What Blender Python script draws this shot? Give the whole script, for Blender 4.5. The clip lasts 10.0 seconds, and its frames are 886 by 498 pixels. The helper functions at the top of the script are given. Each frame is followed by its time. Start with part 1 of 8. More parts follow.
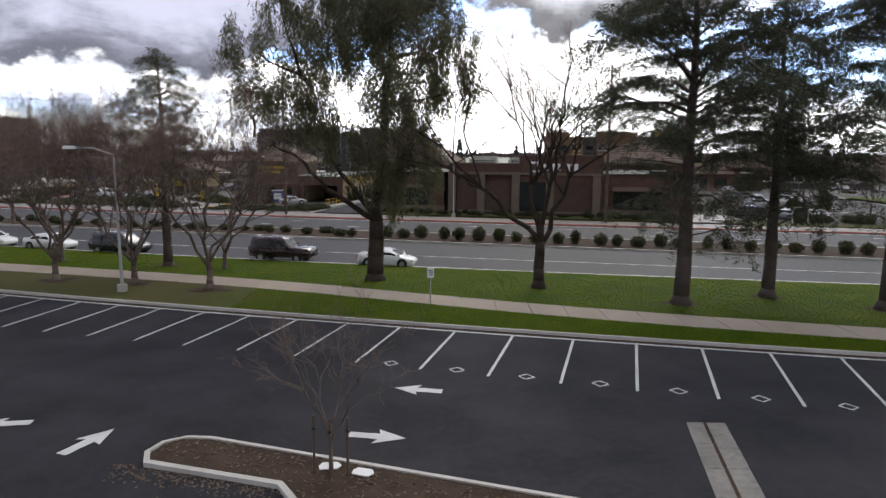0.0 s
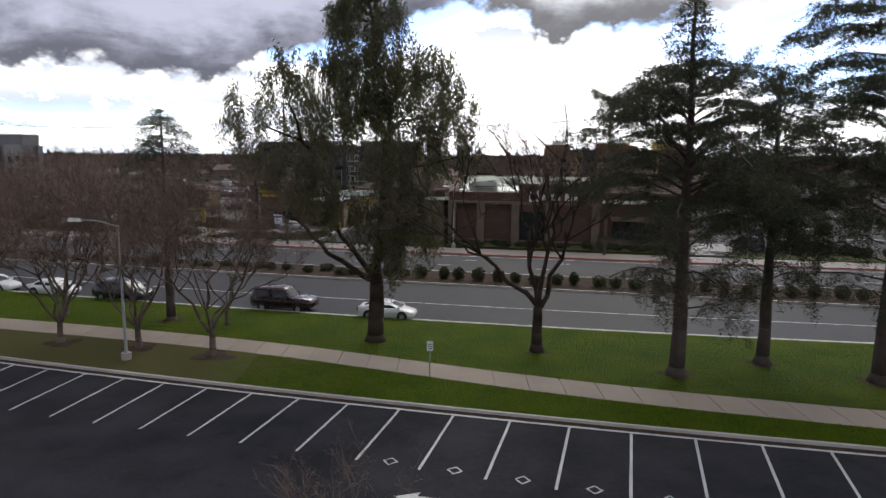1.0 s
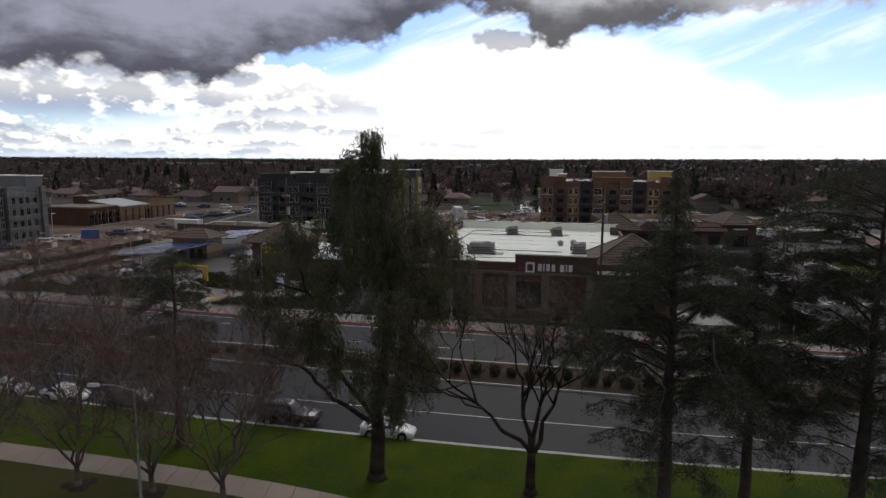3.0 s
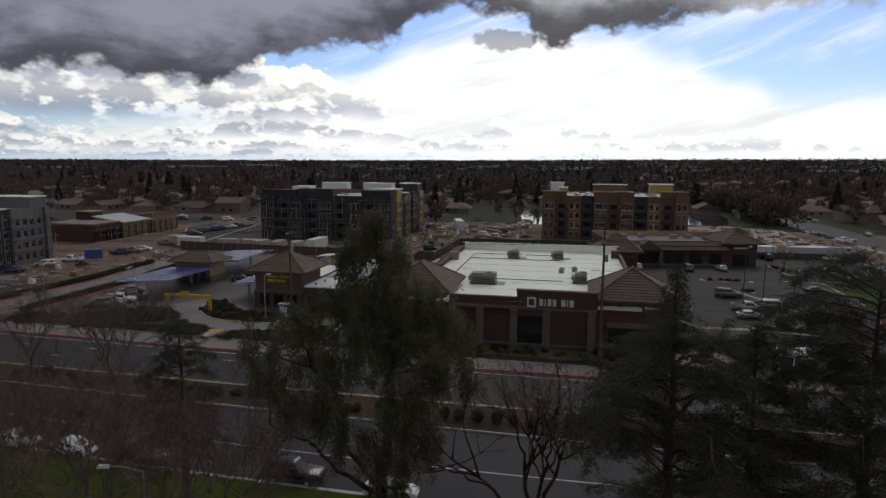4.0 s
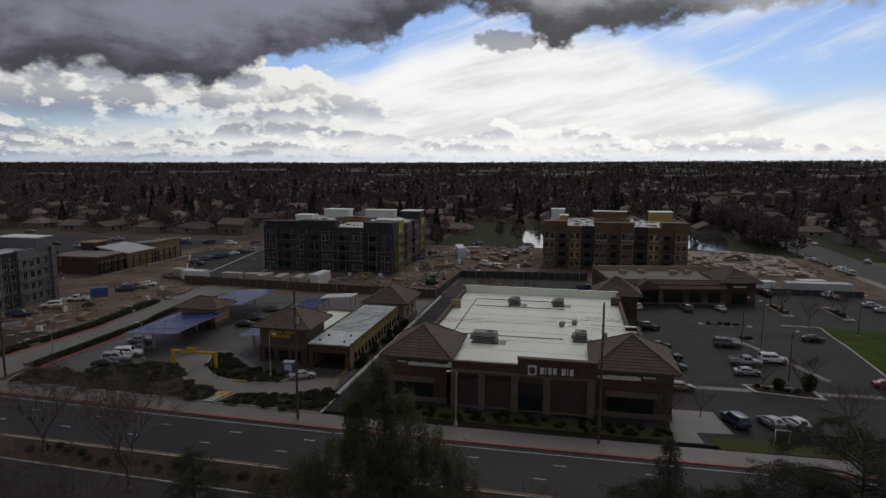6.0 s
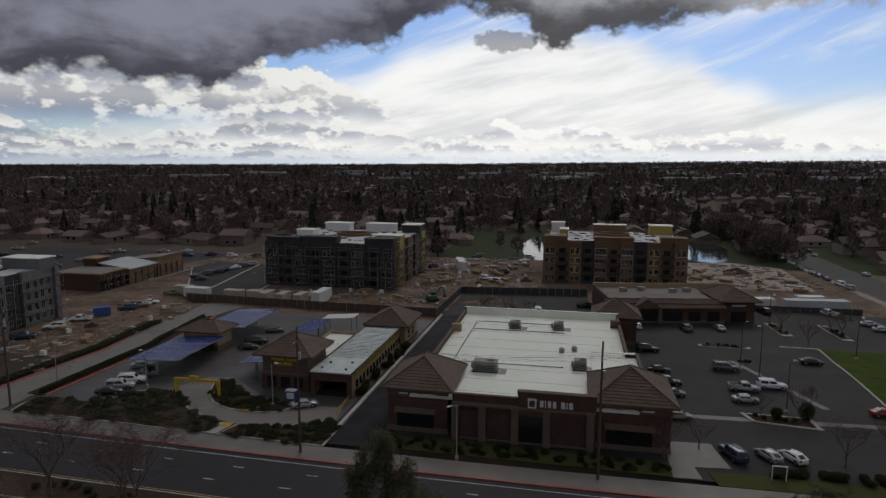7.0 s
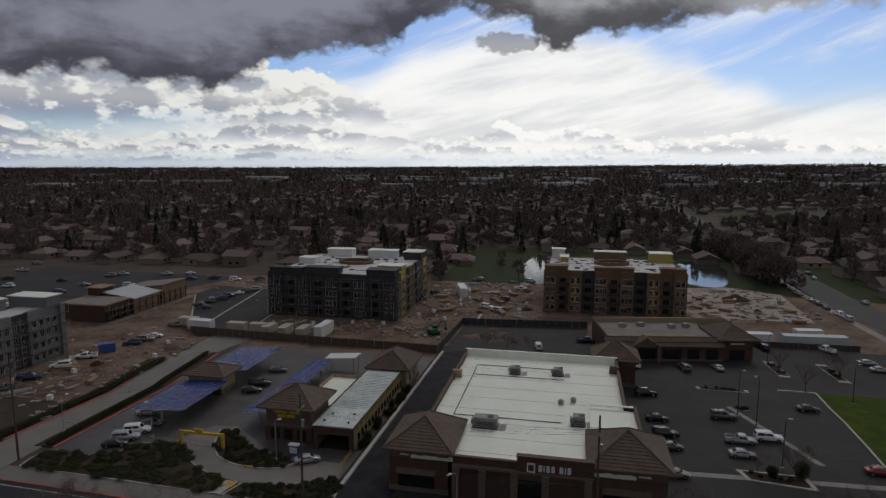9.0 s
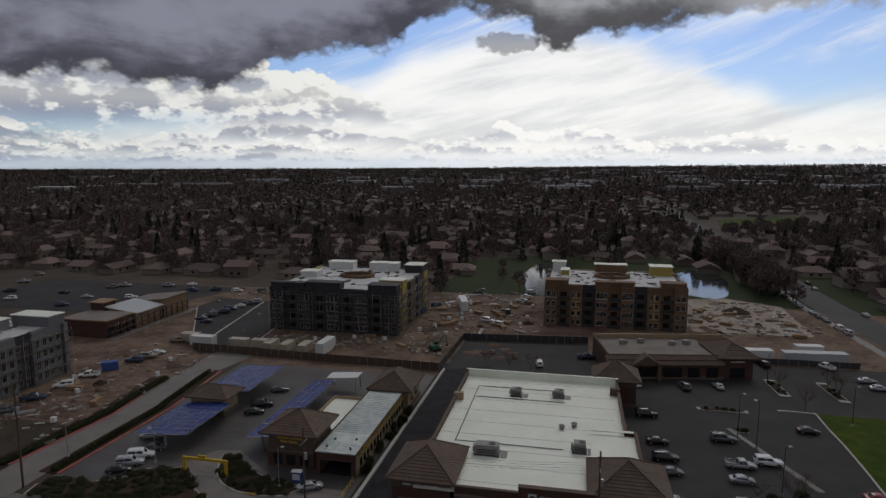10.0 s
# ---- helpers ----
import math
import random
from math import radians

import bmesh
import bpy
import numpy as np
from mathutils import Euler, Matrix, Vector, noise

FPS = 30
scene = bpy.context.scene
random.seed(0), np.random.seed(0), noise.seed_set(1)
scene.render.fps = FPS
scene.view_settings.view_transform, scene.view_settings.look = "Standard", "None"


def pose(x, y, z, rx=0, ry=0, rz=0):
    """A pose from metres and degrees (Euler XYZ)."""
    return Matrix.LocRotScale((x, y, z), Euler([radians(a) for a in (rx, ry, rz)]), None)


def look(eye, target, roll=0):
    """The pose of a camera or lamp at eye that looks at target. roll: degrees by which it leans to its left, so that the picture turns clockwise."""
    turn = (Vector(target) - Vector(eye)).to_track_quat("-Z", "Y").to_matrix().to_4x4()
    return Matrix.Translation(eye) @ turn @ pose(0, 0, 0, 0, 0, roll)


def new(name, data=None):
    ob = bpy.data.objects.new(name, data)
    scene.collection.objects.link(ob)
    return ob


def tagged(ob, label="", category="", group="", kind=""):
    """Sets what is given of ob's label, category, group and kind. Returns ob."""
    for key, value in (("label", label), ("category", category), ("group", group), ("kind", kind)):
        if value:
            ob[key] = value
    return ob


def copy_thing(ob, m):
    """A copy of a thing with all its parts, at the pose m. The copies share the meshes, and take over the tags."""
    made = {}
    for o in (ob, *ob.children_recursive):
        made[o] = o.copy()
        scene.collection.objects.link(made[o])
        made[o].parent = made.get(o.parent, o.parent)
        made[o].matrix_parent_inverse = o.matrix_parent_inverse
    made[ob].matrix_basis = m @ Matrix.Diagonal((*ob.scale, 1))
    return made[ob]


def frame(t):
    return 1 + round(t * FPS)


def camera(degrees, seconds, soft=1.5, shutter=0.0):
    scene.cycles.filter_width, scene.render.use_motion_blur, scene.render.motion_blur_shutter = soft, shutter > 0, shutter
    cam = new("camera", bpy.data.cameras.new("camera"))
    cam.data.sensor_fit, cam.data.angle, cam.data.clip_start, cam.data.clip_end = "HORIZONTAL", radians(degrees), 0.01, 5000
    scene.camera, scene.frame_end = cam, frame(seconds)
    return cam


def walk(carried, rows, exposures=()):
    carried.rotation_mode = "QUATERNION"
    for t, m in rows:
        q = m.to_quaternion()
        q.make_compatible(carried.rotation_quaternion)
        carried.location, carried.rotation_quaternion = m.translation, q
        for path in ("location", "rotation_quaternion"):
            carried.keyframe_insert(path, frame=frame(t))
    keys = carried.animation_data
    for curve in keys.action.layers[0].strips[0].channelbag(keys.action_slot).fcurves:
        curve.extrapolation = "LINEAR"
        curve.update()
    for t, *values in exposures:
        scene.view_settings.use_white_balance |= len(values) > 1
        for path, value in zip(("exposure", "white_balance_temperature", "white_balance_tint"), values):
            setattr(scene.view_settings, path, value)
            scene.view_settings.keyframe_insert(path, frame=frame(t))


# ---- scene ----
cam = camera(70.8, 10.0)
PATH = [
    (0, (0.481, 0.338, 8.027), (0.461, 2.317, 7.735), 0.5),
    (0.5, (0.474, 0.372, 9.703), (0.453, 2.35, 9.411), 0.5),
    (1, (0.531, 0.364, 12.065), (0.509, 2.343, 11.776), 0.5),
    (1.5, (0.541, 0.293, 14.537), (0.521, 2.273, 14.251), 0.5),
    (2, (0.626, 0.157, 17.079), (0.607, 2.137, 16.795), 0.4),
    (2.5, (0.557, 0.006, 19.402), (0.539, 1.986, 19.121), 0.5),
    (3, (0.47, -0.379, 21.985), (0.453, 1.601, 21.704), 0.5),
    (4.5, (0.261, -0.257, 29.711), (0.238, 1.723, 29.431), 0.3),
    (5, (0.164, -0.144, 32.286), (0.141, 1.836, 32.007), 0.3),
    (5.5, (0.13, -0.38, 34.923), (0.106, 1.6, 34.644), 0.3),
    (7, (0.139, -0.901, 42.793), (0.112, 1.08, 42.516), 0.1),
    (7.5, (0.204, -1.016, 45.393), (0.175, 0.964, 45.116), 0.1),
    (8, (0.278, -1.146, 47.921), (0.247, 0.835, 47.646), 0.1),
    (8.5, (0.312, -1.208, 50.454), (0.28, 0.773, 50.18), 0.1),
    (9, (0.331, -1.294, 52.993), (0.298, 0.687, 52.721), 0.1),
    (9.5, (0.267, -1.275, 55.513), (0.233, 0.707, 55.241), 0.1),
    (10, (0.188, -1.33, 58.076), (0.153, 0.651, 57.805), 0.0),
]
EXPOSURES = [(0.0, 1.72), (1.0, 1.42), (2.0, 0.95), (2.5, 0.79), (3.0, 0.63), (4.5, 0.15), (5.5, 0.0), (7.0, -0.03), (10.0, -0.02)]
walk(cam, [(t, look(eye, target, roll)) for t, eye, target, roll in PATH], EXPOSURES)

# ---- sky and sun ----
world = bpy.data.worlds.new("sky")
scene.world = world
world.use_nodes = True
wt = world.node_tree
wt.nodes.clear()


class Nodes:
    """Small helper to write node arithmetic in plain lines."""

    def __init__(self, tree):
        self.tree = tree

    def put(self, sock, value):
        if isinstance(value, bpy.types.NodeSocket):
            self.tree.links.new(value, sock)
        else:
            sock.default_value = value

    def math(self, op, a, b=0.0, c=0.0, clamp=False):
        n = self.tree.nodes.new("ShaderNodeMath")
        n.operation, n.use_clamp = op, clamp
        for i, v in enumerate((a, b, c)):
            self.put(n.inputs[i], v)
        return n.outputs[0]

    def noise(self, vector, scale, detail=4.0, rough=0.55, distortion=0.0):
        n = self.tree.nodes.new("ShaderNodeTexNoise")
        if vector is not None:
            self.tree.links.new(vector, n.inputs["Vector"])
        n.inputs["Scale"].default_value = scale
        n.inputs["Detail"].default_value = detail
        n.inputs["Roughness"].default_value = rough
        n.inputs["Distortion"].default_value = distortion
        return n.outputs["Fac"]

    def billow(self, vector, scale):
        """Rounded heaps, 0 to about 1: smooth cells over noise."""
        n = self.tree.nodes.new("ShaderNodeTexVoronoi")
        n.feature = "SMOOTH_F1"
        self.tree.links.new(vector, n.inputs["Vector"])
        n.inputs["Scale"].default_value = scale * 1.9
        n.inputs["Detail"].default_value = 3.0
        n.inputs["Roughness"].default_value = 0.6
        n.inputs["Smoothness"].default_value = 0.35
        heap = self.math("SUBTRACT", 0.95, n.outputs["Distance"])
        return self.math("ADD", self.math("MULTIPLY", heap, 0.42), self.math("MULTIPLY", self.noise(vector, scale * 0.8, 6.0, 0.58), 0.58))

    def ramp(self, fac, lo, hi, a=0.0, b=1.0, smooth=True):
        n = self.tree.nodes.new("ShaderNodeMapRange")
        n.interpolation_type = "SMOOTHSTEP" if smooth else "LINEAR"
        n.clamp = True
        for i, v in enumerate((fac, lo, hi, a, b)):
            self.put(n.inputs[i], v)
        return n.outputs[0]

    def mix(self, fac, a, b):
        n = self.tree.nodes.new("ShaderNodeMix")
        n.data_type = "RGBA"
        self.put(n.inputs[0], fac)
        for i, v in ((6, a), (7, b)):
            self.put(n.inputs[i], v if isinstance(v, bpy.types.NodeSocket) else (*v, 1.0)[:4])
        return n.outputs[2]

    def xyz(self, x, y, z):
        n = self.tree.nodes.new("ShaderNodeCombineXYZ")
        for i, v in enumerate((x, y, z)):
            self.put(n.inputs[i], v)
        return n.outputs[0]

    def parts(self, v):
        n = self.tree.nodes.new("ShaderNodeSeparateXYZ")
        self.tree.links.new(v, n.inputs[0])
        return n.outputs


SUN_ELEVATION, SUN_TURN = 42.0, 14.0  # degrees up, and to the right of the way ahead
w = Nodes(wt)
coord = wt.nodes.new("ShaderNodeTexCoord").outputs["Generated"]
dx, dy, dz = w.parts(coord)
azim = w.math("ARCTAN2", dx, dy)
elev = w.math("ARCSINE", dz)
blue = wt.nodes.new("ShaderNodeTexSky")
blue.sky_type, blue.sun_disc = "NISHITA", False
blue.sun_elevation, blue.sun_rotation = radians(SUN_ELEVATION), radians(SUN_TURN)
blue.air_density, blue.dust_density, blue.ozone_density = 1.0, 0.6, 2.5
# rows of cumulus, far and low to near and high: flat grey bases, heaped bright heads
def curve(points, lo, hi):
    """A broken line through (azimuth, value) points, as a ramp."""
    n = wt.nodes.new("ShaderNodeValToRGB")
    n.color_ramp.interpolation = "EASE"
    for k, (a, v) in enumerate(points):
        if k < 2:
            e = n.color_ramp.elements[k]
            e.position = (a - lo) / (hi - lo)
        else:
            e = n.color_ramp.elements.new((a - lo) / (hi - lo))
        e.color = (v * 4, v * 4, v * 4, 1.0)
    wt.links.new(w.ramp(azim, lo, hi, 0.0, 1.0, False), n.inputs[0])
    return w.math("MULTIPLY", n.outputs[0], 0.25)


side = w.ramp(azim, -0.42, 0.16, 0.0, 1.0)
blue_shade = w.mix(side, (0.255, 0.290, 0.385), (0.52, 0.54, 0.60))
cream = w.mix(side, (0.50, 0.50, 0.49), (0.80, 0.80, 0.79))
white = w.mix(side, (0.80, 0.80, 0.77), (0.97, 0.96, 0.93))


def cumulus_row(under, base, high, scale, seed, cover):
    """One row of heaped clouds laid over the sky under it."""
    pa, pe = w.math("MULTIPLY", azim, scale), w.math("MULTIPLY", elev, scale * 1.7)
    where = w.xyz(pa, pe, seed)
    puff = w.billow(where, 1.25)
    lower = w.billow(w.xyz(w.math("ADD", pa, 0.10), w.math("ADD", pe, 0.26), seed), 1.25)
    hump = w.noise(w.xyz(w.math("MULTIPLY", pa, 0.42), seed, 0.0), 1.0, 3.0, 0.5)
    floor_n = w.noise(w.xyz(w.math("MULTIPLY", pa, 0.5), seed + 3.0, w.math("MULTIPLY", pe, 0.3)), 1.0, 4.0, 0.55)
    top = w.math("ADD", w.math("ADD", base, w.math("MULTIPLY", w.ramp(hump, 0.25, 0.75, -0.15, 1.25, False), high)), w.math("MULTIPLY", cover, high))
    over = w.math("ADD", w.math("SUBTRACT", top, elev), w.math("MULTIPLY", w.math("SUBTRACT", puff, 0.42), high * 1.5))
    foot = w.math("ADD", w.math("SUBTRACT", elev, base), w.math("MULTIPLY", w.math("SUBTRACT", floor_n, 0.5), high * 0.9))
    mask = w.math("MULTIPLY", w.ramp(over, 0.0, high * 0.17), w.ramp(foot, -high * 0.25, high * 0.45))
    relief = w.math("MULTIPLY", w.math("SUBTRACT", puff, lower), 2.2)
    rise = w.math("DIVIDE", w.math("SUBTRACT", elev, base), high)
    body = w.noise(w.xyz(w.math("MULTIPLY", pa, 0.6), w.math("MULTIPLY", pe, 0.6), seed + 7.0), 1.0, 5.0, 0.6)
    rim = w.ramp(over, 0.0, high * 0.55, 0.42, 0.0)
    glow = w.math("ADD", w.math("ADD", w.math("MULTIPLY", rise, 0.36), relief), w.math("ADD", rim, w.math("MULTIPLY", w.math("SUBTRACT", body, 0.5), 1.9)))
    shade = w.mix(w.ramp(rise, 0.0, 0.9), blue_shade, cream)
    cloud = w.mix(w.ramp(glow, 0.02, 0.46), shade, white)
    return w.mix(mask, under, cloud)


# a thin bright veil before the sun, torn into streaks at its edge
slope = w.math("SUBTRACT", w.math("MULTIPLY", elev, 5.5), w.math("MULTIPLY", azim, 1.1))
veil_n = w.noise(w.xyz(w.math("MULTIPLY", azim, 2.0), slope, 0.3), 1.5, 6.0, 0.55, 0.3)
veil_edge = curve(((-0.7, 0.02), (-0.30, 0.075), (-0.16, 0.115), (-0.05, 0.165), (0.12, 0.190), (0.24, 0.180), (0.34, 0.150), (0.42, 0.105), (0.50, 0.068), (0.60, 0.085), (0.72, 0.12)), -0.75, 0.75)
veil_top = w.math("ADD", veil_edge, w.math("MULTIPLY", w.math("SUBTRACT", veil_n, 0.5), 0.085))
veil = w.ramp(w.math("SUBTRACT", veil_top, elev), -0.022, 0.030)
veil = w.math("MULTIPLY", veil, w.ramp(w.math("ABSOLUTE", w.math("SUBTRACT", azim, 0.14)), 0.30, 0.75, 1.0, 0.55))
# torn cirrus across the blue
wisp_n = w.noise(w.xyz(w.math("ADD", w.math("MULTIPLY", azim, 3.4), w.math("MULTIPLY", elev, -5.0)), w.math("ADD", w.math("MULTIPLY", elev, 17.0), w.math("MULTIPLY", azim, -5.0)), 3.3), 1.15, 7.0, 0.6, 0.5)
wisp = w.math("MULTIPLY", w.ramp(wisp_n, 0.46, 0.70, 0.0, 0.85), w.ramp(elev, 0.04, 0.09))
# the dark ceiling of heavy cloud overhead: its lower edge sags and breaks
ea, ee = w.math("MULTIPLY", azim, 8.0), w.math("MULTIPLY", elev, 11.0)
edge_n = w.billow(w.xyz(ea, ee, 9.0), 1.5)
edge = curve(((-0.74, 0.120), (-0.62, 0.128), (-0.52, 0.136), (-0.43, 0.124), (-0.367, 0.119), (-0.319, 0.132), (-0.268, 0.164), (-0.21, 0.173), (-0.143, 0.177), (-0.085, 0.194), (-0.051, 0.224), (0.02, 0.240), (0.075, 0.230), (0.112, 0.220), (0.130, 0.192), (0.157, 0.178), (0.186, 0.189), (0.236, 0.199), (0.353, 0.215), (0.42, 0.226), (0.50, 0.214), (0.60, 0.198), (0.72, 0.17)), -0.75, 0.75)
# unseen cloud added behind the camera, brought low to dim surfaces facing it
edge = w.math("SUBTRACT", edge, w.ramp(w.math("ABSOLUTE", azim), 0.95, 1.7, 0.0, 0.20))
edge = w.math("ADD", edge, w.math("MULTIPLY", w.math("SUBTRACT", edge_n, 0.44), 0.055))
inside = w.math("SUBTRACT", elev, edge)
heavy = w.ramp(inside, -0.006, 0.014)
# one loose scrap of grey between the two masses
scrap = w.math("ADD", w.math("POWER", w.math("DIVIDE", w.math("SUBTRACT", azim, 0.082), 0.027), 2.0), w.math("POWER", w.math("DIVIDE", w.math("SUBTRACT", elev, 0.182), 0.0085), 2.0))
scrap = w.ramp(w.math("ADD", scrap, w.math("MULTIPLY", w.math("SUBTRACT", edge_n, 0.44), 11.0)), -0.4, 1.6, 0.7, 0.0)
tone = w.noise(w.xyz(w.math("MULTIPLY", azim, 4.0), w.math("MULTIPLY", elev, 10.0), 2.0), 1.5, 7.0, 0.55, 0.4)
depth = w.ramp(inside, 0.0, 0.10, 0.16, -0.16)
right_part = w.ramp(azim, -0.05, 0.10)
depth = w.math("ADD", depth, w.math("MULTIPLY", right_part, w.ramp(azim, 0.30, 0.48, 0.10, -0.30)))
grey = w.mix(w.ramp(w.math("ADD", tone, depth), 0.26, 0.72), w.mix(right_part, (0.235, 0.240, 0.300), (0.36, 0.37, 0.40)), w.mix(right_part, (0.064, 0.066, 0.084), (0.088, 0.088, 0.096)))
# tone of that unseen rear cloud, set for the light on camera-facing walls
rear = w.ramp(w.math("ABSOLUTE", azim), 1.0, 2.0, 1.0, 0.5)
grey = w.mix(rear, (0.115, 0.118, 0.128), grey)
sky_blue = wt.nodes.new("ShaderNodeMix")
sky_blue.data_type, sky_blue.blend_type = "RGBA", "MULTIPLY"
sky_blue.inputs[0].default_value = 1.0
wt.links.new(blue.outputs[0], sky_blue.inputs[6])
sky_blue.inputs[7].default_value = (0.064, 0.072, 0.092, 1.0)
streak = w.noise(w.xyz(w.math("MULTIPLY", azim, 3.0), w.math("MULTIPLY", slope, 3.0), 6.0), 1.4, 6.0, 0.6, 0.2)
thin_part = w.mix(w.ramp(streak, 0.30, 0.62), (0.70, 0.71, 0.72), (0.97, 0.96, 0.935))
layer = w.mix(wisp, sky_blue.outputs[2], (0.80, 0.83, 0.88))
layer = w.mix(w.math("MULTIPLY", veil, 0.95), layer, thin_part)
left_cover = w.ramp(azim, -0.30, 0.10, 1.35, -0.65)
layer = cumulus_row(layer, 0.004, 0.018, 26.0, 1.3, w.ramp(azim, -0.3, 0.3, 0.35, 0.10))
layer = cumulus_row(layer, 0.016, 0.026, 18.0, 4.6, w.ramp(azim, -0.3, 0.45, 0.40, 0.30))
layer = cumulus_row(layer, 0.034, 0.040, 12.0, 8.2, w.ramp(azim, -0.25, 0.50, 0.45, -0.30))
layer = cumulus_row(layer, 0.062, 0.052, 8.5, 2.9, left_cover)
layer = cumulus_row(layer, 0.100, 0.060, 6.5, 6.4, w.ramp(azim, -0.36, -0.18, 1.5, -1.2))
haze = w.ramp(elev, 0.0, 0.022, 0.60, 0.0)
layer = w.mix(haze, layer, w.mix(side, (0.40, 0.49, 0.62), (0.70, 0.77, 0.86)))
layer = w.mix(scrap, layer, (0.17, 0.175, 0.20))
layer = w.mix(heavy, layer, grey)
layer = w.mix(w.ramp(elev, -0.03, 0.0, 1.0, 0.0), layer, (0.08, 0.08, 0.08))
back = wt.nodes.new("ShaderNodeBackground")
wt.links.new(layer, back.inputs[0])
back.inputs[1].default_value = 1.0
wt.links.new(back.outputs[0], wt.nodes.new("ShaderNodeOutputWorld").inputs[0])

sun = new("sun", bpy.data.lights.new("sun", "SUN"))
sun.data.energy, sun.data.angle, sun.data.color = 0.45, radians(28), (1.0, 0.95, 0.87)
sun.matrix_world = pose(0, 0, 200, -(90 - SUN_ELEVATION), 0, -SUN_TURN)


# ---- materials ----
def material(name, colour, other=None, rough=0.8, scale=1.0, fine=12.0, amount=0.5, metal=0.0, bump=0.15, island=0.0, each=0.0, coat=0.0, bump_scale=None, spec=0.5, thin=0.0):
    """A procedural surface: two scales of mottling between two colours, fine relief, and variation from piece to piece."""
    m = bpy.data.materials.new(name)
    m.use_nodes = True
    t = m.node_tree
    n = Nodes(t)
    bsdf = t.nodes["Principled BSDF"]
    other = other or tuple(c * 0.72 for c in colour)
    place = t.nodes.new("ShaderNodeNewGeometry").outputs["Position"]
    coarse = n.noise(place, scale, 4.0, 0.6)
    grain = n.noise(place, fine, 3.0, 0.6)
    f = n.math("ADD", n.math("MULTIPLY", n.math("SUBTRACT", coarse, 0.5), 1.6), n.math("MULTIPLY", n.math("SUBTRACT", grain, 0.5), 1.0))
    f = n.math("ADD", n.math("MULTIPLY", f, amount * 2), 0.5, clamp=True)
    if island:
        rnd = t.nodes.new("ShaderNodeNewGeometry").outputs["Random Per Island"]
        f = n.math("ADD", n.math("MULTIPLY", f, 1 - island), n.math("MULTIPLY", rnd, island), clamp=True)
    if each:
        rnd = t.nodes.new("ShaderNodeObjectInfo").outputs["Random"]
        f = n.math("ADD", n.math("MULTIPLY", f, 1 - each), n.math("MULTIPLY", rnd, each), clamp=True)
    n.put(bsdf.inputs["Base Color"], n.mix(f, colour, other))
    n.put(bsdf.inputs["Roughness"], n.ramp(grain, 0.2, 0.8, max(rough - 0.08, 0.02), min(rough + 0.08, 1.0), False))
    bsdf.inputs["Metallic"].default_value = metal
    bsdf.inputs["Coat Weight"].default_value = coat
    bsdf.inputs["Specular IOR Level"].default_value = spec
    if thin:
        glow = t.nodes.new("ShaderNodeBsdfTranslucent")
        n.put(glow.inputs[0], n.mix(f, colour, other))
        both = t.nodes.new("ShaderNodeMixShader")
        both.inputs[0].default_value = thin
        t.links.new(bsdf.outputs[0], both.inputs[1])
        t.links.new(glow.outputs[0], both.inputs[2])
        t.links.new(both.outputs[0], t.nodes["Material Output"].inputs["Surface"])
    if bump:
        b = t.nodes.new("ShaderNodeBump")
        b.inputs["Strength"].default_value = bump
        b.inputs["Distance"].default_value = 0.02
        t.links.new(n.noise(place, bump_scale or fine * 2, 3.0, 0.6), b.inputs["Height"])
        t.links.new(b.outputs[0], bsdf.inputs["Normal"])
    return m


ASPHALT = material("worn dark asphalt", (0.0080, 0.0080, 0.0108), (0.029, 0.0273, 0.0325), 0.82, 0.30, 4.0, 0.85, bump=0.3, bump_scale=40, spec=0.22)
ROAD = material("grey road asphalt", (0.016, 0.0155, 0.0185), (0.032, 0.030, 0.033), 0.66, 0.12, 7.0, 0.5, bump=0.25, bump_scale=40, spec=0.28)
LOT_FAR = material("parking asphalt", (0.024, 0.022, 0.0215), (0.050, 0.0455, 0.043), 0.78, 0.07, 1.6, 0.65, spec=0.25)
CONCRETE = material("weathered concrete", (0.30, 0.28, 0.25), (0.42, 0.40, 0.36), 0.85, 0.5, 9.0, 0.5, each=0.3)
FOOTPATH = material("warm weathered path concrete", (0.27, 0.215, 0.17), (0.36, 0.30, 0.24), 0.85, 0.35, 7.0, 0.6, each=0.2)
YARD = material("grey yard concrete", (0.048, 0.043, 0.040), (0.105, 0.095, 0.086), 0.55, 0.10, 1.6, 0.7, spec=0.5)
STAINED = material("stained concrete", (0.11, 0.10, 0.085), (0.26, 0.245, 0.215), 0.85, 0.7, 6.0, 0.75, each=0.2)
PALE_CONCRETE = material("pale concrete paving", (0.125, 0.108, 0.092), (0.21, 0.188, 0.165), 0.55, 0.2, 2.5, 0.7, each=0.25, spec=0.5)
KERB = material("pale kerb concrete", (0.38, 0.36, 0.32), (0.52, 0.50, 0.46), 0.85, 0.6, 8.0, 0.5)
RED_KERB = material("red painted kerb", (0.32, 0.055, 0.04), (0.40, 0.14, 0.11), 0.7, 0.4, 4.0, 0.5)
PAINT = material("worn white road paint", (0.68, 0.67, 0.64), (0.36, 0.36, 0.36), 0.7, 0.8, 14.0, 0.45)
YELLOW_PAINT = material("worn yellow paint", (0.50, 0.32, 0.05), (0.36, 0.24, 0.06), 0.7, 0.6, 8.0, 0.5)
GRASS = material("winter lawn", (0.024, 0.056, 0.002), (0.070, 0.092, 0.004), 0.9, 0.3, 4.0, 0.8, bump=0.5, bump_scale=25, spec=0.12)
BLADE = material("grass blades", (0.080, 0.155, 0.006), (0.175, 0.205, 0.014), 0.8, 0.3, 4.0, 0.5, bump=0, island=0.5, spec=0.2, thin=0.5)
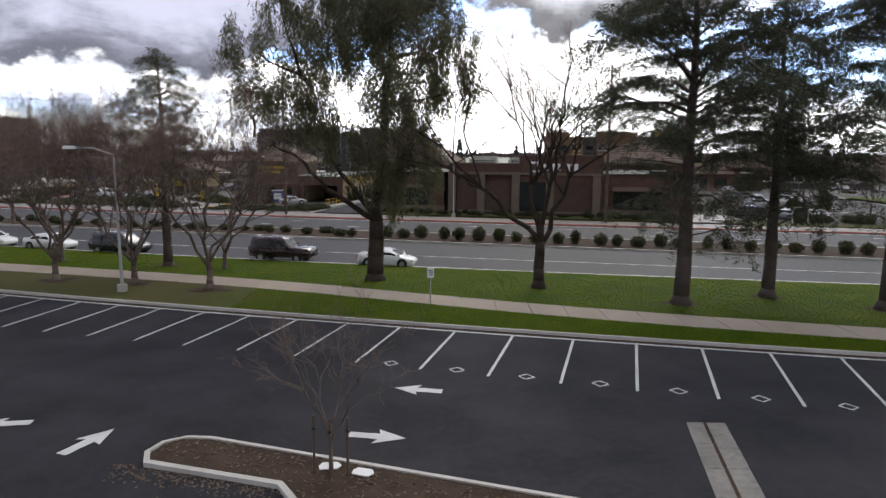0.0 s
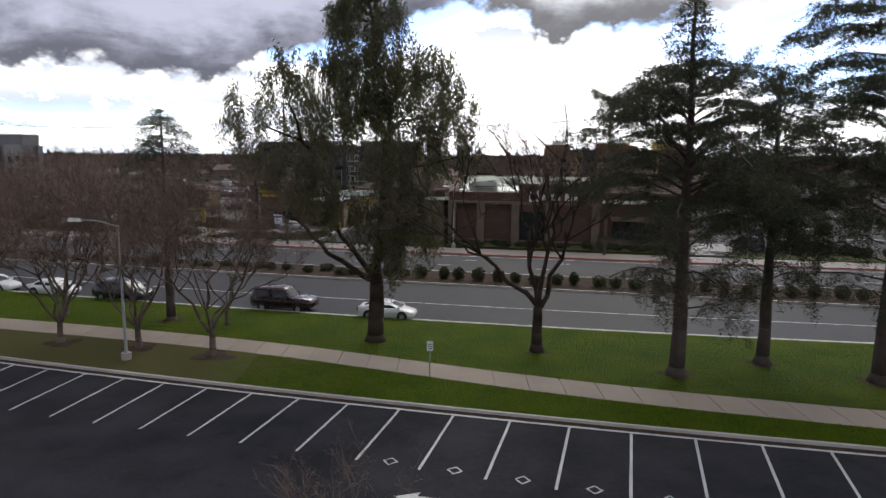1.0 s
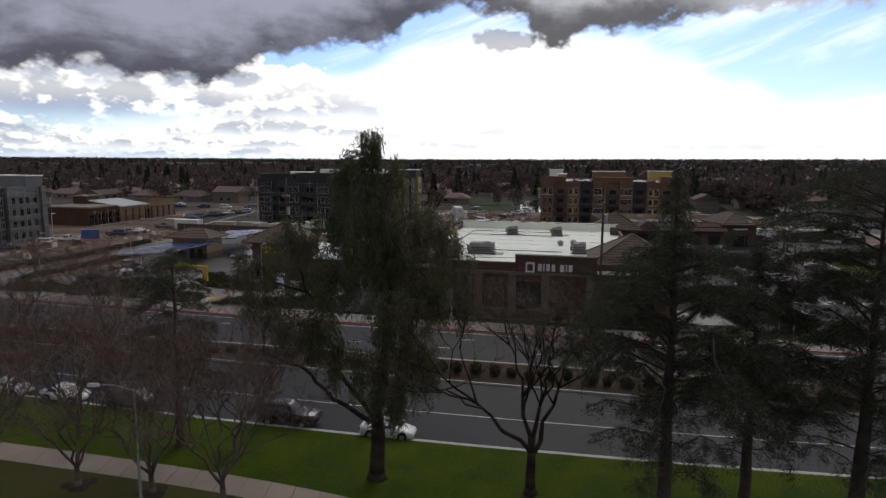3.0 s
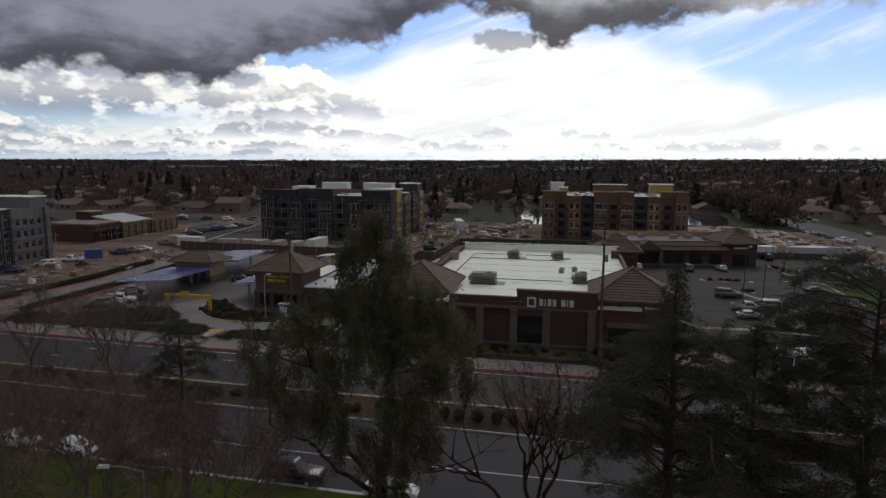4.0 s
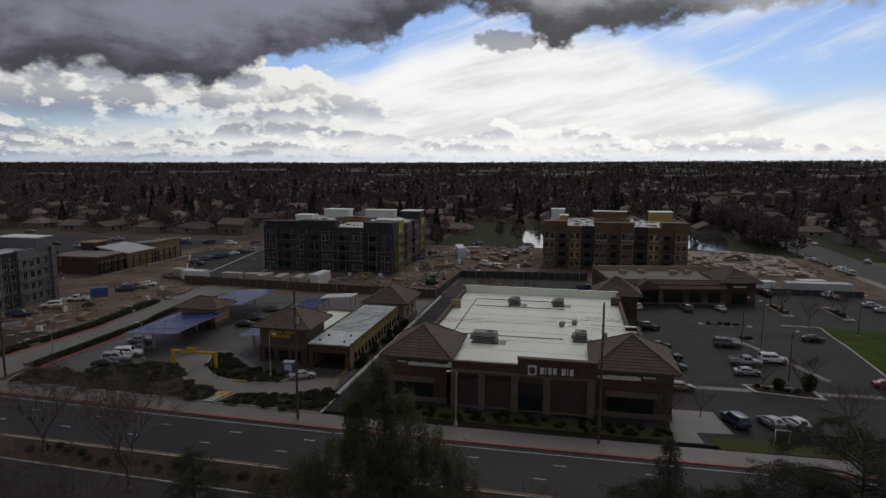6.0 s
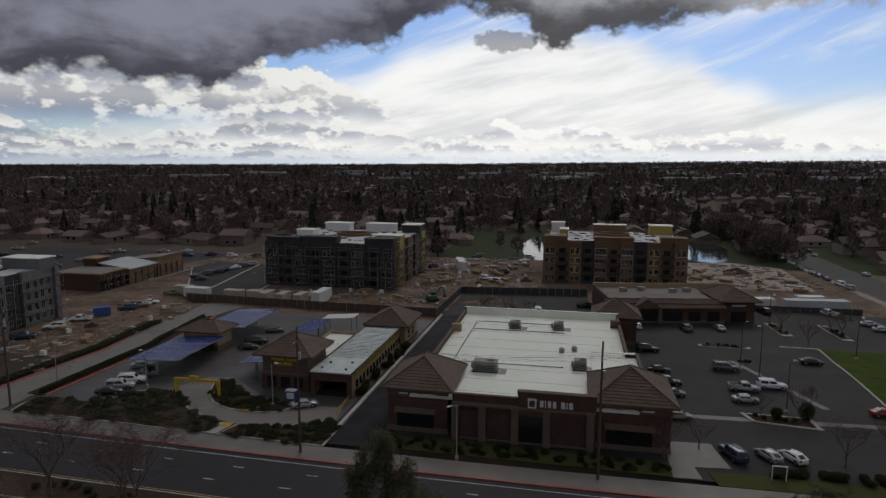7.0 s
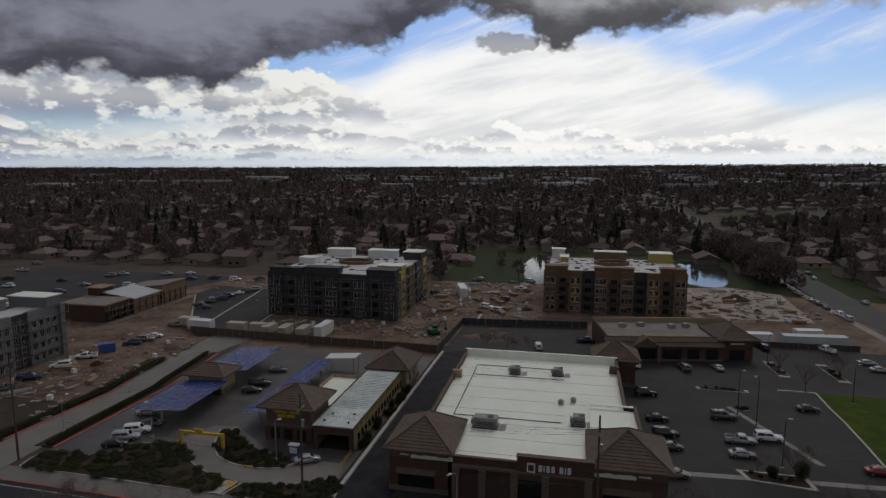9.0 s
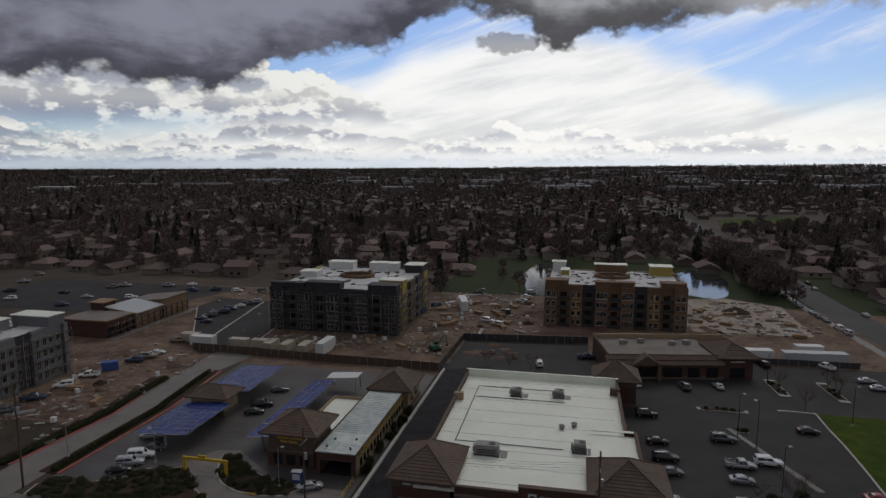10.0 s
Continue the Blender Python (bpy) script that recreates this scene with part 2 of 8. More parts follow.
def turf():
    """Lawn that thins into brown soil under the small trees."""
    m = GRASS.copy()
    m.name = "thinning turf"
    t = m.node_tree
    n = Nodes(t)
    bsdf = t.nodes["Principled BSDF"]
    green = bsdf.inputs["Base Color"].links[0].from_socket
    place = t.nodes.new("ShaderNodeNewGeometry").outputs["Position"]
    x, y, z = n.parts(place)
    ragged = n.math("ADD", x, n.math("MULTIPLY", n.math("SUBTRACT", n.noise(place, 0.35, 6.0, 0.65), 0.5), 26.0))
    n.put(bsdf.inputs["Base Color"], n.mix(n.ramp(ragged, -15.0, -5.0, 0.85, 0.0), green, n.mix(n.noise(place, 3.0), (0.085, 0.060, 0.030), (0.070, 0.078, 0.020))))
    return m


TURF = turf()
DRY_GRASS = material("thin brownish turf", (0.072, 0.060, 0.026), (0.058, 0.078, 0.012), 0.95, 0.5, 6.0, 0.6, bump=0.5, spec=0.2)
MULCH = material("bark mulch", (0.032, 0.020, 0.013), (0.068, 0.045, 0.030), 0.95, 1.5, 18.0, 0.7, bump=0.8, spec=0.2)
DIRT = material("trodden building site soil", (0.095, 0.060, 0.042), (0.235, 0.165, 0.120), 0.95, 0.09, 0.6, 0.85, bump=0.3, bump_scale=3, spec=0.2)
LAND = material("suburban ground", (0.052, 0.044, 0.030), (0.115, 0.088, 0.068), 0.95, 0.012, 0.10, 0.8, bump=0, spec=0.2)
PARK = material("park grass", (0.020, 0.034, 0.009), (0.042, 0.052, 0.016), 0.95, 0.03, 0.5, 0.5, bump=0, spec=0.2)
WATER = material("still pond water", (0.03, 0.035, 0.035), (0.04, 0.045, 0.04), 0.06, 0.1, 2.0, 0.4, bump=0.02, spec=0.5)
BRICK = material("brown brick", (0.070, 0.034, 0.024), (0.104, 0.055, 0.038), 0.85, 0.8, 14.0, 0.6, bump=0.4)
DARK_BRICK = material("dark brown brick", (0.055, 0.032, 0.024), (0.085, 0.050, 0.037), 0.85, 0.8, 14.0, 0.6, bump=0.4)
TAN = material("tan stucco", (0.30, 0.225, 0.13), (0.36, 0.27, 0.17), 0.9, 0.4, 7.0, 0.5)
BROWN = material("brown stucco", (0.105, 0.070, 0.050), (0.150, 0.104, 0.075), 0.9, 0.4, 7.0, 0.5)
STONE = material("pale stone pier", (0.115, 0.086, 0.064), (0.165, 0.128, 0.096), 0.9, 0.8, 9.0, 0.5)
SHEATH = material("brown gypsum sheathing", (0.215, 0.130, 0.072), (0.140, 0.082, 0.048), 0.85, 0.12, 1.2, 0.6)
YELLOW_BOARD = material("yellow sheathing board", (0.44, 0.33, 0.075), (0.34, 0.25, 0.075), 0.8, 0.4, 3.0, 0.4)
WRAP = material("dark grey building wrap", (0.030, 0.030, 0.036), (0.052, 0.050, 0.054), 0.75, 0.12, 1.5, 0.5)
GREY_WALL = material("grey rendered wall", (0.145, 0.145, 0.155), (0.20, 0.20, 0.205), 0.85, 0.12, 1.5, 0.5)
WOOD_WALL = material("raw plywood wall", (0.26, 0.165, 0.090), (0.34, 0.22, 0.12), 0.85, 0.2, 2.0, 0.5)
WHITE_ROOF = material("white membrane roof", (0.76, 0.79, 0.66), (0.88, 0.90, 0.79), 0.55, 0.16, 1.2, 0.6, bump=0.08)
GREY_ROOF = material("grey standing seam roof", (0.42, 0.44, 0.44), (0.52, 0.54, 0.53), 0.5, 0.15, 2.0, 0.5)
TUNNEL_ROOF = material("pale streaked metal roof", (0.40, 0.46, 0.47), (0.66, 0.69, 0.62), 0.5, 0.22, 0.9, 0.9, bump=0.05)
SIDE_ROAD = material("pale worn side street asphalt", (0.045, 0.042, 0.041), (0.075, 0.070, 0.067), 0.75, 0.06, 2.0, 0.6, spec=0.3)
SHOP_ROOF = material("dusty grey brown roof gravel", (0.17, 0.145, 0.125), (0.27, 0.235, 0.205), 0.9, 0.2, 2.0, 0.6)
TILE = material("brown roof tile", (0.078, 0.052, 0.038), (0.160, 0.110, 0.080), 0.85, 0.7, 3.0, 0.7, each=0.3)
GLASS = material("dark window glass", (0.012, 0.014, 0.016), (0.02, 0.022, 0.024), 0.06, 0.5, 4.0, 0.3, bump=0, spec=0.6)
FRAME = material("window frame", (0.34, 0.32, 0.29), (0.50, 0.48, 0.44), 0.6, 1.0, 8.0, 0.3, bump=0)
SOLAR = material("blue solar cells", (0.010, 0.026, 0.135), (0.020, 0.046, 0.215), 0.25, 0.4, 3.0, 0.4, bump=0, each=0.4, spec=0.5)
STEEL = material("galvanised steel", (0.36, 0.36, 0.36), (0.46, 0.46, 0.46), 0.5, 1.0, 9.0, 0.4, metal=0.6)
DARK_STEEL = material("dark painted steel", (0.035, 0.035, 0.037), (0.055, 0.055, 0.055), 0.6, 1.0, 9.0, 0.4)
UNIT = material("rooftop unit steel", (0.20, 0.195, 0.18), (0.30, 0.29, 0.27), 0.6, 0.8, 6.0, 0.5)
YELLOW = material("yellow painted steel", (0.62, 0.40, 0.02), (0.52, 0.34, 0.03), 0.55, 0.8, 6.0, 0.4)
POLE_WOOD = material("weathered pole timber", (0.075, 0.050, 0.035), (0.12, 0.085, 0.06), 0.9, 1.0, 12.0, 0.5)
BARK = material("dark furrowed bark", (0.030, 0.023, 0.018), (0.062, 0.047, 0.036), 0.95, 1.5, 16.0, 0.6, bump=0.8, spec=0.2)
GREY_BARK = material("grey brown bark", (0.090, 0.068, 0.056), (0.170, 0.135, 0.112), 0.95, 1.5, 16.0, 0.6, bump=0.7, spec=0.2)
CEDAR_BARK = material("cedar bark", (0.052, 0.040, 0.035), (0.110, 0.088, 0.076), 0.95, 1.5, 16.0, 0.6, bump=0.7, spec=0.2)
TWIG = material("bare brown twigs", (0.120, 0.082, 0.066), (0.220, 0.158, 0.130), 0.9, 0.6, 5.0, 0.4, bump=0, island=0.4, spec=0.2)
GUM_LEAF = material("grey green drooping leaves", (0.064, 0.072, 0.038), (0.160, 0.150, 0.084), 0.6, 0.35, 3.0, 0.4, bump=0, island=0.5, spec=0.3, thin=0.5)
CEDAR_LEAF = material("grey green needles", (0.036, 0.046, 0.030), (0.098, 0.104, 0.066), 0.7, 0.4, 3.0, 0.4, bump=0, island=0.5, spec=0.2, thin=0.5)
SHRUB = material("dark evergreen shrub leaves", (0.024, 0.036, 0.014), (0.080, 0.078, 0.036), 0.7, 0.4, 3.0, 0.4, bump=0, island=0.45, each=0.4, spec=0.25, thin=0.4)
FAR_BARE = material("far bare tree crowns", (0.074, 0.054, 0.050), (0.220, 0.164, 0.148), 0.95, 0.02, 0.2, 0.6, bump=0, island=0.4, spec=0.1)
FAR_GREEN = material("far evergreen crowns", (0.020, 0.026, 0.019), (0.072, 0.074, 0.048), 0.95, 0.03, 0.3, 0.5, bump=0, island=0.4, spec=0.1)
RUBBER = material("black rubber", (0.012, 0.012, 0.012), (0.02, 0.02, 0.02), 0.8, 2.0, 20.0, 0.3, bump=0)
RIM = material("alloy rim", (0.42, 0.42, 0.43), (0.5, 0.5, 0.5), 0.35, 2.0, 20.0, 0.3, metal=0.8, bump=0)
LAMP_GLASS = material("clear lamp glass", (0.55, 0.55, 0.53), (0.6, 0.6, 0.6), 0.15, 2.0, 20.0, 0.3, bump=0)
TAIL = material("red lamp glass", (0.30, 0.012, 0.012), (0.34, 0.02, 0.02), 0.2, 2.0, 20.0, 0.3, bump=0)
WHITE = material("white painted metal", (0.66, 0.66, 0.64), (0.74, 0.74, 0.72), 0.55, 0.5, 5.0, 0.4)
BEIGE = material("beige painted metal", (0.40, 0.36, 0.28), (0.48, 0.43, 0.34), 0.6, 0.5, 5.0, 0.4)
BLUE = material("blue painted metal", (0.035, 0.075, 0.26), (0.05, 0.10, 0.32), 0.5, 0.5, 5.0, 0.4)
SIGN_WHITE = material("white sign face", (0.74, 0.74, 0.73), (0.66, 0.66, 0.66), 0.4, 1.0, 10.0, 0.3, bump=0)
SIGN_RED = material("red sign face", (0.20, 0.035, 0.05), (0.16, 0.03, 0.045), 0.5, 1.0, 10.0, 0.3, bump=0)
CLAY = material("brown house roof", (0.060, 0.042, 0.036), (0.220, 0.155, 0.130), 0.9, 0.05, 0.6, 0.25, each=0.75, bump=0)
HOUSE_WALL = material("pale house stucco", (0.10, 0.072, 0.055), (0.40, 0.34, 0.29), 0.9, 0.05, 0.6, 0.25, each=0.75, bump=0)
FAR_ROOF = material("far house roofs", (0.050, 0.036, 0.033), (0.30, 0.235, 0.21), 0.9, 0.02, 0.3, 0.2, island=0.8, bump=0)


# ---- building helpers ----
class Geo:
    """Vertices and faces of one mesh."""

    def __init__(self):
        self.v, self.f = [], []

    def add(self, pts, faces):
        n = len(self.v)
        self.v.extend(tuple(p) for p in pts)
        self.f.extend(tuple(n + i for i in f) for f in faces)
        return self

    def box(self, x0, x1, y0, y1, z0, z1, inset=0.0):
        i = inset
        return self.add([(x0, y0, z0), (x1, y0, z0), (x1, y1, z0), (x0, y1, z0), (x0 + i, y0 + i, z1), (x1 - i, y0 + i, z1), (x1 - i, y1 - i, z1), (x0 + i, y1 - i, z1)],
                        [(3, 2, 1, 0), (4, 5, 6, 7), (0, 1, 5, 4), (1, 2, 6, 5), (2, 3, 7, 6), (3, 0, 4, 7)])

    def slab(self, pts, z0, z1):
        """A flat-topped body over an outline, counter-clockwise."""
        k = len(pts)
        return self.add([(x, y, z0) for x, y in pts] + [(x, y, z1) for x, y in pts],
                        [tuple(range(k, 2 * k)), tuple(reversed(range(k)))] + [(i, (i + 1) % k, k + (i + 1) % k, k + i) for i in range(k)])

    def tube(self, a, b, ra, rb, sides=6, caps=True):
        a, b = Vector(a), Vector(b)
        way = b - a
        if way.length < 1e-6:
            return self
        way.normalize()
        s = way.orthogonal().normalized()
        t = way.cross(s)
        ring = [(math.cos(2 * math.pi * i / sides), math.sin(2 * math.pi * i / sides)) for i in range(sides)]
        pts = [a + (s * c + t * d) * ra for c, d in ring] + [b + (s * c + t * d) * rb for c, d in ring]
        faces = [(i, (i + 1) % sides, sides + (i + 1) % sides, sides + i) for i in range(sides)]
        if caps:
            faces += [tuple(reversed(range(sides))), tuple(range(sides, 2 * sides))]
        return self.add(pts, faces)

    def hip(self, x0, x1, y0, y1, z0, z1, ridge=0.0, eave=0.25):
        """A hipped roof with a fascia; ridge: half the length of the ridge, along the longer side."""
        cx, cy = (x0 + x1) / 2, (y0 + y1) / 2
        along_x = (x1 - x0) > (y1 - y0)
        r0 = (cx - ridge, cy, z1) if along_x else (cx, cy - ridge, z1)
        r1 = (cx + ridge, cy, z1) if along_x else (cx, cy + ridge, z1)
        base = [(x0, y0), (x1, y0), (x1, y1), (x0, y1)]
        pts = [(x, y, z0 - eave) for x, y in base] + [(x, y, z0) for x, y in base] + [r0, r1]
        faces = [(3, 2, 1, 0), (0, 1, 5, 4), (1, 2, 6, 5), (2, 3, 7, 6), (3, 0, 4, 7)]
        faces += [(4, 5, 9, 8), (5, 6, 9), (6, 7, 8, 9), (7, 4, 8)] if along_x else [(4, 5, 8), (5, 6, 9, 8), (6, 7, 9), (7, 4, 8, 9)]
        return self.add(pts, faces)

    def tiled(self, x0, x1, y0, y1, z0, z1, ridge=0.0, eave=0.25):
        """A hipped roof laid in overlapping tile courses."""
        cx, cy = (x0 + x1) / 2, (y0 + y1) / 2
        along_x = (x1 - x0) > (y1 - y0)
        r0 = (cx - ridge, cy) if along_x else (cx, cy - ridge)
        r1 = (cx + ridge, cy) if along_x else (cx, cy + ridge)
        ends = (r0, r1, r1, r0) if along_x else (r0, r0, r1, r1)
        base = ((x0, y0), (x1, y0), (x1, y1), (x0, y1))
        run = min(x1 - x0, y1 - y0) / 2
        n = max(5, int(math.hypot(run, z1 - z0) / 0.62))
        step = 0.085

        def level(f, up):
            return [(b[0] + (e[0] - b[0]) * f, b[1] + (e[1] - b[1]) * f, z0 + (z1 - z0) * f + up) for b, e in zip(base, ends)]

        rings = [[(x, y, z0 - eave) for x, y in base]]
        for i in range(n):
            rings += [level(i / n, step), level((i + 1) / n * 0.999, step * 0.1)]
        faces = [(4 * i + k, 4 * i + (k + 1) % 4, 4 * i + 4 + (k + 1) % 4, 4 * i + 4 + k) for i in range(len(rings) - 1) for k in range(4)]
        self.hips = [((b[0], b[1], z0 + 0.06), (e[0], e[1], z1 + 0.06)) for b, e in zip(base, ends)]
        if ridge > 0.2:
            self.hips.append(((r0[0], r0[1], z1 + 0.06), (r1[0], r1[1], z1 + 0.06)))
        return self.add([p for r in rings for p in r], faces + [(3, 2, 1, 0)])

    def mesh(self, name, smooth=False):
        me = bpy.data.meshes.new(name)
        me.from_pydata(self.v, [], self.f)
        if smooth:
            me.polygons.foreach_set("use_smooth", [True] * len(me.polygons))
        me.update()
        return me


def soup(name, verts, size=4):
    """A mesh of loose triangles or quads from an array of corners, for leaves and twigs."""
    verts = np.asarray(verts, np.float32).reshape(-1, 3)
    n = len(verts) // size
    me = bpy.data.meshes.new(name)
    me.vertices.add(n * size)
    me.vertices.foreach_set("co", verts[: n * size].ravel())
    me.loops.add(n * size)
    me.loops.foreach_set("vertex_index", np.arange(n * size, dtype=np.int32))
    me.polygons.add(n)
    me.polygons.foreach_set("loop_start", np.arange(0, n * size, size, dtype=np.int32))
    me.update(calc_edges=True)
    return me


def part(name, geo, mat, parent=None, label="", smooth=False):
    me = geo if isinstance(geo, bpy.types.Mesh) else geo.mesh(name, smooth)
    if mat is not None and not me.materials:
        me.materials.append(mat)
    ob = new(name, me)
    if parent is not None:
        ob.parent = parent
    if label:
        ob["label"] = label
    return ob


def thing(name, m, label, category, group="", kind=""):
    ob = new(name)
    ob.empty_display_size = 0.2
    ob.matrix_basis = m
    return tagged(ob, label, category, group, kind)


def tiled_roof(name, size, parent, label):
    """A hipped roof in tile courses, with a round cap tile along each hip."""
    g = Geo().tiled(*size)
    roof = part(name, g, TILE, parent, label)
    for p, q in g.hips:
        part("hip_cap", Geo().tube(p, q, 0.13, 0.13, 6), TILE, roof)
    return roof


def setting(name, geo, mat, label, category="ground"):
    return tagged(part(name, geo, mat), label, category, "", "structure")


TOWN = -11.0  # degrees by which the street grid is turned
CT, ST = math.cos(radians(TOWN)), math.sin(radians(TOWN))


def grid(u, v):
    """World place of a point of the street grid: u along the street, v away from it."""
    return (u * CT - v * ST, u * ST + v * CT)


def at(u, v, z=0.0, turn=0.0):
    x, y = grid(u, v)
    return pose(x, y, z, 0, 0, TOWN + turn)


def bend(a, b, c):
    """A gentle street line y(x), straight beyond 45 m to either side."""
    def line(x):
        k = max(-45.0, min(45.0, x))
        return a + b * k + c * k * k + (b + 2 * c * k) * (x - k)
    return line


LOT_EDGE = bend(28.61, -0.2239, 0.00106)


def PATH_NEAR(x):
    """The footpath's near edge, which swings gently across the verge."""
    return 33.40 - 0.2158 * x - 1.83 * math.tanh((x + 2.0) / 12.0)


def PATH_FAR(x):
    return PATH_NEAR(x) + 2.36


LAWN_EDGE = bend(46.4, -0.185, 0.0010)
LANE = bend(52.7, -0.195, 0.0008)
MEDIAN_NEAR = bend(61.2, -0.215, 0.0002)
MEDIAN_FAR = bend(67.6, -0.195, 0.0002)
FAR_KERB = bend(80.3, -0.20, 0.0003)
FAR_WALK = bend(84.3, -0.20, 0.0003)


def shifted(f, d):
    return lambda x: f(x) + d


def strip(near, far, z_near, z_far, deep, x0=-320.0, x1=320.0, step=4.0):
    """A band of ground between two street lines, with its own thickness."""
    g = Geo()
    n = int((x1 - x0) / step)
    for i in range(n):
        a, b = x0 + i * step, x0 + (i + 1) * step
        g.add([(a, near(a), z_near), (b, near(b), z_near), (b, far(b), z_far), (a, far(a), z_far), (a, near(a), z_near - deep), (b, near(b), z_near - deep), (b, far(b), z_far - deep), (a, far(a), z_far - deep)],
              [(0, 1, 2, 3), (0, 4, 5, 1), (3, 2, 6, 7)] + ([(0, 3, 7, 4)] if i == 0 else []) + ([(1, 5, 6, 2)] if i == n - 1 else []))
    return g


# ---- ground, street and paving ----
def land():
    g = Geo()
    us = [-4700, -3600, -2600, -1800, -1200, -800, -500, -300, -150, 0, 150, 300, 500, 800, 1200, 1800, 2600, 3600, 4700]
    vs = [-600, -200, 0, 60, 84.4, 84.6, 120, 200, 300, 450, 650, 900, 1300, 1800, 2400, 3000, 3600, 4100, 4500, 4850]
    pts = []
    for v in vs:
        for u in us:
            x, y = grid(u, v)
            z = -0.9 if v < 84.5 else -0.02
            far = max(0.0, (v - 1500) / 3300)
            z += far * far * (30 + 12 * math.tanh(u / 1500) - 6 * (u / 4700) ** 2)
            pts.append((x, y, z))
    n = len(us)
    g.add(pts, [(j * n + i, j * n + i + 1, (j + 1) * n + i + 1, (j + 1) * n + i) for j in range(len(vs) - 1) for i in range(n - 1)])
    return g


setting("ground", land(), LAND, "brown and dull green suburban land reaching the horizon")
setting("parking_lot", strip(lambda x: -90.0, LOT_EDGE, 0, 0, 0.5), ASPHALT, "dark asphalt parking lot with worn white markings", "parking lot")
setting("lot_edge_line", strip(shifted(LOT_EDGE, 0.004), shifted(LOT_EDGE, 0.16), 0.012, 0.012, 0.3), PAINT, "white painted line along the lot's edge", "line")
setting("mulch_gap", strip(shifted(LOT_EDGE, 0.162), shifted(LOT_EDGE, 0.55), 0.006, 0.006, 0.3), MULCH, "dark gutter between lot and kerb", "gutter")
setting("lot_kerb", strip(shifted(LOT_EDGE, 0.552), shifted(LOT_EDGE, 0.72), 0.15, 0.15, 0.4), KERB, "low pale concrete kerb", "kerb")
setting("lawn_near", strip(shifted(LOT_EDGE, 0.722), shifted(PATH_NEAR, -0.004), 0.13, 0.13, 0.5), TURF, "strip of winter lawn, thin and brownish under the small trees", "lawn")
setting("lawn_far", strip(shifted(PATH_FAR, 0.004), shifted(LAWN_EDGE, -0.004), 0.13, -0.22, 0.5), GRASS, "green lawn under the street trees", "lawn")


def soil_patch(x, y, r, seed):
    """Bare soil round a trunk, a ragged low heap that follows the lawn."""
    rng = random.Random(seed)
    rise = lambda px, py: 0.13 if py < PATH_NEAR(px) else 0.13 - 0.35 * min(1.0, max(0.0, (py - PATH_FAR(px)) / (LAWN_EDGE(px) - PATH_FAR(px))))
    g = Geo()
    rings = []
    for f, up in ((0.25, 0.05), (0.65, 0.03), (1.0, 0.004)):
        rings.append([])
        for i in range(18):
            a = 2 * math.pi * i / 18
            q = r * f * (1 + 0.22 * math.sin(3 * a + seed) + rng.uniform(-0.14, 0.14) * (f > 0.5))
            px, py = x + q * math.cos(a), y + q * 0.8 * math.sin(a)
            rings[-1].append((px, py, rise(px, py) + up))
    for k in (0, 1):
        g.add(rings[k] + rings[k + 1], [(i, 18 + i, 18 + (i + 1) % 18, (i + 1) % 18) for i in range(18)])
    g.add(rings[0], [tuple(range(18))])
    setting("soil_patch", g, MULCH, "bare brown soil round a tree trunk", "soil")


for k, (px, py, pr) in enumerate(((-13.7, 36.5, 1.2), (-18.9, 37.9, 1.0), (-24.3, 38.7, 1.1), (13.4, 34.4, 1.0), (19.4, 36.8, 0.9), (24.3, 33.6, 1.1), (6.1, 38.6, 0.7), (-20.0, 45.0, 1.0), (-4.35, 40.4, 0.7))):
    soil_patch(px, py, pr, k + 3)
setting("road_kerb", strip(LAWN_EDGE, shifted(LAWN_EDGE, 0.45), -0.22, -0.24, 0.5), KERB, "pale concrete kerb and gutter", "kerb")
setting("road_near", strip(shifted(LAWN_EDGE, 0.454), shifted(MEDIAN_NEAR, -0.2), -0.40, -0.40, 0.4), ROAD, "grey asphalt street, near carriageway", "road")
setting("median_kerb_near", strip(shifted(MEDIAN_NEAR, -0.196), MEDIAN_NEAR, -0.22, -0.22, 0.5), KERB, "concrete kerb of the median", "kerb")
setting("median", strip(shifted(MEDIAN_NEAR, 0.004), shifted(MEDIAN_FAR, -0.004), -0.24, -0.20, 0.5), MULCH, "brown mulched median with low shrubs", "median")
setting("median_kerb_far", strip(MEDIAN_FAR, shifted(MEDIAN_FAR, 0.2), -0.18, -0.18, 0.5), KERB, "concrete kerb of the median", "kerb")
setting("road_far", strip(shifted(MEDIAN_FAR, 0.204), shifted(FAR_KERB, -0.4), -0.36, -0.20, 0.4), ROAD, "grey asphalt street, far carriageway", "road")
setting("far_kerb", strip(shifted(FAR_KERB, -0.396), FAR_KERB, -0.05, -0.05, 0.5), RED_KERB, "red painted kerb of the far pavement", "kerb")
setting("far_pavement", strip(shifted(FAR_KERB, 0.004), FAR_WALK, -0.04, 0.02, 0.9), PALE_CONCRETE, "pale concrete pavement across the street", "pavement")
setting("lane_line", strip(LANE, shifted(LANE, 0.14), -0.394, -0.394, 0.02, -90, 90), PAINT, "worn white lane line", "line")
setting("edge_line_far", strip(shifted(FAR_KERB, -1.6), shifted(FAR_KERB, -1.46), -0.200, -0.198, 0.03, -120, 120), PAINT, "white edge line of the far carriageway", "line")
setting("edge_line_median", strip(shifted(MEDIAN_FAR, 0.75), shifted(MEDIAN_FAR, 0.89), -0.346, -0.344, 0.03, -120, 120), YELLOW_PAINT, "yellow line beside the median", "line")


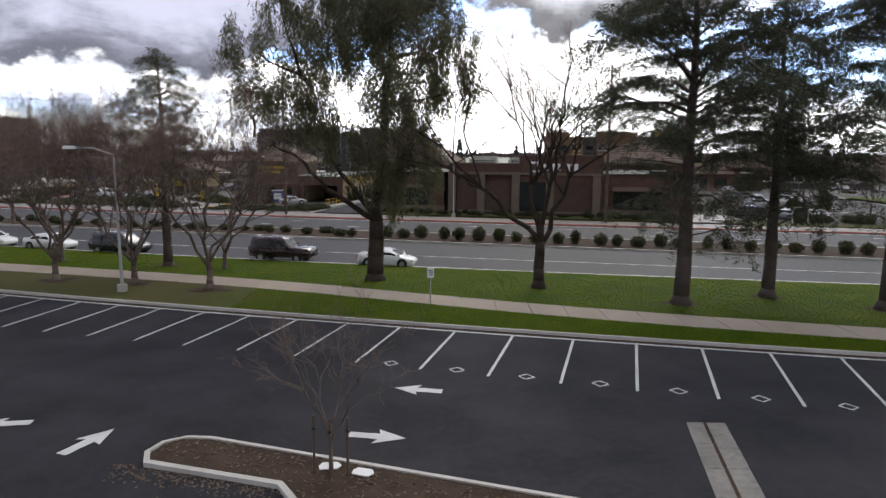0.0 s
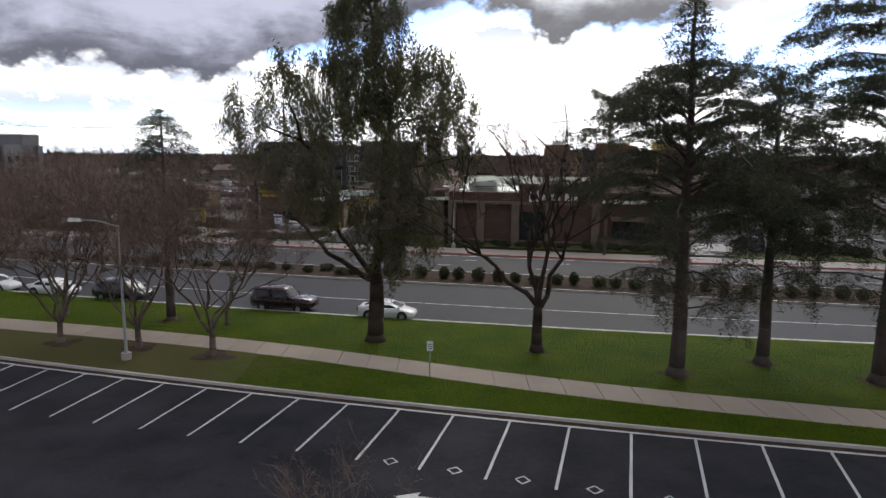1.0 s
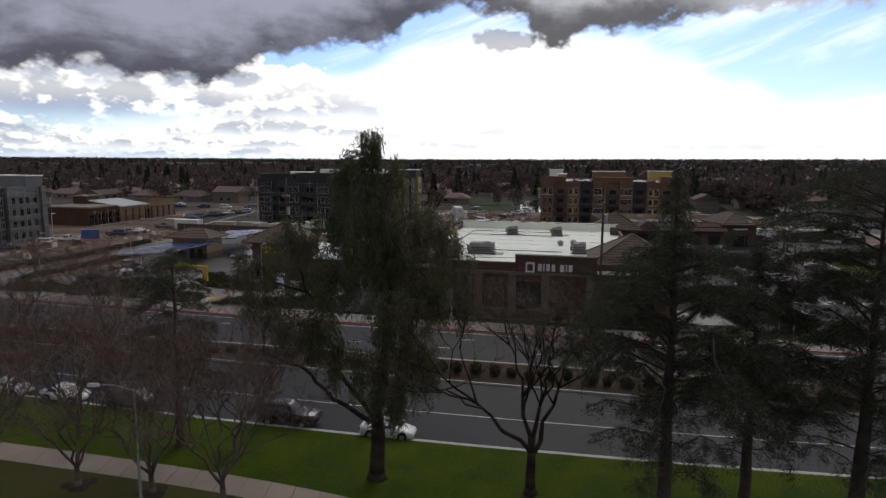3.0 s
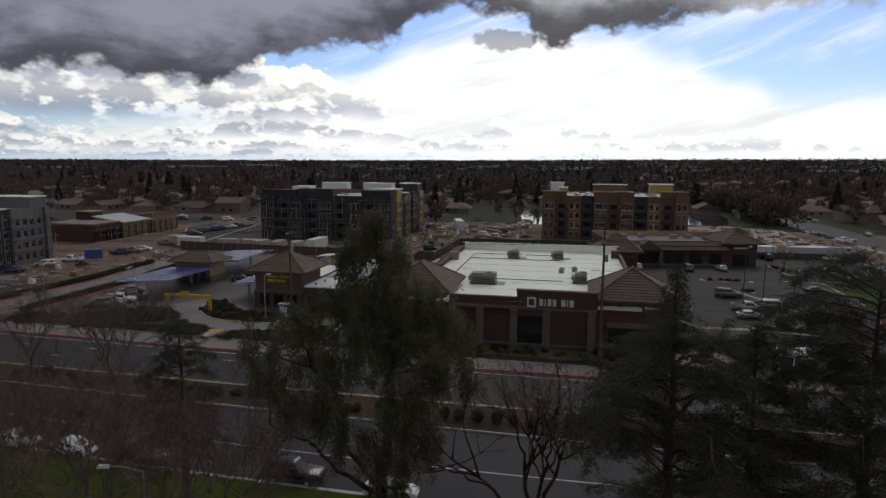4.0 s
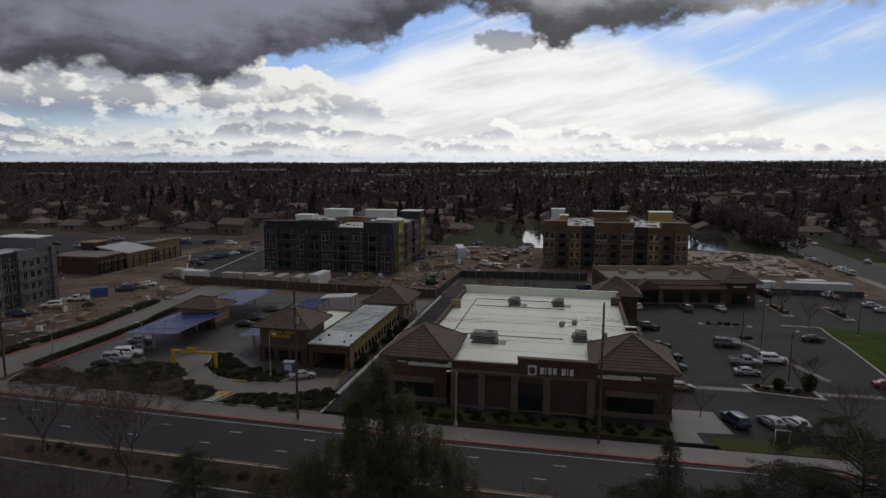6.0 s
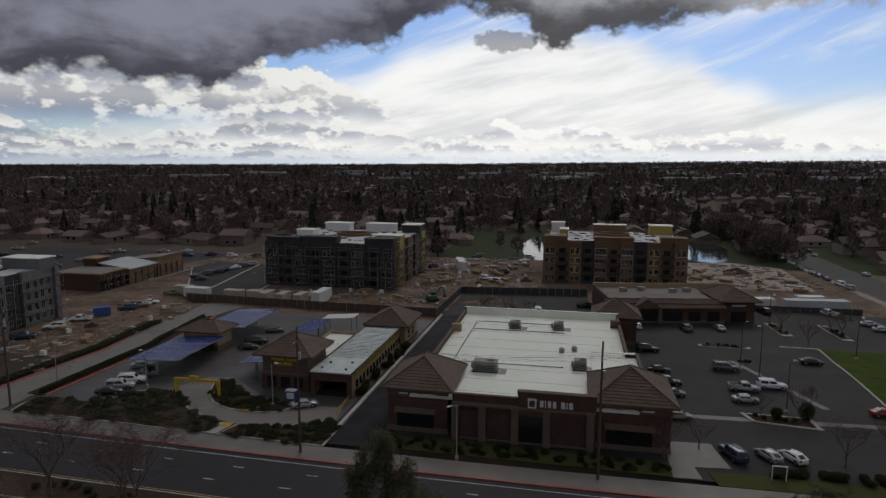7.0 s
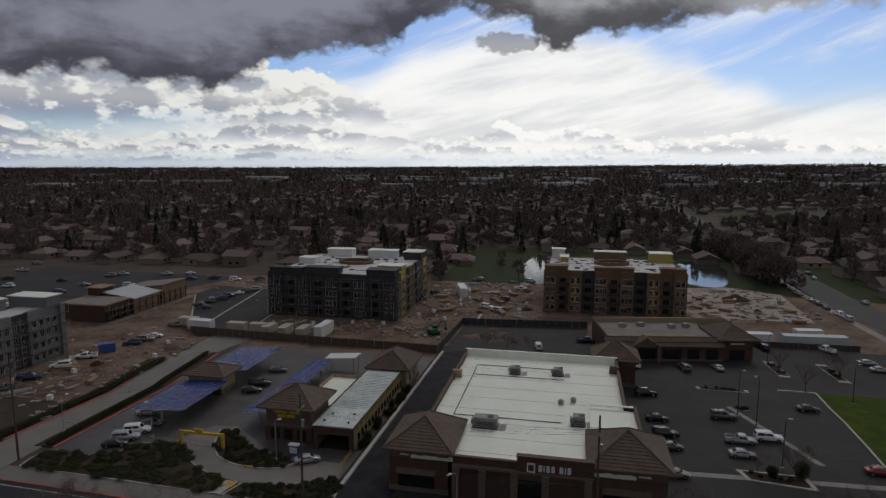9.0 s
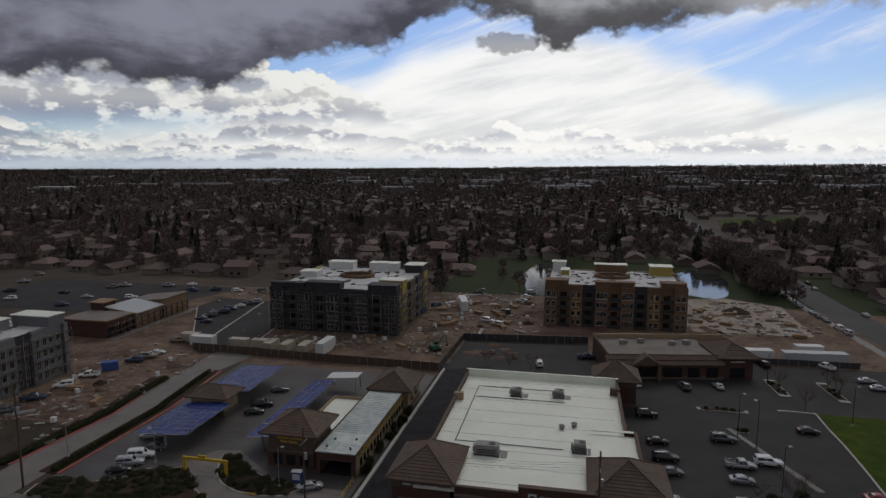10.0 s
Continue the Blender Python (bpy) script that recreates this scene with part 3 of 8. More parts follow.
def ribbon(g, x, y, ang, length, wide, z, high=0.008):
    """A painted bar lying on the ground, from its middle."""
    c, s = math.cos(ang), math.sin(ang)
    pts = [(x + a * c - b * s, y + a * s + b * c) for a, b in ((-length / 2, -wide / 2), (length / 2, -wide / 2), (length / 2, wide / 2), (-length / 2, wide / 2))]
    return g.slab(pts, z - 0.01, z + high)


paint_root = thing("lane_dashes", pose(0, 0, 0), "white lane dashes on the far carriageway", "road marking", kind="structure")
for row, part_way in (("a", 0.36), ("b", 0.66)):
    for i in range(-9, 8):
        x = i * 11.0 + (3 if row == "b" else 0)
        y = MEDIAN_FAR(x) * (1 - part_way) + FAR_KERB(x) * part_way
        part("dash", ribbon(Geo(), x, y, -0.196, 1.6, 0.16, -0.365 + 0.16 * part_way + 0.012), PAINT, paint_root)

# footpath slabs, each a piece with an open joint
footpath = setting("footpath", strip(PATH_NEAR, PATH_FAR, 0.08, 0.08, 0.5), FOOTPATH, "pale concrete footpath with scored slabs", "pavement")
x = -60.0
while x < 45:
    a, b = x + 0.012, x + 1.78
    g = Geo().slab([(a, PATH_NEAR(a)), (b, PATH_NEAR(b)), (b, PATH_FAR(b)), (a, PATH_FAR(a))], 0.05, 0.148 + random.uniform(-0.004, 0.006))
    part("slab", g, FOOTPATH, footpath)
    x += 1.80
# stall lines and diamonds
stalls = thing("stall_markings", pose(0, 0, 0), "white stall lines painted on dark asphalt", "parking marking", kind="structure")
for i in range(-17, 12):
    x = 3.41 + 2.64 * i + (0.008 * i * i if i < 0 else 0.0)
    y = LOT_EDGE(x) - 0.002
    way = math.atan2(-1.0, -(0.262 + 0.003 * max(x, 0.0) + 0.011 * min(x + 8.0, 0.0)))
    long = max(5.1, min(5.9, 5.35 + 0.045 * x))
    part("stall_line", ribbon(Geo(), x + long / 2 * math.cos(way), y + long / 2 * math.sin(way), way, long, 0.115, 0.0), PAINT, stalls)
    if -3 < i < 12:
        back = 5.1 + 0.035 * x
        cx, cy = x + 1.35 + back * math.cos(way), y - 0.28 + back * math.sin(way)
        g = Geo()
        for k in range(4):
            a0 = math.pi / 4 + k * math.pi / 2 - 0.2
            px, py = cx + 0.2 * math.cos(a0), cy + 0.2 * math.sin(a0)
            ribbon(g, px, py, a0 + math.pi / 2, 0.42, 0.06, 0.0)
        part("diamond", g, PAINT, stalls)


def arrow(x, y, ang):
    g = Geo()
    c, s = math.cos(ang), math.sin(ang)
    pts = [(-0.85, -0.17), (0.05, -0.17), (-0.05, -0.46), (0.85, 0.0), (-0.05, 0.46), (0.05, 0.17), (-0.85, 0.17)]
    g.slab([(x + a * c - b * s, y + a * s + b * c) for a, b in pts], -0.01, 0.008)
    return tagged(part("arrow", g, PAINT, None), "worn white traffic arrow painted on asphalt", "road marking", "lot arrows", "structure")


for x, y, ang in ((-0.55, 21.1, 170), (-1.55, 17.4, -8), (-9.65, 16.85, 70), (-12.9, 17.9, 190)):
    arrow(x, y, radians(ang))

# concrete swale with a dark seam
swale = thing("concrete_apron", pose(0, 0, 0), "stained concrete apron let into the asphalt", "concrete slab", kind="structure")
for i in range(5):
    y0 = 18.65 - i * 1.45
    k = 0.30 * i + 0.28
    part("slab", Geo().slab([(7.82 - k, y0 - 1.42), (9.0 - k, y0 - 1.46), (9.02 - k + 0.28, y0 - 0.02), (7.84 - k + 0.28, y0)], -0.1, 0.010 + 0.002 * (i % 2)), STAINED, swale)
    part("seam", Geo().slab([(8.33 - k, y0 - 1.42), (8.43 - k, y0 - 1.42), (8.72 - k, y0 - 0.02), (8.62 - k, y0 - 0.02)], 0.0, 0.016), MULCH, swale)


# ---- far side surfaces ----
def sheet(name, pts, mat, label, z=0.03, category="ground"):
    return setting(name, Geo().slab(pts, z - 0.05, z), mat, label, category)


def plot(*uv):
    return [grid(u, v) for u, v in uv]


sheet("site_soil", plot((-190, 112), (-106, 112), (-106, 160), (-32, 160), (-32, 166), (130, 180), (120, 262), (60, 272), (-60, 272), (-190, 262)), DIRT, "brown churned soil of a building site", 0.02)
sheet("store_lot", plot((-37, 86), (17, 86), (17, 84), (72, 84), (86, 150), (92, 190), (10, 188), (-36, 172)), LOT_FAR, "dark asphalt lot beside the store", 0.04, "parking lot")
sheet("wash_lot", plot((-94, 90), (-37.2, 86), (-36.2, 160), (-94, 160)), YARD, "grey concrete yard of a car wash", 0.045, "parking lot")
sheet("driveway", plot((-105.5, 83), (-96, 83), (-97.5, 150), (-94, 170), (-108, 172), (-105.5, 120)), PALE_CONCRETE, "pale concrete driveway", 0.06, "driveway")
sheet("upper_lot", plot((-112, 165), (-100, 172), (-108, 235), (-150, 240), (-150, 222), (-124, 180)), LOT_FAR, "asphalt lot in front of the unfinished shops", 0.05, "parking lot")
sheet("west_lot", plot((-260, 205), (-172, 205), (-150, 262), (-260, 262)), LOT_FAR, "asphalt parking lot", 0.045, "parking lot")
sheet("park", plot((-60, 272.5), (60, 272.5), (120, 262.5), (150, 300), (150, 350), (20, 420), (-60, 372)), PARK, "dull green park lawn", 0.035, "lawn")
sheet("corner_lawn", [(85.1, 139.4), (82.9, 130.7), (81.4, 122.8), (79.1, 113.1), (75.2, 98.0), (126, 90), (136, 128)], GRASS, "green corner lawn", 0.09, "lawn")
sheet("playing_field", [(240, 560), (340, 588), (385, 690), (275, 652)], GRASS, "green playing field", 0.06, "lawn")


def pond(name, x, y, a, b, turn):
    pts = []
    for i in range(28):
        t = 2 * math.pi * i / 28
        r = 1 + 0.10 * math.sin(3 * t + a) + 0.05 * math.sin(5 * t)
        px, py = a * r * math.cos(t), b * r * math.sin(t)
        pts.append((x + px * math.cos(turn) - py * math.sin(turn), y + px * math.sin(turn) + py * math.cos(turn)))
    return setting(name, Geo().slab(pts, -0.02, 0.055), WATER, "still pond that mirrors the bright sky", "water")


pond("pond_1", 50, 312, 15, 44, -0.1)
pond("pond_2", 118, 302, 17, 36, -0.35)


def road_along(name, pts, wide, mat, label, z):
    g = Geo()
    for (ax, ay), (bx, by) in zip(pts, pts[1:]):
        d = Vector((bx - ax, by - ay)).normalized() * (wide / 2)
        g.add([(ax + d.y, ay - d.x, z), (bx + d.y, by - d.x, z), (bx - d.y, by + d.x, z), (ax - d.y, ay + d.x, z)], [(0, 1, 2, 3)])
    return setting(name, g, mat, label, "road")


road_along("side_street", [(128, 60), (140, 165), (146, 205), (153, 250), (165, 305), (190, 400), (212, 500), (245, 680), (290, 880), (330, 1100)], 14.5, SIDE_ROAD, "grey side street lined with parked cars", 0.07)
road_along("side_pavement", [(118, 60), (129, 165), (135, 205), (143, 252), (155.5, 306)], 3.0, PALE_CONCRETE, "pale pavement beside the side street", 0.075)

# kerbs of the car wash and its driveway
setting("driveway_kerb_west", Geo().slab(plot((-106.2, 93), (-105.6, 93), (-103.6, 119), (-107.6, 143), (-108.2, 143), (-104.2, 119)), 0, 0.18), RED_KERB, "red painted kerb beside the driveway", "kerb")
setting("driveway_kerb_east", Geo().slab(plot((-94.1, 92), (-93.5, 92), (-92.8, 125), (-96.0, 152), (-96.6, 152), (-93.4, 125)), 0, 0.18), RED_KERB, "red painted kerb of the car wash yard", "kerb")
setting("hedge_bed_east", Geo().slab(plot((-98, 92), (-94.2, 92), (-93.5, 125), (-96.7, 152), (-98.4, 152), (-97.4, 125)), 0, 0.14), MULCH, "mulched bed beside the driveway", "bed")
setting("hedge_bed_west", Geo().slab(plot((-111, 96), (-106.3, 93), (-104.3, 119), (-108.3, 143), (-112, 143), (-109, 119)), 0, 0.12), MULCH, "mulched bed beside the driveway", "bed")


def walk_side(xs):
    return [(x, FAR_WALK(x) + 0.02) for x in xs]


LOOP_OUT = [(-51.5, 111.0), (-48.8, 106.8), (-45.6, 102.4), (-41.0, 98.6), (-36.0, 96.4)]
FRONT_WEST = walk_side((-76, -66, -56, -46, -38.9)) + [(-37.4, 96.6)] + LOOP_OUT[::-1] + [(-58.5, 110.6), (-61.0, 107.2), (-66.5, 105.2), (-73.0, 107.6), (-76.0, 104.5)]
FRONT_EAST = walk_side((-36.8, -30, -24, -19.2)) + [(-17.9, 94.6), (-19.6, 97.3), (-22.5, 97.0), (-27.8, 95.2), (-35.0, 95.8)]
LOOP_IN = [(-46.2, 116.6), (-45.0, 109.6), (-42.6, 105.4), (-38.8, 102.4), (-34.0, 100.9), (-29.6, 101.0), (-27.4, 103.2), (-33.0, 106.2), (-38.5, 110.5), (-43.2, 116.8)]
setting("loop_lane", Geo().slab([(-52.6, 112.6), (-51.4, 110.9)] + LOOP_OUT[1:] + [(-27.8, 95.0), (-19.2, 97.4), (-18.8, 103.0), (-26.0, 104.5), (-33.0, 107.0), (-43.2, 118.4), (-48.0, 118.6)], 0, 0.075), PALE_CONCRETE, "pale concrete lane looping through the car wash", "driveway")
for name, pts, label in (("front_bed_west", FRONT_WEST, "planted bed along the pavement"), ("front_bed_east", FRONT_EAST, "planted bed along the pavement"), ("loop_bed", LOOP_IN, "planted island inside the drive loop")):
    setting(name + "_kerb", Geo().slab(pts, 0, 0.17), KERB, "pale kerb of a planted bed", "kerb")
    mx, my = sum(p[0] for p in pts) / len(pts), sum(p[1] for p in pts) / len(pts)
    setting(name, Geo().slab([(x + (mx - x) / (Vector((mx - x, my - y)).length) * 0.35, y + (my - y) / (Vector((mx - x, my - y)).length) * 0.35) for x, y in pts], 0.05, 0.22), MULCH, label, "bed")
setting("crossing", Geo().slab([(-38.7, FAR_WALK(-38.7)), (-37.0, FAR_WALK(-37.0)), (-35.6, 96.2), (-37.3, 96.6)], 0, 0.24), CONCRETE, "pale ramp from the pavement", "ramp")
setting("crossing_mark", Geo().slab([(-37.6, 94.6), (-36.0, 94.2), (-35.5, 96.0), (-37.1, 96.4)], 0, 0.25), YELLOW_PAINT, "yellow studded ramp mark", "ramp")
setting("entry_walk", Geo().slab([(-36.6, 101.6), (-34.9, 101.2), (-30.6, 105.6), (-32.2, 106.4)], 0, 0.25), PALE_CONCRETE, "pale entry walk", "pavement")
setting("entry_mark", Geo().slab([(-36.7, 101.5), (-35.0, 101.1), (-34.3, 101.9), (-36.0, 102.4)], 0, 0.26), YELLOW_PAINT, "yellow studded ramp mark", "ramp")
setting("alley", Geo().slab(plot((-35.5, 84), (-26.8, 84), (-26.4, 150), (-22, 172), (-34.5, 166)), 0, 0.07), ASPHALT, "dark asphalt alley beside the store", "road")
setting("alley_kerb", Geo().slab(plot((-36.2, 90), (-35.52, 90), (-34.52, 166), (-35.2, 166)), 0, 0.45), KERB, "low pale wall beside the alley", "kerb")
setting("store_apron", Geo().slab([(30.6, 79.6), (34.4, 79.2), (34.6, 82.6), (39.6, 82.2), (39.9, 90.0), (33.0, 91.0)], 0, 0.12), PALE_CONCRETE, "pale concrete apron at the store's corner", "pavement")
setting("store_bed", Geo().slab(plot((-26, 84.6), (17, 84.2), (17, 88.3), (-26, 88.8)), 0, 0.10), DRY_GRASS, "planted strip in front of the store", "bed")


setting("front_verge", strip(shifted(FAR_WALK, 0.05), shifted(FAR_WALK, 3.9), 0.10, 0.12, 0.2, 36, 84), DRY_GRASS, "thin winter grass between pavement and the store's lot", "lawn")


# ---- trees ----
def limb(g, a, b, ra, rb, sides, rng, wander=0.06, steps=4):
    """A crooked tapered limb; returns the points along it."""
    a, b = Vector(a), Vector(b)
    length = (b - a).length
    pts = [a]
    for i in range(1, steps + 1):
        p = a.lerp(b, i / steps)
        if i < steps:
            p += Vector((rng.uniform(-1, 1), rng.uniform(-1, 1), rng.uniform(-0.5, 0.5))) * length * wander
        pts.append(p)
    for i in range(steps):
        r0, r1 = ra + (rb - ra) * i / steps, ra + (rb - ra) * (i + 1) / steps
        g.tube(pts[i], pts[i + 1], r0, r1, sides, i in (0, steps - 1))
    return pts


def flare(g, r, sides=9):
    """The spreading foot of a trunk, sunk a little into the ground."""
    g.tube((0, 0, -0.25), (0, 0, 0.5), r * 1.7, r * 1.08, sides)


def twigs(rng, tips, per, length, thick, up=0.5):
    """Fine twigs as slender three-cornered blades in sprays from the limbs' tips."""
    out = []
    for p, way in tips:
        for _ in range(per):
            d = (way * 0.8 + Vector((rng.gauss(0, 1), rng.gauss(0, 1), rng.gauss(up, 0.7))) * 0.75)
            d.normalize()
            l = length * rng.uniform(0.4, 1.2)
            s = d.orthogonal().normalized() * thick
            q = p + d * l
            mid = p + d * l * 0.55 + s * rng.uniform(-3, 3)
            out += [p - s, p + s, mid + s * 0.7, mid - s * 0.7, mid - s * 0.7, mid + s * 0.7, q + s * 0.25, q - s * 0.25]
            for _ in range(2):
                e = (d + Vector((rng.gauss(0, 0.6), rng.gauss(0, 0.6), rng.gauss(0.1, 0.5)))).normalized()
                b0 = p + d * l * rng.uniform(0.3, 0.8)
                t = e.orthogonal().normalized() * thick * 0.6
                q2 = b0 + e * l * rng.uniform(0.3, 0.6)
                out += [b0 - t, b0 + t, q2 + t * 0.3, q2 - t * 0.3]
    return out


def bare_tree(seed, height, spread, radius, fork, stems, label, m, per=5, bark=GREY_BARK, lean=0.0, group="bare street trees"):
    rng = random.Random(seed)
    root = thing("bare_tree", m, label, "tree", group)
    g = Geo()
    flare(g, radius)
    top = Vector((lean, lean * 0.3, fork))
    limb(g, (0, 0, 0.4), top, radius * 1.08, radius * 0.85, 9, rng, 0.02, 3)
    tips = []

    def grow(p, way, length, r, depth):
        q = p + way * length
        pts = limb(g, p, q, r, r * 0.5, 6 if depth == 0 else (4 if depth < 3 else 3), rng, 0.07, 4 if depth < 2 else 2)
        if depth >= 2:
            for k in pts[1:]:
                tips.append((k, way))
        if depth >= 4 or r < 0.012:
            return
        for k in range(rng.choice((2, 3, 3)) if depth else 4):
            s = pts[rng.randint(max(1, len(pts) - 3), len(pts) - 1)] if k else pts[-1]
            d = (way + Vector((rng.gauss(0, 0.6), rng.gauss(0, 0.6), rng.gauss(0.3, 0.35)))).normalized()
            grow(s, d, length * rng.uniform(0.55, 0.82), r * rng.uniform(0.48, 0.62), depth + 1)

    for i in range(stems if isinstance(stems, int) else len(stems)):
        if isinstance(stems, int):
            a = 2 * math.pi * (i + rng.uniform(-0.25, 0.25)) / stems
            d = Vector((math.cos(a) * spread, math.sin(a) * spread, height * 0.5)).normalized()
        else:
            d = Vector(stems[i]).normalized()
        grow(top - Vector((0, 0, 0.1 * i)), d, (height - fork) * 0.40, radius * 0.55, 0)
    part("trunk", g, bark, root, "", True)
    part("crown", soup("crown", twigs(rng, tips, per, height * 0.085, 0.0048, 0.5)), TWIG, root, "leafless brown twigs")
    return root


def leaves(rng, centres, per, spread, length, width, droop):
    """Slender leaves hanging round the given places: numpy quads, one loose island each."""
    c = np.repeat(np.asarray(centres, float), per, axis=0)
    n = len(c)
    c = c + rng.normal(0, 1, (n, 3)) * np.asarray(spread)
    d = rng.normal(0, 1, (n, 3))
    d[:, 2] = d[:, 2] * 0.5 - droop
    d /= np.linalg.norm(d, axis=1, keepdims=True)
    s = np.cross(d, rng.normal(0, 1, (n, 3)))
    s /= np.linalg.norm(s, axis=1, keepdims=True) + 1e-9
    l = (length * rng.uniform(0.6, 1.35, (n, 1)))
    wv = s * width * rng.uniform(0.7, 1.3, (n, 1))
    a, b, e = c, c + d * l * 0.5, c + d * l
    return np.stack([a, b - wv, e, b + wv], axis=1).reshape(-1, 3)


def gum_tree(m):
    """The tall weeping evergreen with a forked trunk: leaf masses on long limbs, each made of hanging sprays."""
    rng = random.Random(5)
    nrg = np.random.default_rng(5)
    root = thing("weeping_evergreen_tree", m, "tall evergreen with drooping grey green leaves and dark trunk", "tree")
    g = Geo()
    flare(g, 0.50, 11)
    limb(g, (0, 0, 0.4), (0.1, 0, 3.9), 0.55, 0.46, 11, rng, 0.015, 3)
    right = limb(g, (0.12, 0, 3.6), (1.0, 0.4, 14.0), 0.44, 0.20, 8, rng, 0.025, 7)
    left = limb(g, (0.0, 0, 4.0), (-3.0, -0.3, 5.9), 0.20, 0.15, 8, rng, 0.04, 4)
    left += limb(g, left[-1], (-5.0, -0.3, 8.1), 0.15, 0.10, 6, rng, 0.05, 4)
    left += limb(g, left[-1], (-7.5, -0.4, 9.2), 0.10, 0.04, 5, rng, 0.06, 4)
    left += limb(g, (-0.1, 0, 4.4), (-2.7, 0.4, 7.8), 0.20, 0.13, 7, rng, 0.04, 4)
    left += limb(g, left[-1], (-4.2, 0.6, 12.5), 0.13, 0.05, 6, rng, 0.05, 5)
    top = limb(g, right[-1], (-0.6, 0.3, 23.4), 0.20, 0.04, 6, rng, 0.035, 6)
    # leaf masses: place, reach sideways, reach up and down, sprays
    masses = [(-8.0, -0.4, 15.0, 1.6, 1.9, 20), (-7.4, 1.0, 12.4, 1.8, 1.6, 20), (-5.4, -1.2, 17.2, 1.9, 1.6, 22), (-5.0, 1.5, 14.2, 2.0, 1.8, 24), (-4.2, -2.2, 11.6, 2.0, 1.6, 22), (-3.0, 0.2, 18.2, 2.0, 1.5, 24),
              (-2.2, -3.0, 14.6, 2.0, 1.8, 24), (-1.6, 2.6, 16.0, 2.0, 1.8, 20), (-0.6, -1.0, 19.6, 1.7, 1.5, 22), (-1.4, 0.2, 21.6, 1.3, 1.2, 20), (0.9, 0.2, 21.2, 1.2, 1.4, 18), (-0.4, 0.3, 23.2, 0.9, 0.9, 16), (-2.5, 0.1, 20.6, 0.8, 0.9, 9),
              (2.2, 0.8, 18.4, 1.6, 1.5, 20), (4.0, -0.6, 17.2, 1.6, 1.6, 20), (5.3, 0.4, 15.4, 1.3, 2.0, 18), (3.4, -2.2, 14.6, 1.9, 1.8, 24), (1.4, -3.4, 12.6, 2.0, 1.8, 24), (3.8, 1.8, 12.8, 1.8, 1.7, 20), (0.4, 2.8, 12.4, 2.0, 1.8, 18),
              (2.6, -1.4, 9.8, 1.8, 2.0, 24), (0.6, -2.2, 8.6, 1.7, 1.8, 22), (-1.8, -2.2, 9.4, 1.7, 1.5, 20), (3.2, 0.6, 7.8, 1.3, 1.8, 16), (1.2, -1.4, 6.4, 1.2, 1.4, 14), (-4.6, 0.8, 10.0, 1.5, 1.1, 12), (0.2, 0.0, 15.6, 2.2, 2.0, 26), (0.4, -0.8, 17.8, 1.6, 1.4, 20), (-0.6, -2.4, 17.0, 1.6, 1.5, 18), (1.4, -2.0, 16.0, 1.6, 1.6, 18), (5.6, -0.4, 12.2, 0.9, 1.6, 9)]
    hang = []
    trunks = right + left + top
    for x, y, z, r, h, n in masses:
        c = Vector((x, y, z))
        a = min(trunks, key=lambda p: (p - c).length + (4.0 if p.z > z else 0.0))
        limb(g, a, c, 0.05 + 0.012 * (c - a).length, 0.02, 5, rng, 0.06, 5)
        for _ in range(n):
            d = Vector((rng.gauss(0, 1), rng.gauss(0, 1), rng.gauss(0, 1))).normalized() * rng.uniform(0.4, 1.05)
            q = c + Vector((d.x * r, d.y * r, d.z * h))
            limb(g, c.lerp(q, 0.15), q, 0.022, 0.007, 3, rng, 0.08, 2)
            drop = rng.uniform(0.8, 2.8)
            k = int(drop / 0.22) + 2
            sway = Vector((rng.gauss(0, 0.25), rng.gauss(0, 0.25), 0))
            for i in range(k):
                zz = q.z + 0.35 - drop * i / k
                if zz > 3.4:
                    hang.append((q.x + sway.x * i / k, q.y + sway.y * i / k, zz))
    part("trunk", g, BARK, root, "dark forked trunk", True)
    part("crown", soup("crown", leaves(nrg, hang, 14, (0.20, 0.20, 0.20), 0.34, 0.029, 1.5)), GUM_LEAF, root, "drooping grey green leaf sprays")
    return root


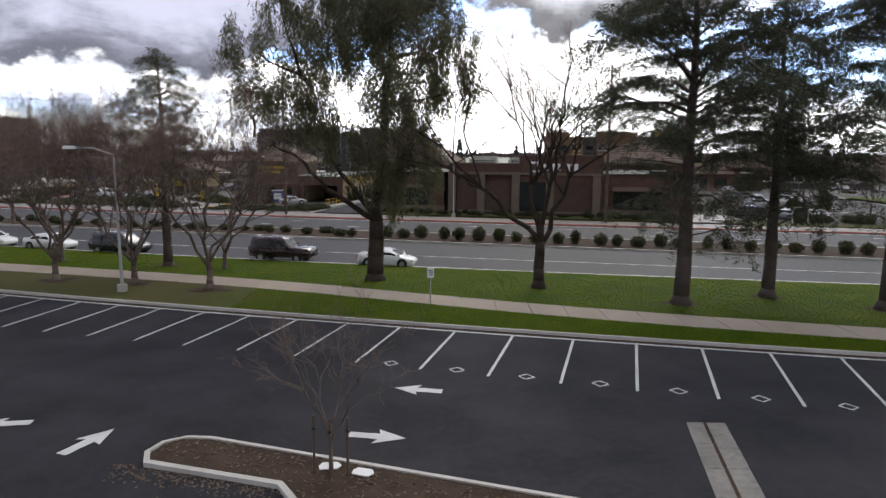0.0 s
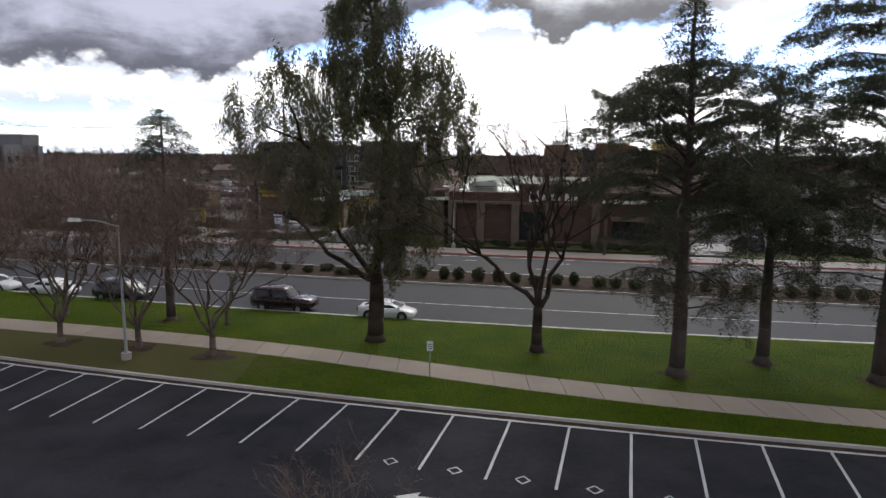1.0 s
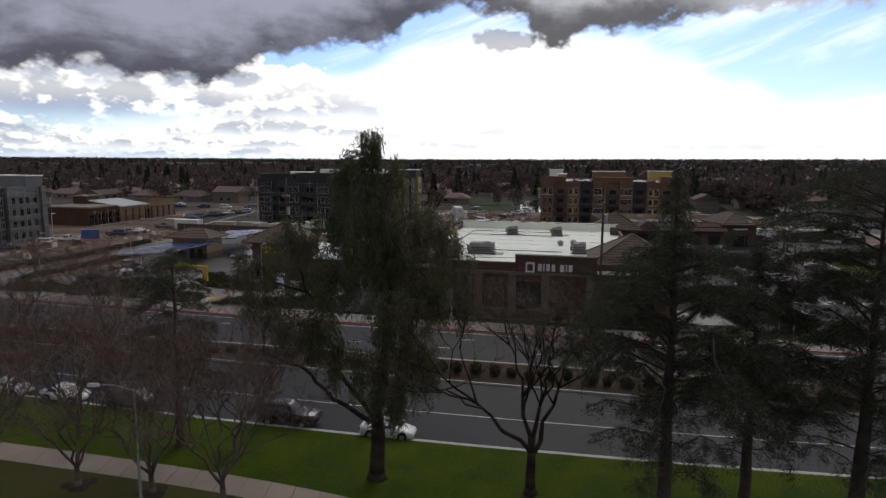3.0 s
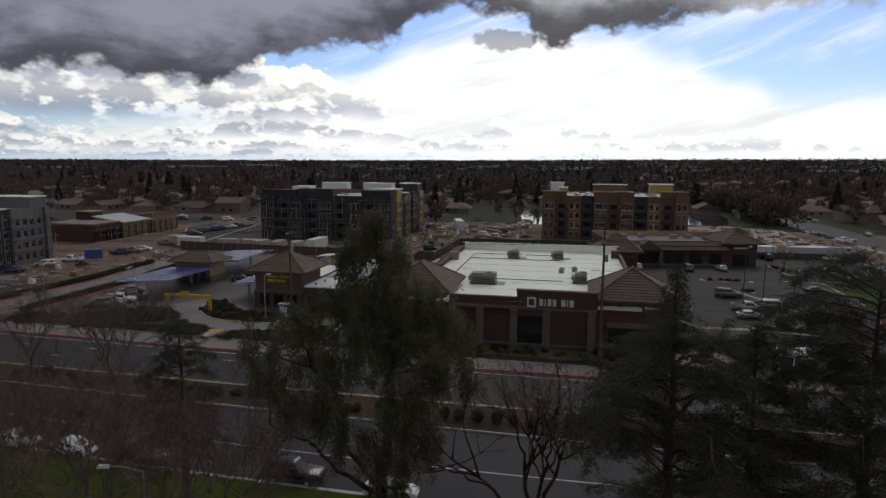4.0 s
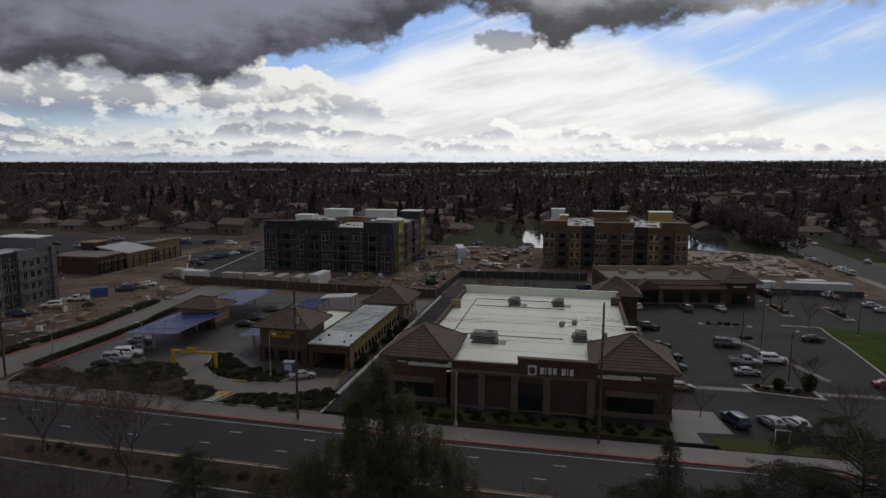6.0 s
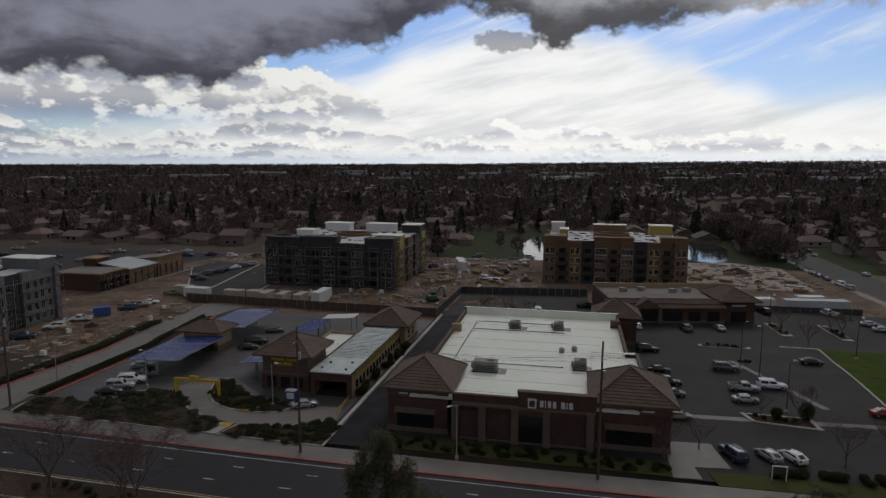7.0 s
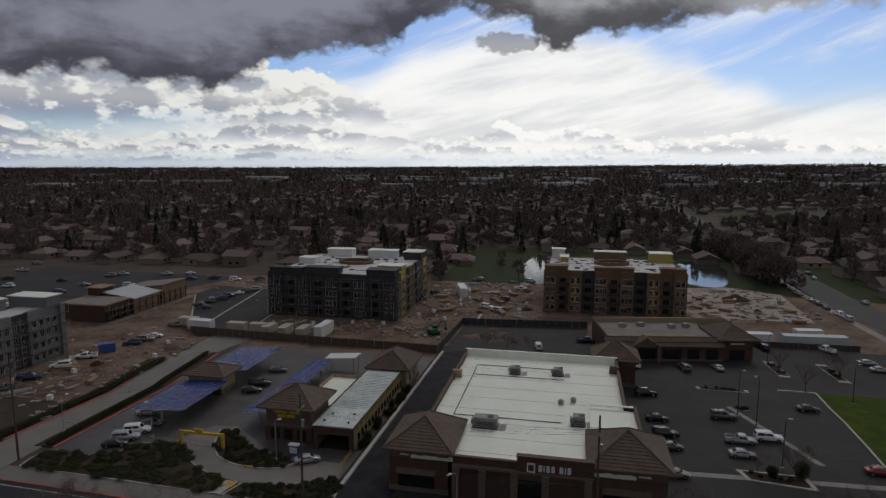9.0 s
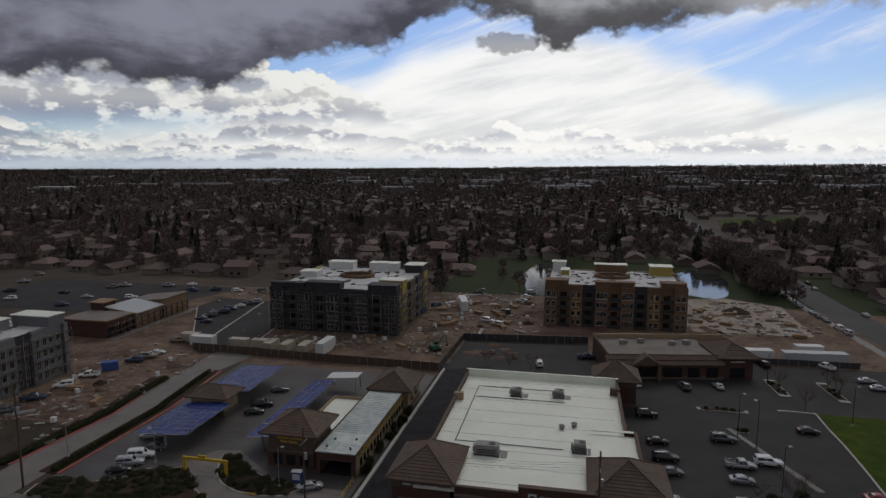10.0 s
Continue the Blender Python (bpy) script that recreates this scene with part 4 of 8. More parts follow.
def cedar(seed, height, radius, base, shape, m, label, dense=5.0, extra=(), nod=0.35, group="cedars by the street"):
    """A cedar: long limbs that rise, level out and droop at the tip, side branchlets, and sprays of needles that hang from them.
    shape: pairs of height share and reach; extra: upturned limbs as (turn, height at the stem, reach, height of the tip)."""
    rng = random.Random(seed)
    nrg = np.random.default_rng(seed)
    root = thing("cedar_tree", m, label, "tree", group)
    g = Geo()
    flare(g, radius)
    stem = limb(g, (0, 0, 0.4), (rng.gauss(0, 0.15), rng.gauss(0, 0.15), height - 0.6), radius * 1.05, 0.045, 9, rng, 0.004, 9)
    tip = limb(g, stem[-1], stem[-1] + Vector((-nod, 0.05, 0.6)), 0.04, 0.01, 4, rng, 0.05, 3)
    pts, dead = [], []

    def reach_at(k):
        for (k0, r0), (k1, r1) in zip(shape, shape[1:]):
            if k0 <= k <= k1:
                return r0 + (r1 - r0) * (k - k0) / (k1 - k0)
        return shape[-1][1]

    def hang(p, drop, wide):
        """A spray that hangs down from p."""
        n = max(1, int(drop / 0.17))
        dx, dy = rng.gauss(0, 0.12), rng.gauss(0, 0.12)
        for i in range(n + 1):
            pts.append((p.x + dx * i / n * drop + rng.gauss(0, wide), p.y + dy * i / n * drop + rng.gauss(0, wide), p.z - drop * i / n))

    def clothe(line, r, k):
        """Branchlets and sprays along a limb given by its points."""
        lens = [(b - a).length for a, b in zip(line, line[1:])]
        total = sum(lens)
        low = max(0.0, 0.62 - k) / 0.62
        d = 0.18 * total
        flip = 1
        while d < total:
            e, j = d, 0
            while j < len(lens) - 1 and e > lens[j]:
                e -= lens[j]
                j += 1
            p = line[j].lerp(line[j + 1], min(1.0, e / lens[j]))
            way = (line[j + 1] - line[j]).normalized()
            out = Vector((-way.y, way.x, 0)) * flip
            f = d / total
            l = (0.22 + 0.24 * r * math.sin(math.pi * min(1.0, 0.12 + 0.8 * f))) * rng.uniform(0.6, 1.25)
            q = p + (way * 0.75 + out).normalized() * l + Vector((0, 0, -rng.uniform(0.05, 0.22 + 0.25 * low) * l))
            if l > 0.5:
                g.tube(p, q, 0.012, 0.005, 3, False)
            steps = max(1, int(l / 0.24))
            for i in range(steps + 1):
                c = p.lerp(q, i / steps)
                if rng.random() < 0.25 + 0.75 * low and f < 0.92:
                    dead.append((c, Vector((0, 0, -1.0))))
                    if rng.random() < 1.25 * low:
                        continue
                hang(c, rng.uniform(0.05, 0.28) + low * rng.random() ** 2 * 1.3, 0.05)
            flip = -flip
            d += rng.uniform(0.20, 0.36)
        hang(line[-1], 0.3 + 0.5 * low, 0.05)

    count, a, z = 0, rng.uniform(0, 6.28), base
    while z < height - 0.15:
        k = z / height
        rr = reach_at(k)
        a += 2.4 + rng.uniform(-0.5, 0.5)
        r = rr * (rng.uniform(0.55, 1.08) if rr > 2 else rng.uniform(0.75, 1.1))
        c, s = math.cos(a), math.sin(a)
        at_stem = stem[min(8, int(9 * z / height))].lerp(stem[min(9, int(9 * z / height) + 1)], (9 * z / height) % 1)
        start = Vector((at_stem.x, at_stem.y, z))
        lift = rng.uniform(0.10, 0.30) if rr > 2.2 else rng.uniform(-0.10, 0.25)
        fall = rng.uniform(0.10, 0.28) + 0.35 * max(0.0, 0.45 - k)
        line = [start]
        for f in (0.25, 0.5, 0.75, 0.9, 1.0):
            up = lift * r * math.sin(min(f / 0.65, 1.0) * math.pi / 2) - fall * r * max(0.0, f - 0.4) ** 2 / 0.36
            wig = r * 0.03
            line.append(Vector((start.x + c * r * f + rng.gauss(0, wig), start.y + s * r * f + rng.gauss(0, wig), z + up + rng.gauss(0, wig))))
        br = 0.016 + 0.012 * r
        for i, (p, q) in enumerate(zip(line, line[1:])):
            g.tube(p, q, br * (1 - i / 5.5), br * (1 - (i + 1) / 5.5), 4, False)
        clothe(line, r, k)
        z += rng.uniform(0.5, 1.5) / (dense if rr > 2.2 else dense * 1.7) * (1.9 if k < 0.36 else 1.0)
    for turn, z, reach, z1 in extra:
        c, s = math.cos(turn), math.sin(turn)
        line = [Vector((c * reach * f ** 0.8, s * reach * f ** 0.8, z + (z1 - z) * f ** 1.8)) for f in (0, 0.2, 0.4, 0.6, 0.8, 1.0)]
        for i, (p, q) in enumerate(zip(line, line[1:])):
            g.tube(p, q, 0.09 * (1 - i / 5.5), 0.09 * (1 - (i + 1) / 5.5), 5, False)
        clothe(line, reach * 0.7, 0.9)
        clothe(line, reach * 0.5, 0.9)
    for i, p in enumerate(tip):
        hang(p, 0.25, 0.05)
    part("trunk", g, CEDAR_BARK, root, "straight grey brown trunk", True)
    per = 11
    part("crown", soup("crown", leaves(nrg, pts, per, (0.10, 0.10, 0.07), 0.20, 0.017, 0.6)), CEDAR_LEAF, root, "grey green needle sprays on drooping limbs")
    if dead:
        part("twig_spray", soup("twig_spray", twigs(rng, dead, 2, 0.9, 0.005, -0.4)), TWIG, root, "bare brown hanging twigs")
    return root


def shrub_mesh(seed, r, h, count, size):
    nrg = np.random.default_rng(seed)
    d = nrg.normal(0, 1, (count, 3))
    d /= np.linalg.norm(d, axis=1, keepdims=True)
    rad = nrg.uniform(0.15, 1.05, (count, 1)) ** 0.6
    c = d * rad * np.array([r, r, h * 0.55]) + np.array([0, 0, h * 0.5])
    c[:, 2] = np.maximum(c[:, 2], 0.03)
    n = d + nrg.normal(0, 0.6, (count, 3))
    n /= np.linalg.norm(n, axis=1, keepdims=True)
    s = np.cross(n, nrg.normal(0, 1, (count, 3)))
    s /= np.linalg.norm(s, axis=1, keepdims=True)
    t = np.cross(n, s)
    k = size * nrg.uniform(0.5, 1.3, (count, 1))
    return soup("shrub", np.stack([c - s * k, c - t * k * 0.5, c + s * k, c + t * k * 0.5], axis=1).reshape(-1, 3))


SHRUBS = [shrub_mesh(40 + i, 1.0, 1.0, 760, 0.13) for i in range(4)]
for me in SHRUBS:
    me.materials.append(SHRUB)


def shrub(x, y, z, r, h, label="clipped dark evergreen shrub", group="shrubs"):
    ob = new("shrub", SHRUBS[random.randrange(4)])
    ob.matrix_basis = pose(x, y, z - 0.04, 0, 0, random.uniform(0, 360)) @ Matrix.Diagonal((r, r, h, 1))
    return tagged(ob, label, "shrub", group)


# the row along the street
gum_tree(pose(-4.35, 40.4, 0.0))
cedar(11, 21.6, 0.42, 3.8, ((0, 3.6), (0.25, 4.6), (0.45, 7.4), (0.64, 7.4), (0.74, 5.2), (0.77, 1.9), (0.88, 1.1), (1.0, 0.2)), pose(13.4, 34.4, 0.05), "tall dark cedar with a pointed leader on the lawn", 5.4, ((0.25, 15.4, 3.4, 18.0), (2.9, 14.6, 5.2, 15.8)))
cedar(12, 17.6, 0.36, 3.8, ((0, 3.6), (0.3, 4.6), (0.6, 4.8), (0.85, 3.4), (0.93, 1.6), (1.0, 0.3)), pose(19.4, 36.8, 0.0), "dark cedar with drooping limbs on the lawn", 5.6)
cedar(13, 21.4, 0.46, 4.0, ((0, 4.2), (0.3, 5.6), (0.6, 6.2), (0.78, 6.4), (0.90, 7.2), (0.95, 5.0), (1.0, 1.4)), pose(24.3, 33.6, 0.05), "broad dark cedar with a flat spreading top", 5.4)
cedar(15, 15.6, 0.33, 4.4, ((0, 2.4), (0.4, 3.6), (0.7, 3.4), (0.9, 1.9), (1.0, 0.4)), pose(-20.0, 45.0, -0.15), "slender cedar with a nodding tip and thin lower limbs", 4.5, (), 0.7)
cedar(16, 14.0, 0.33, 3.0, ((0, 3.4), (0.5, 3.8), (0.8, 2.8), (1.0, 0.4)), pose(34.5, 35.5, 0.0), "dark cedar at the end of the row", 4.0)
bare_tree(21, 15.2, 3.6, 0.33, 2.9, ((-0.85, 0.1, 0.75), (-0.12, 0.2, 1.0), (0.16, -0.1, 1.0), (0.45, 0.35, 1.0)), "leafless tree with forked dark limbs on the lawn", pose(6.1, 38.6, 0.0), 5, BARK)
for seed, h, sp, r, f, x, y, turn in ((22, 12.4, 3.6, 0.19, 1.7, -13.7, 36.5, 0), (23, 12.0, 3.5, 0.18, 1.6, -18.9, 37.9, 70), (24, 11.8, 3.5, 0.18, 1.5, -24.3, 38.7, 140), (25, 12.4, 3.6, 0.20, 1.9, -28.6, 46.2, 20), (27, 11.8, 3.4, 0.18, 1.6, -31.5, 40.6, 250), (28, 12.0, 3.4, 0.18, 1.6, -36.5, 47.6, 310), (31, 12.4, 3.6, 0.22, 1.9, -44.0, 52.0, 60)):
    bare_tree(seed, h, sp, r, f, 5, "small leafless tree with fine brown twigs", pose(x, y, 0.05 if y < 44 else -0.15, 0, 0, turn), 6)
bare_tree(26, 8.6, 2.8, 0.15, 1.3, 4, "small leafless tree by the kerb", pose(-15.5, 44.0, -0.1, 0, 0, 200), 5)
bare_tree(29, 15.0, 3.2, 0.20, 3.0, 5, "tall thin leafless tree with pale twigs", pose(-37.0, 66.5, -0.25, 0, 0, 10), 5)
bare_tree(30, 12.5, 3.4, 0.20, 2.5, 5, "tall thin leafless tree with pale twigs", pose(-52.0, 74.5, -0.25, 0, 0, 110), 5)


# ---- buildings across the street ----
PANE_W, PANE_H = 1.1, 1.5
window_frame_mesh = Geo().box(-PANE_W / 2 - 0.1, PANE_W / 2 + 0.1, -0.10, 0.0, -0.1, 0.0).box(-PANE_W / 2 - 0.1, PANE_W / 2 + 0.1, -0.10, 0.0, PANE_H, PANE_H + 0.1).box(-PANE_W / 2 - 0.1, -PANE_W / 2, -0.10, 0.0, 0, PANE_H).box(
    PANE_W / 2, PANE_W / 2 + 0.1, -0.10, 0.0, 0, PANE_H).box(-0.04, 0.04, -0.085, 0.0, 0, PANE_H).mesh("window")
window_frame_mesh.materials.append(FRAME)
window_pane_mesh = Geo().box(-PANE_W / 2, PANE_W / 2, -0.035, 0.0, 0, PANE_H).mesh("pane")
window_pane_mesh.materials.append(GLASS)


def window(parent, x, y, z, turn=0.0, sx=1.0, sz=1.0):
    """A framed window standing proud of a wall; its outside faces -y before the turn."""
    f = new("window", window_frame_mesh)
    f.parent = parent
    f.matrix_basis = pose(x, y, z, 0, 0, turn) @ Matrix.Diagonal((sx, 1, sz, 1))
    p = new("pane", window_pane_mesh)
    p.parent = f
    return f


def drugstore():
    root = thing("drugstore", at(-6.5, 118), "single storey brown brick store with white roof and hipped corner towers", "store")
    X, Y = -6.5, 118.0

    def box(u0, u1, v0, v1, z0, z1, g=None):
        return (g or Geo()).box(u0 - X, u1 - X, v0 - Y, v1 - Y, z0, z1)

    L, R, F, B = -24.6, 11.2, 90.4, 145.4
    part("wall_front", box(-17.2, -7.0, F, F + 0.4, 0, 7.1), BRICK, root)
    part("wall_sign", box(-7.0, 4.6, F - 0.5, F + 0.3, 0, 8.3), BRICK, root)
    part("wall_west", box(L, L + 0.4, F + 14, B, 0, 7.2), BRICK, root)
    part("wall_back", box(L, R, B - 0.4, B, 0, 7.9), BRICK, root)
    part("wall_east", box(R - 0.4, R, 117, B - 0.4, 0, 7.2), BRICK, root)
    part("wall_east_bay", box(12.6, 13.0, 103.5, 117, 0, 7.2), BRICK, root)
    part("wall_bay_back", box(R, 13.0, 116.6, 117.0, 0, 7.2), BRICK, root)
    part("roof_deck", box(L + 0.4, R - 0.4, F + 0.4, B - 0.4, 5.9, 6.35), WHITE_ROOF, root, "white membrane roof")
    part("roof_deck_bay", box(4.4, 12.6, 103.5, 116.2, 6.3, 6.6), WHITE_ROOF, root)
    for n, b in (("coping_west", (L - 0.08, L + 0.5, F + 14, B, 7.2, 7.35)), ("coping_back", (L - 0.08, R + 0.08, B - 0.5, B + 0.08, 7.9, 8.05)), ("coping_east", (R - 0.5, R + 0.08, 117, B - 0.5, 7.2, 7.35)),
                 ("coping_front", (-17.2, -7.0, F - 0.1, F + 0.5, 7.1, 7.25)), ("coping_sign", (-7.1, 4.7, F - 0.6, F + 0.4, 8.3, 8.5)), ("coping_bay", (12.5, 13.1, 103.5, 117.1, 7.2, 7.35)), ("coping_bay_back", (4.4, 12.5, 116.3, 117.1, 7.2, 7.35))):
        part(n, box(*b), BROWN if "back" not in n else WHITE_ROOF, root)
    part("parapet_lining", box(L + 0.4, R - 0.4, B - 0.5, B - 0.41, 6.35, 7.85), WHITE_ROOF, root)
    part("parapet_step", box(L - 0.1, L + 1.9, 128.5, 129.6, 6.3, 8.0), TAN, root)
    part("parapet_step", box(R - 2.0, R + 0.1, 138.0, 139.0, 6.3, 8.0), BROWN, root)
    # front piers, recessed panels and the entrance band
    for u in (-16.6, -12.4, -7.4, -2.6, 3.8):
        part("pier", box(u - 0.55, u + 0.55, F - 0.95, F, 0, 5.6), STONE, root)
    for a, b in ((-15.9, -13.0), (-11.8, -8.0), (-6.8, -3.2), (-2.0, 3.2)):
        if a == -6.8:
            part("window_panel", box(a, b, F - 0.62, F - 0.5, 0.5, 4.6), GLASS, root, "dark shop window")
        else:
            part("recess_panel", box(a, b, F - 0.56, F - 0.5, 0.5, 4.6), DARK_BRICK, root, "recessed dark brick panel")
        part("panel_sill", box(a - 0.1, b + 0.1, F - 0.75, F - 0.5, 0.2, 0.5), STONE, root)
    part("band", box(-17.2, 4.6, F - 0.72, F - 0.02, 5.6, 5.95), STONE, root)
    for u in range(4):
        part("pilaster", box(L - 0.25, L, 108 + u * 10, 109 + u * 10, 0, 6.9), STONE, root)
        part("pilaster", box(R, R + 0.3, 120 + u * 7, 121 + u * 7, 0, 6.9), STONE, root)
    # plain sign shapes: a shield and seven bars
    part("sign_shield", box(-5.5, -4.2, F - 0.62, F - 0.5, 6.0, 7.5), SIGN_WHITE, root, "pale shield sign")
    part("sign_shield_core", box(-5.25, -4.45, F - 0.66, F - 0.62, 6.25, 7.2), BRICK, root)
    for u, wd in ((-3.7, 0.55), (-2.95, 0.18), (-2.5, 0.5), (-1.75, 0.5), (-0.55, 0.6), (0.25, 0.18), (0.65, 0.55)):
        part("sign_bar", box(u, u + wd, F - 0.62, F - 0.5, 6.25, 7.25), SIGN_WHITE, root, "white raised sign bar")

    def tower(name, u0, u1, v0, v1, eave, top, over, doors):
        part(name + "_body", box(u0 + over, u1 - over, v0 + over, v1 - over, 0, eave), BRICK, root)
        part(name + "_frieze", box(u0 + over - 0.1, u1 - over + 0.1, v0 + over - 0.1, v1 - over + 0.1, eave - 1.6, eave - 0.25), BROWN, root)
        part(name + "_base", box(u0 + over - 0.12, u1 - over + 0.12, v0 + over - 0.12, v1 - over + 0.12, 0, 0.9), STONE, root)
        tiled_roof(name + "_roof", (u0 - X, u1 - X, v0 - Y, v1 - Y, eave, top, 0.05 + max(0, abs((u1 - u0) - (v1 - v0)) / 2)), root, "brown tiled hip roof")
        for a, b in doors:
            part("shop_window", box(a, b, v0 + over - 0.14, v0 + over - 0.02, 0.9, 3.6), GLASS, root)
            part("awning", Geo().add([(a - 0.3 - X, v0 + over - Y - 0.1, 4.1), (b + 0.3 - X, v0 + over - Y - 0.1, 4.1), (b + 0.3 - X, v0 + over - 1.1 - Y, 3.6), (a - 0.3 - X, v0 + over - 1.1 - Y, 3.6), (a - 0.3 - X, v0 + over - Y - 0.1, 4.0), (b + 0.3 - X, v0 + over - Y - 0.1, 4.0), (b + 0.3 - X, v0 + over - 1.1 - Y, 3.5), (a - 0.3 - X, v0 + over - 1.1 - Y, 3.5)],
                                     [(0, 3, 2, 1), (4, 5, 6, 7), (3, 7, 6, 2), (0, 4, 7, 3), (1, 2, 6, 5)]), BROWN, root)

    tower("corner_tower", 3.4, 16.4, 90.2, 104.0, 7.4, 11.2, 1.0, ((6.2, 12.8),))
    tower("west_tower", -28.8, -17.1, 90.0, 104.0, 7.4, 11.0, 1.0, ((-26.3, -20.3),))
    tower("back_tower", 5.5, 17.0, 147.0, 158.0, 6.6, 10.2, 1.2, ())
    for u, wd in ((6.0, 1.4), (8.2, 2.2), (11.2, 1.8)):
        part("small_lettering", box(u, u + wd, 91.03, 91.09, 6.25, 6.5), SIGN_WHITE, root, "faint pale lettering bar")
    for u, wd in ((-26, 1.5), (-24, 1.2), (-22.2, 2.4)):
        part("small_lettering", box(u, u + wd, 90.83, 90.89, 6.25, 6.5), SIGN_WHITE, root, "faint pale lettering bar")
    # roof pipes and seams
    for a in ((-20.6, -20.46, 108.6, 138), (-20.3, -2.8, 138.0, 138.14), (-20.6, -0.6, 108.4, 108.54), (-20.2, -0.6, 131.4, 131.54)):
        part("roof_pipe", box(*a, 6.42, 6.52), DARK_STEEL, root)
    for i in range(9):
        part("roof_seam", box(L + 0.6, R - 0.6, 94 + i * 6.0, 94.12 + i * 6.0, 6.35, 6.365), FRAME, root)
    return root


def rooftop_unit(u, v, z, a, b, h, label="grey steel air handling unit on the roof"):
    root = thing("rooftop_unit", at(u, v, z), label, "air unit", "rooftop units")
    part("curb", Geo().box(-a / 2 - 0.2, a / 2 + 0.2, -b / 2 - 0.2, b / 2 + 0.2, 0, 0.2), DARK_STEEL, root)
    part("casing", Geo().box(-a / 2, a / 2, -b / 2, b / 2, 0.2, h, 0.05), UNIT, root)
    part("hood", Geo().box(-a / 2 - 0.5, -a / 2, -b / 3, b / 3, 0.5, h * 0.75, 0.08), UNIT, root)
    part("fan", Geo().tube((a * 0.2, 0, h - 0.02), (a * 0.2, 0, h + 0.12), b * 0.28, b * 0.28, 14), DARK_STEEL, root)
    part("walk_pad", Geo().box(a / 2 + 0.3, a / 2 + 1.5, -b / 2 - 0.4, b / 2 + 0.4, 0, 0.05), UNIT, root)
    for i in range(3):
        part("louvre", Geo().box(-a * 0.4, a * 0.4, -b / 2 - 0.04, -b / 2, 0.45 + i * 0.3, 0.6 + i * 0.3), DARK_STEEL, root)
    return root


drugstore()
rooftop_unit(-13.9, 104.5, 6.35, 4.2, 2.2, 1.9)
rooftop_unit(-11.4, 134.0, 6.35, 2.2, 1.8, 1.7)
rooftop_unit(-2.0, 134.8, 6.35, 2.2, 1.8, 1.7)
rooftop_unit(2.4, 108.6, 6.35, 2.2, 2.0, 1.8)
for u, v in ((1.4, 119.4), (-1.0, 117.8)):
    vent = thing("roof_vent", at(u, v, 6.35), "small round roof exhaust fan", "roof vent", "roof vents")
    part("curb", Geo().box(-0.45, 0.45, -0.45, 0.45, 0, 0.35), UNIT, vent)
    part("cowl", Geo().tube((0, 0, 0.35), (0, 0, 0.7), 0.5, 0.62, 12).tube((0, 0, 0.7), (0, 0, 1.0), 0.62, 0.2, 12), UNIT, vent)


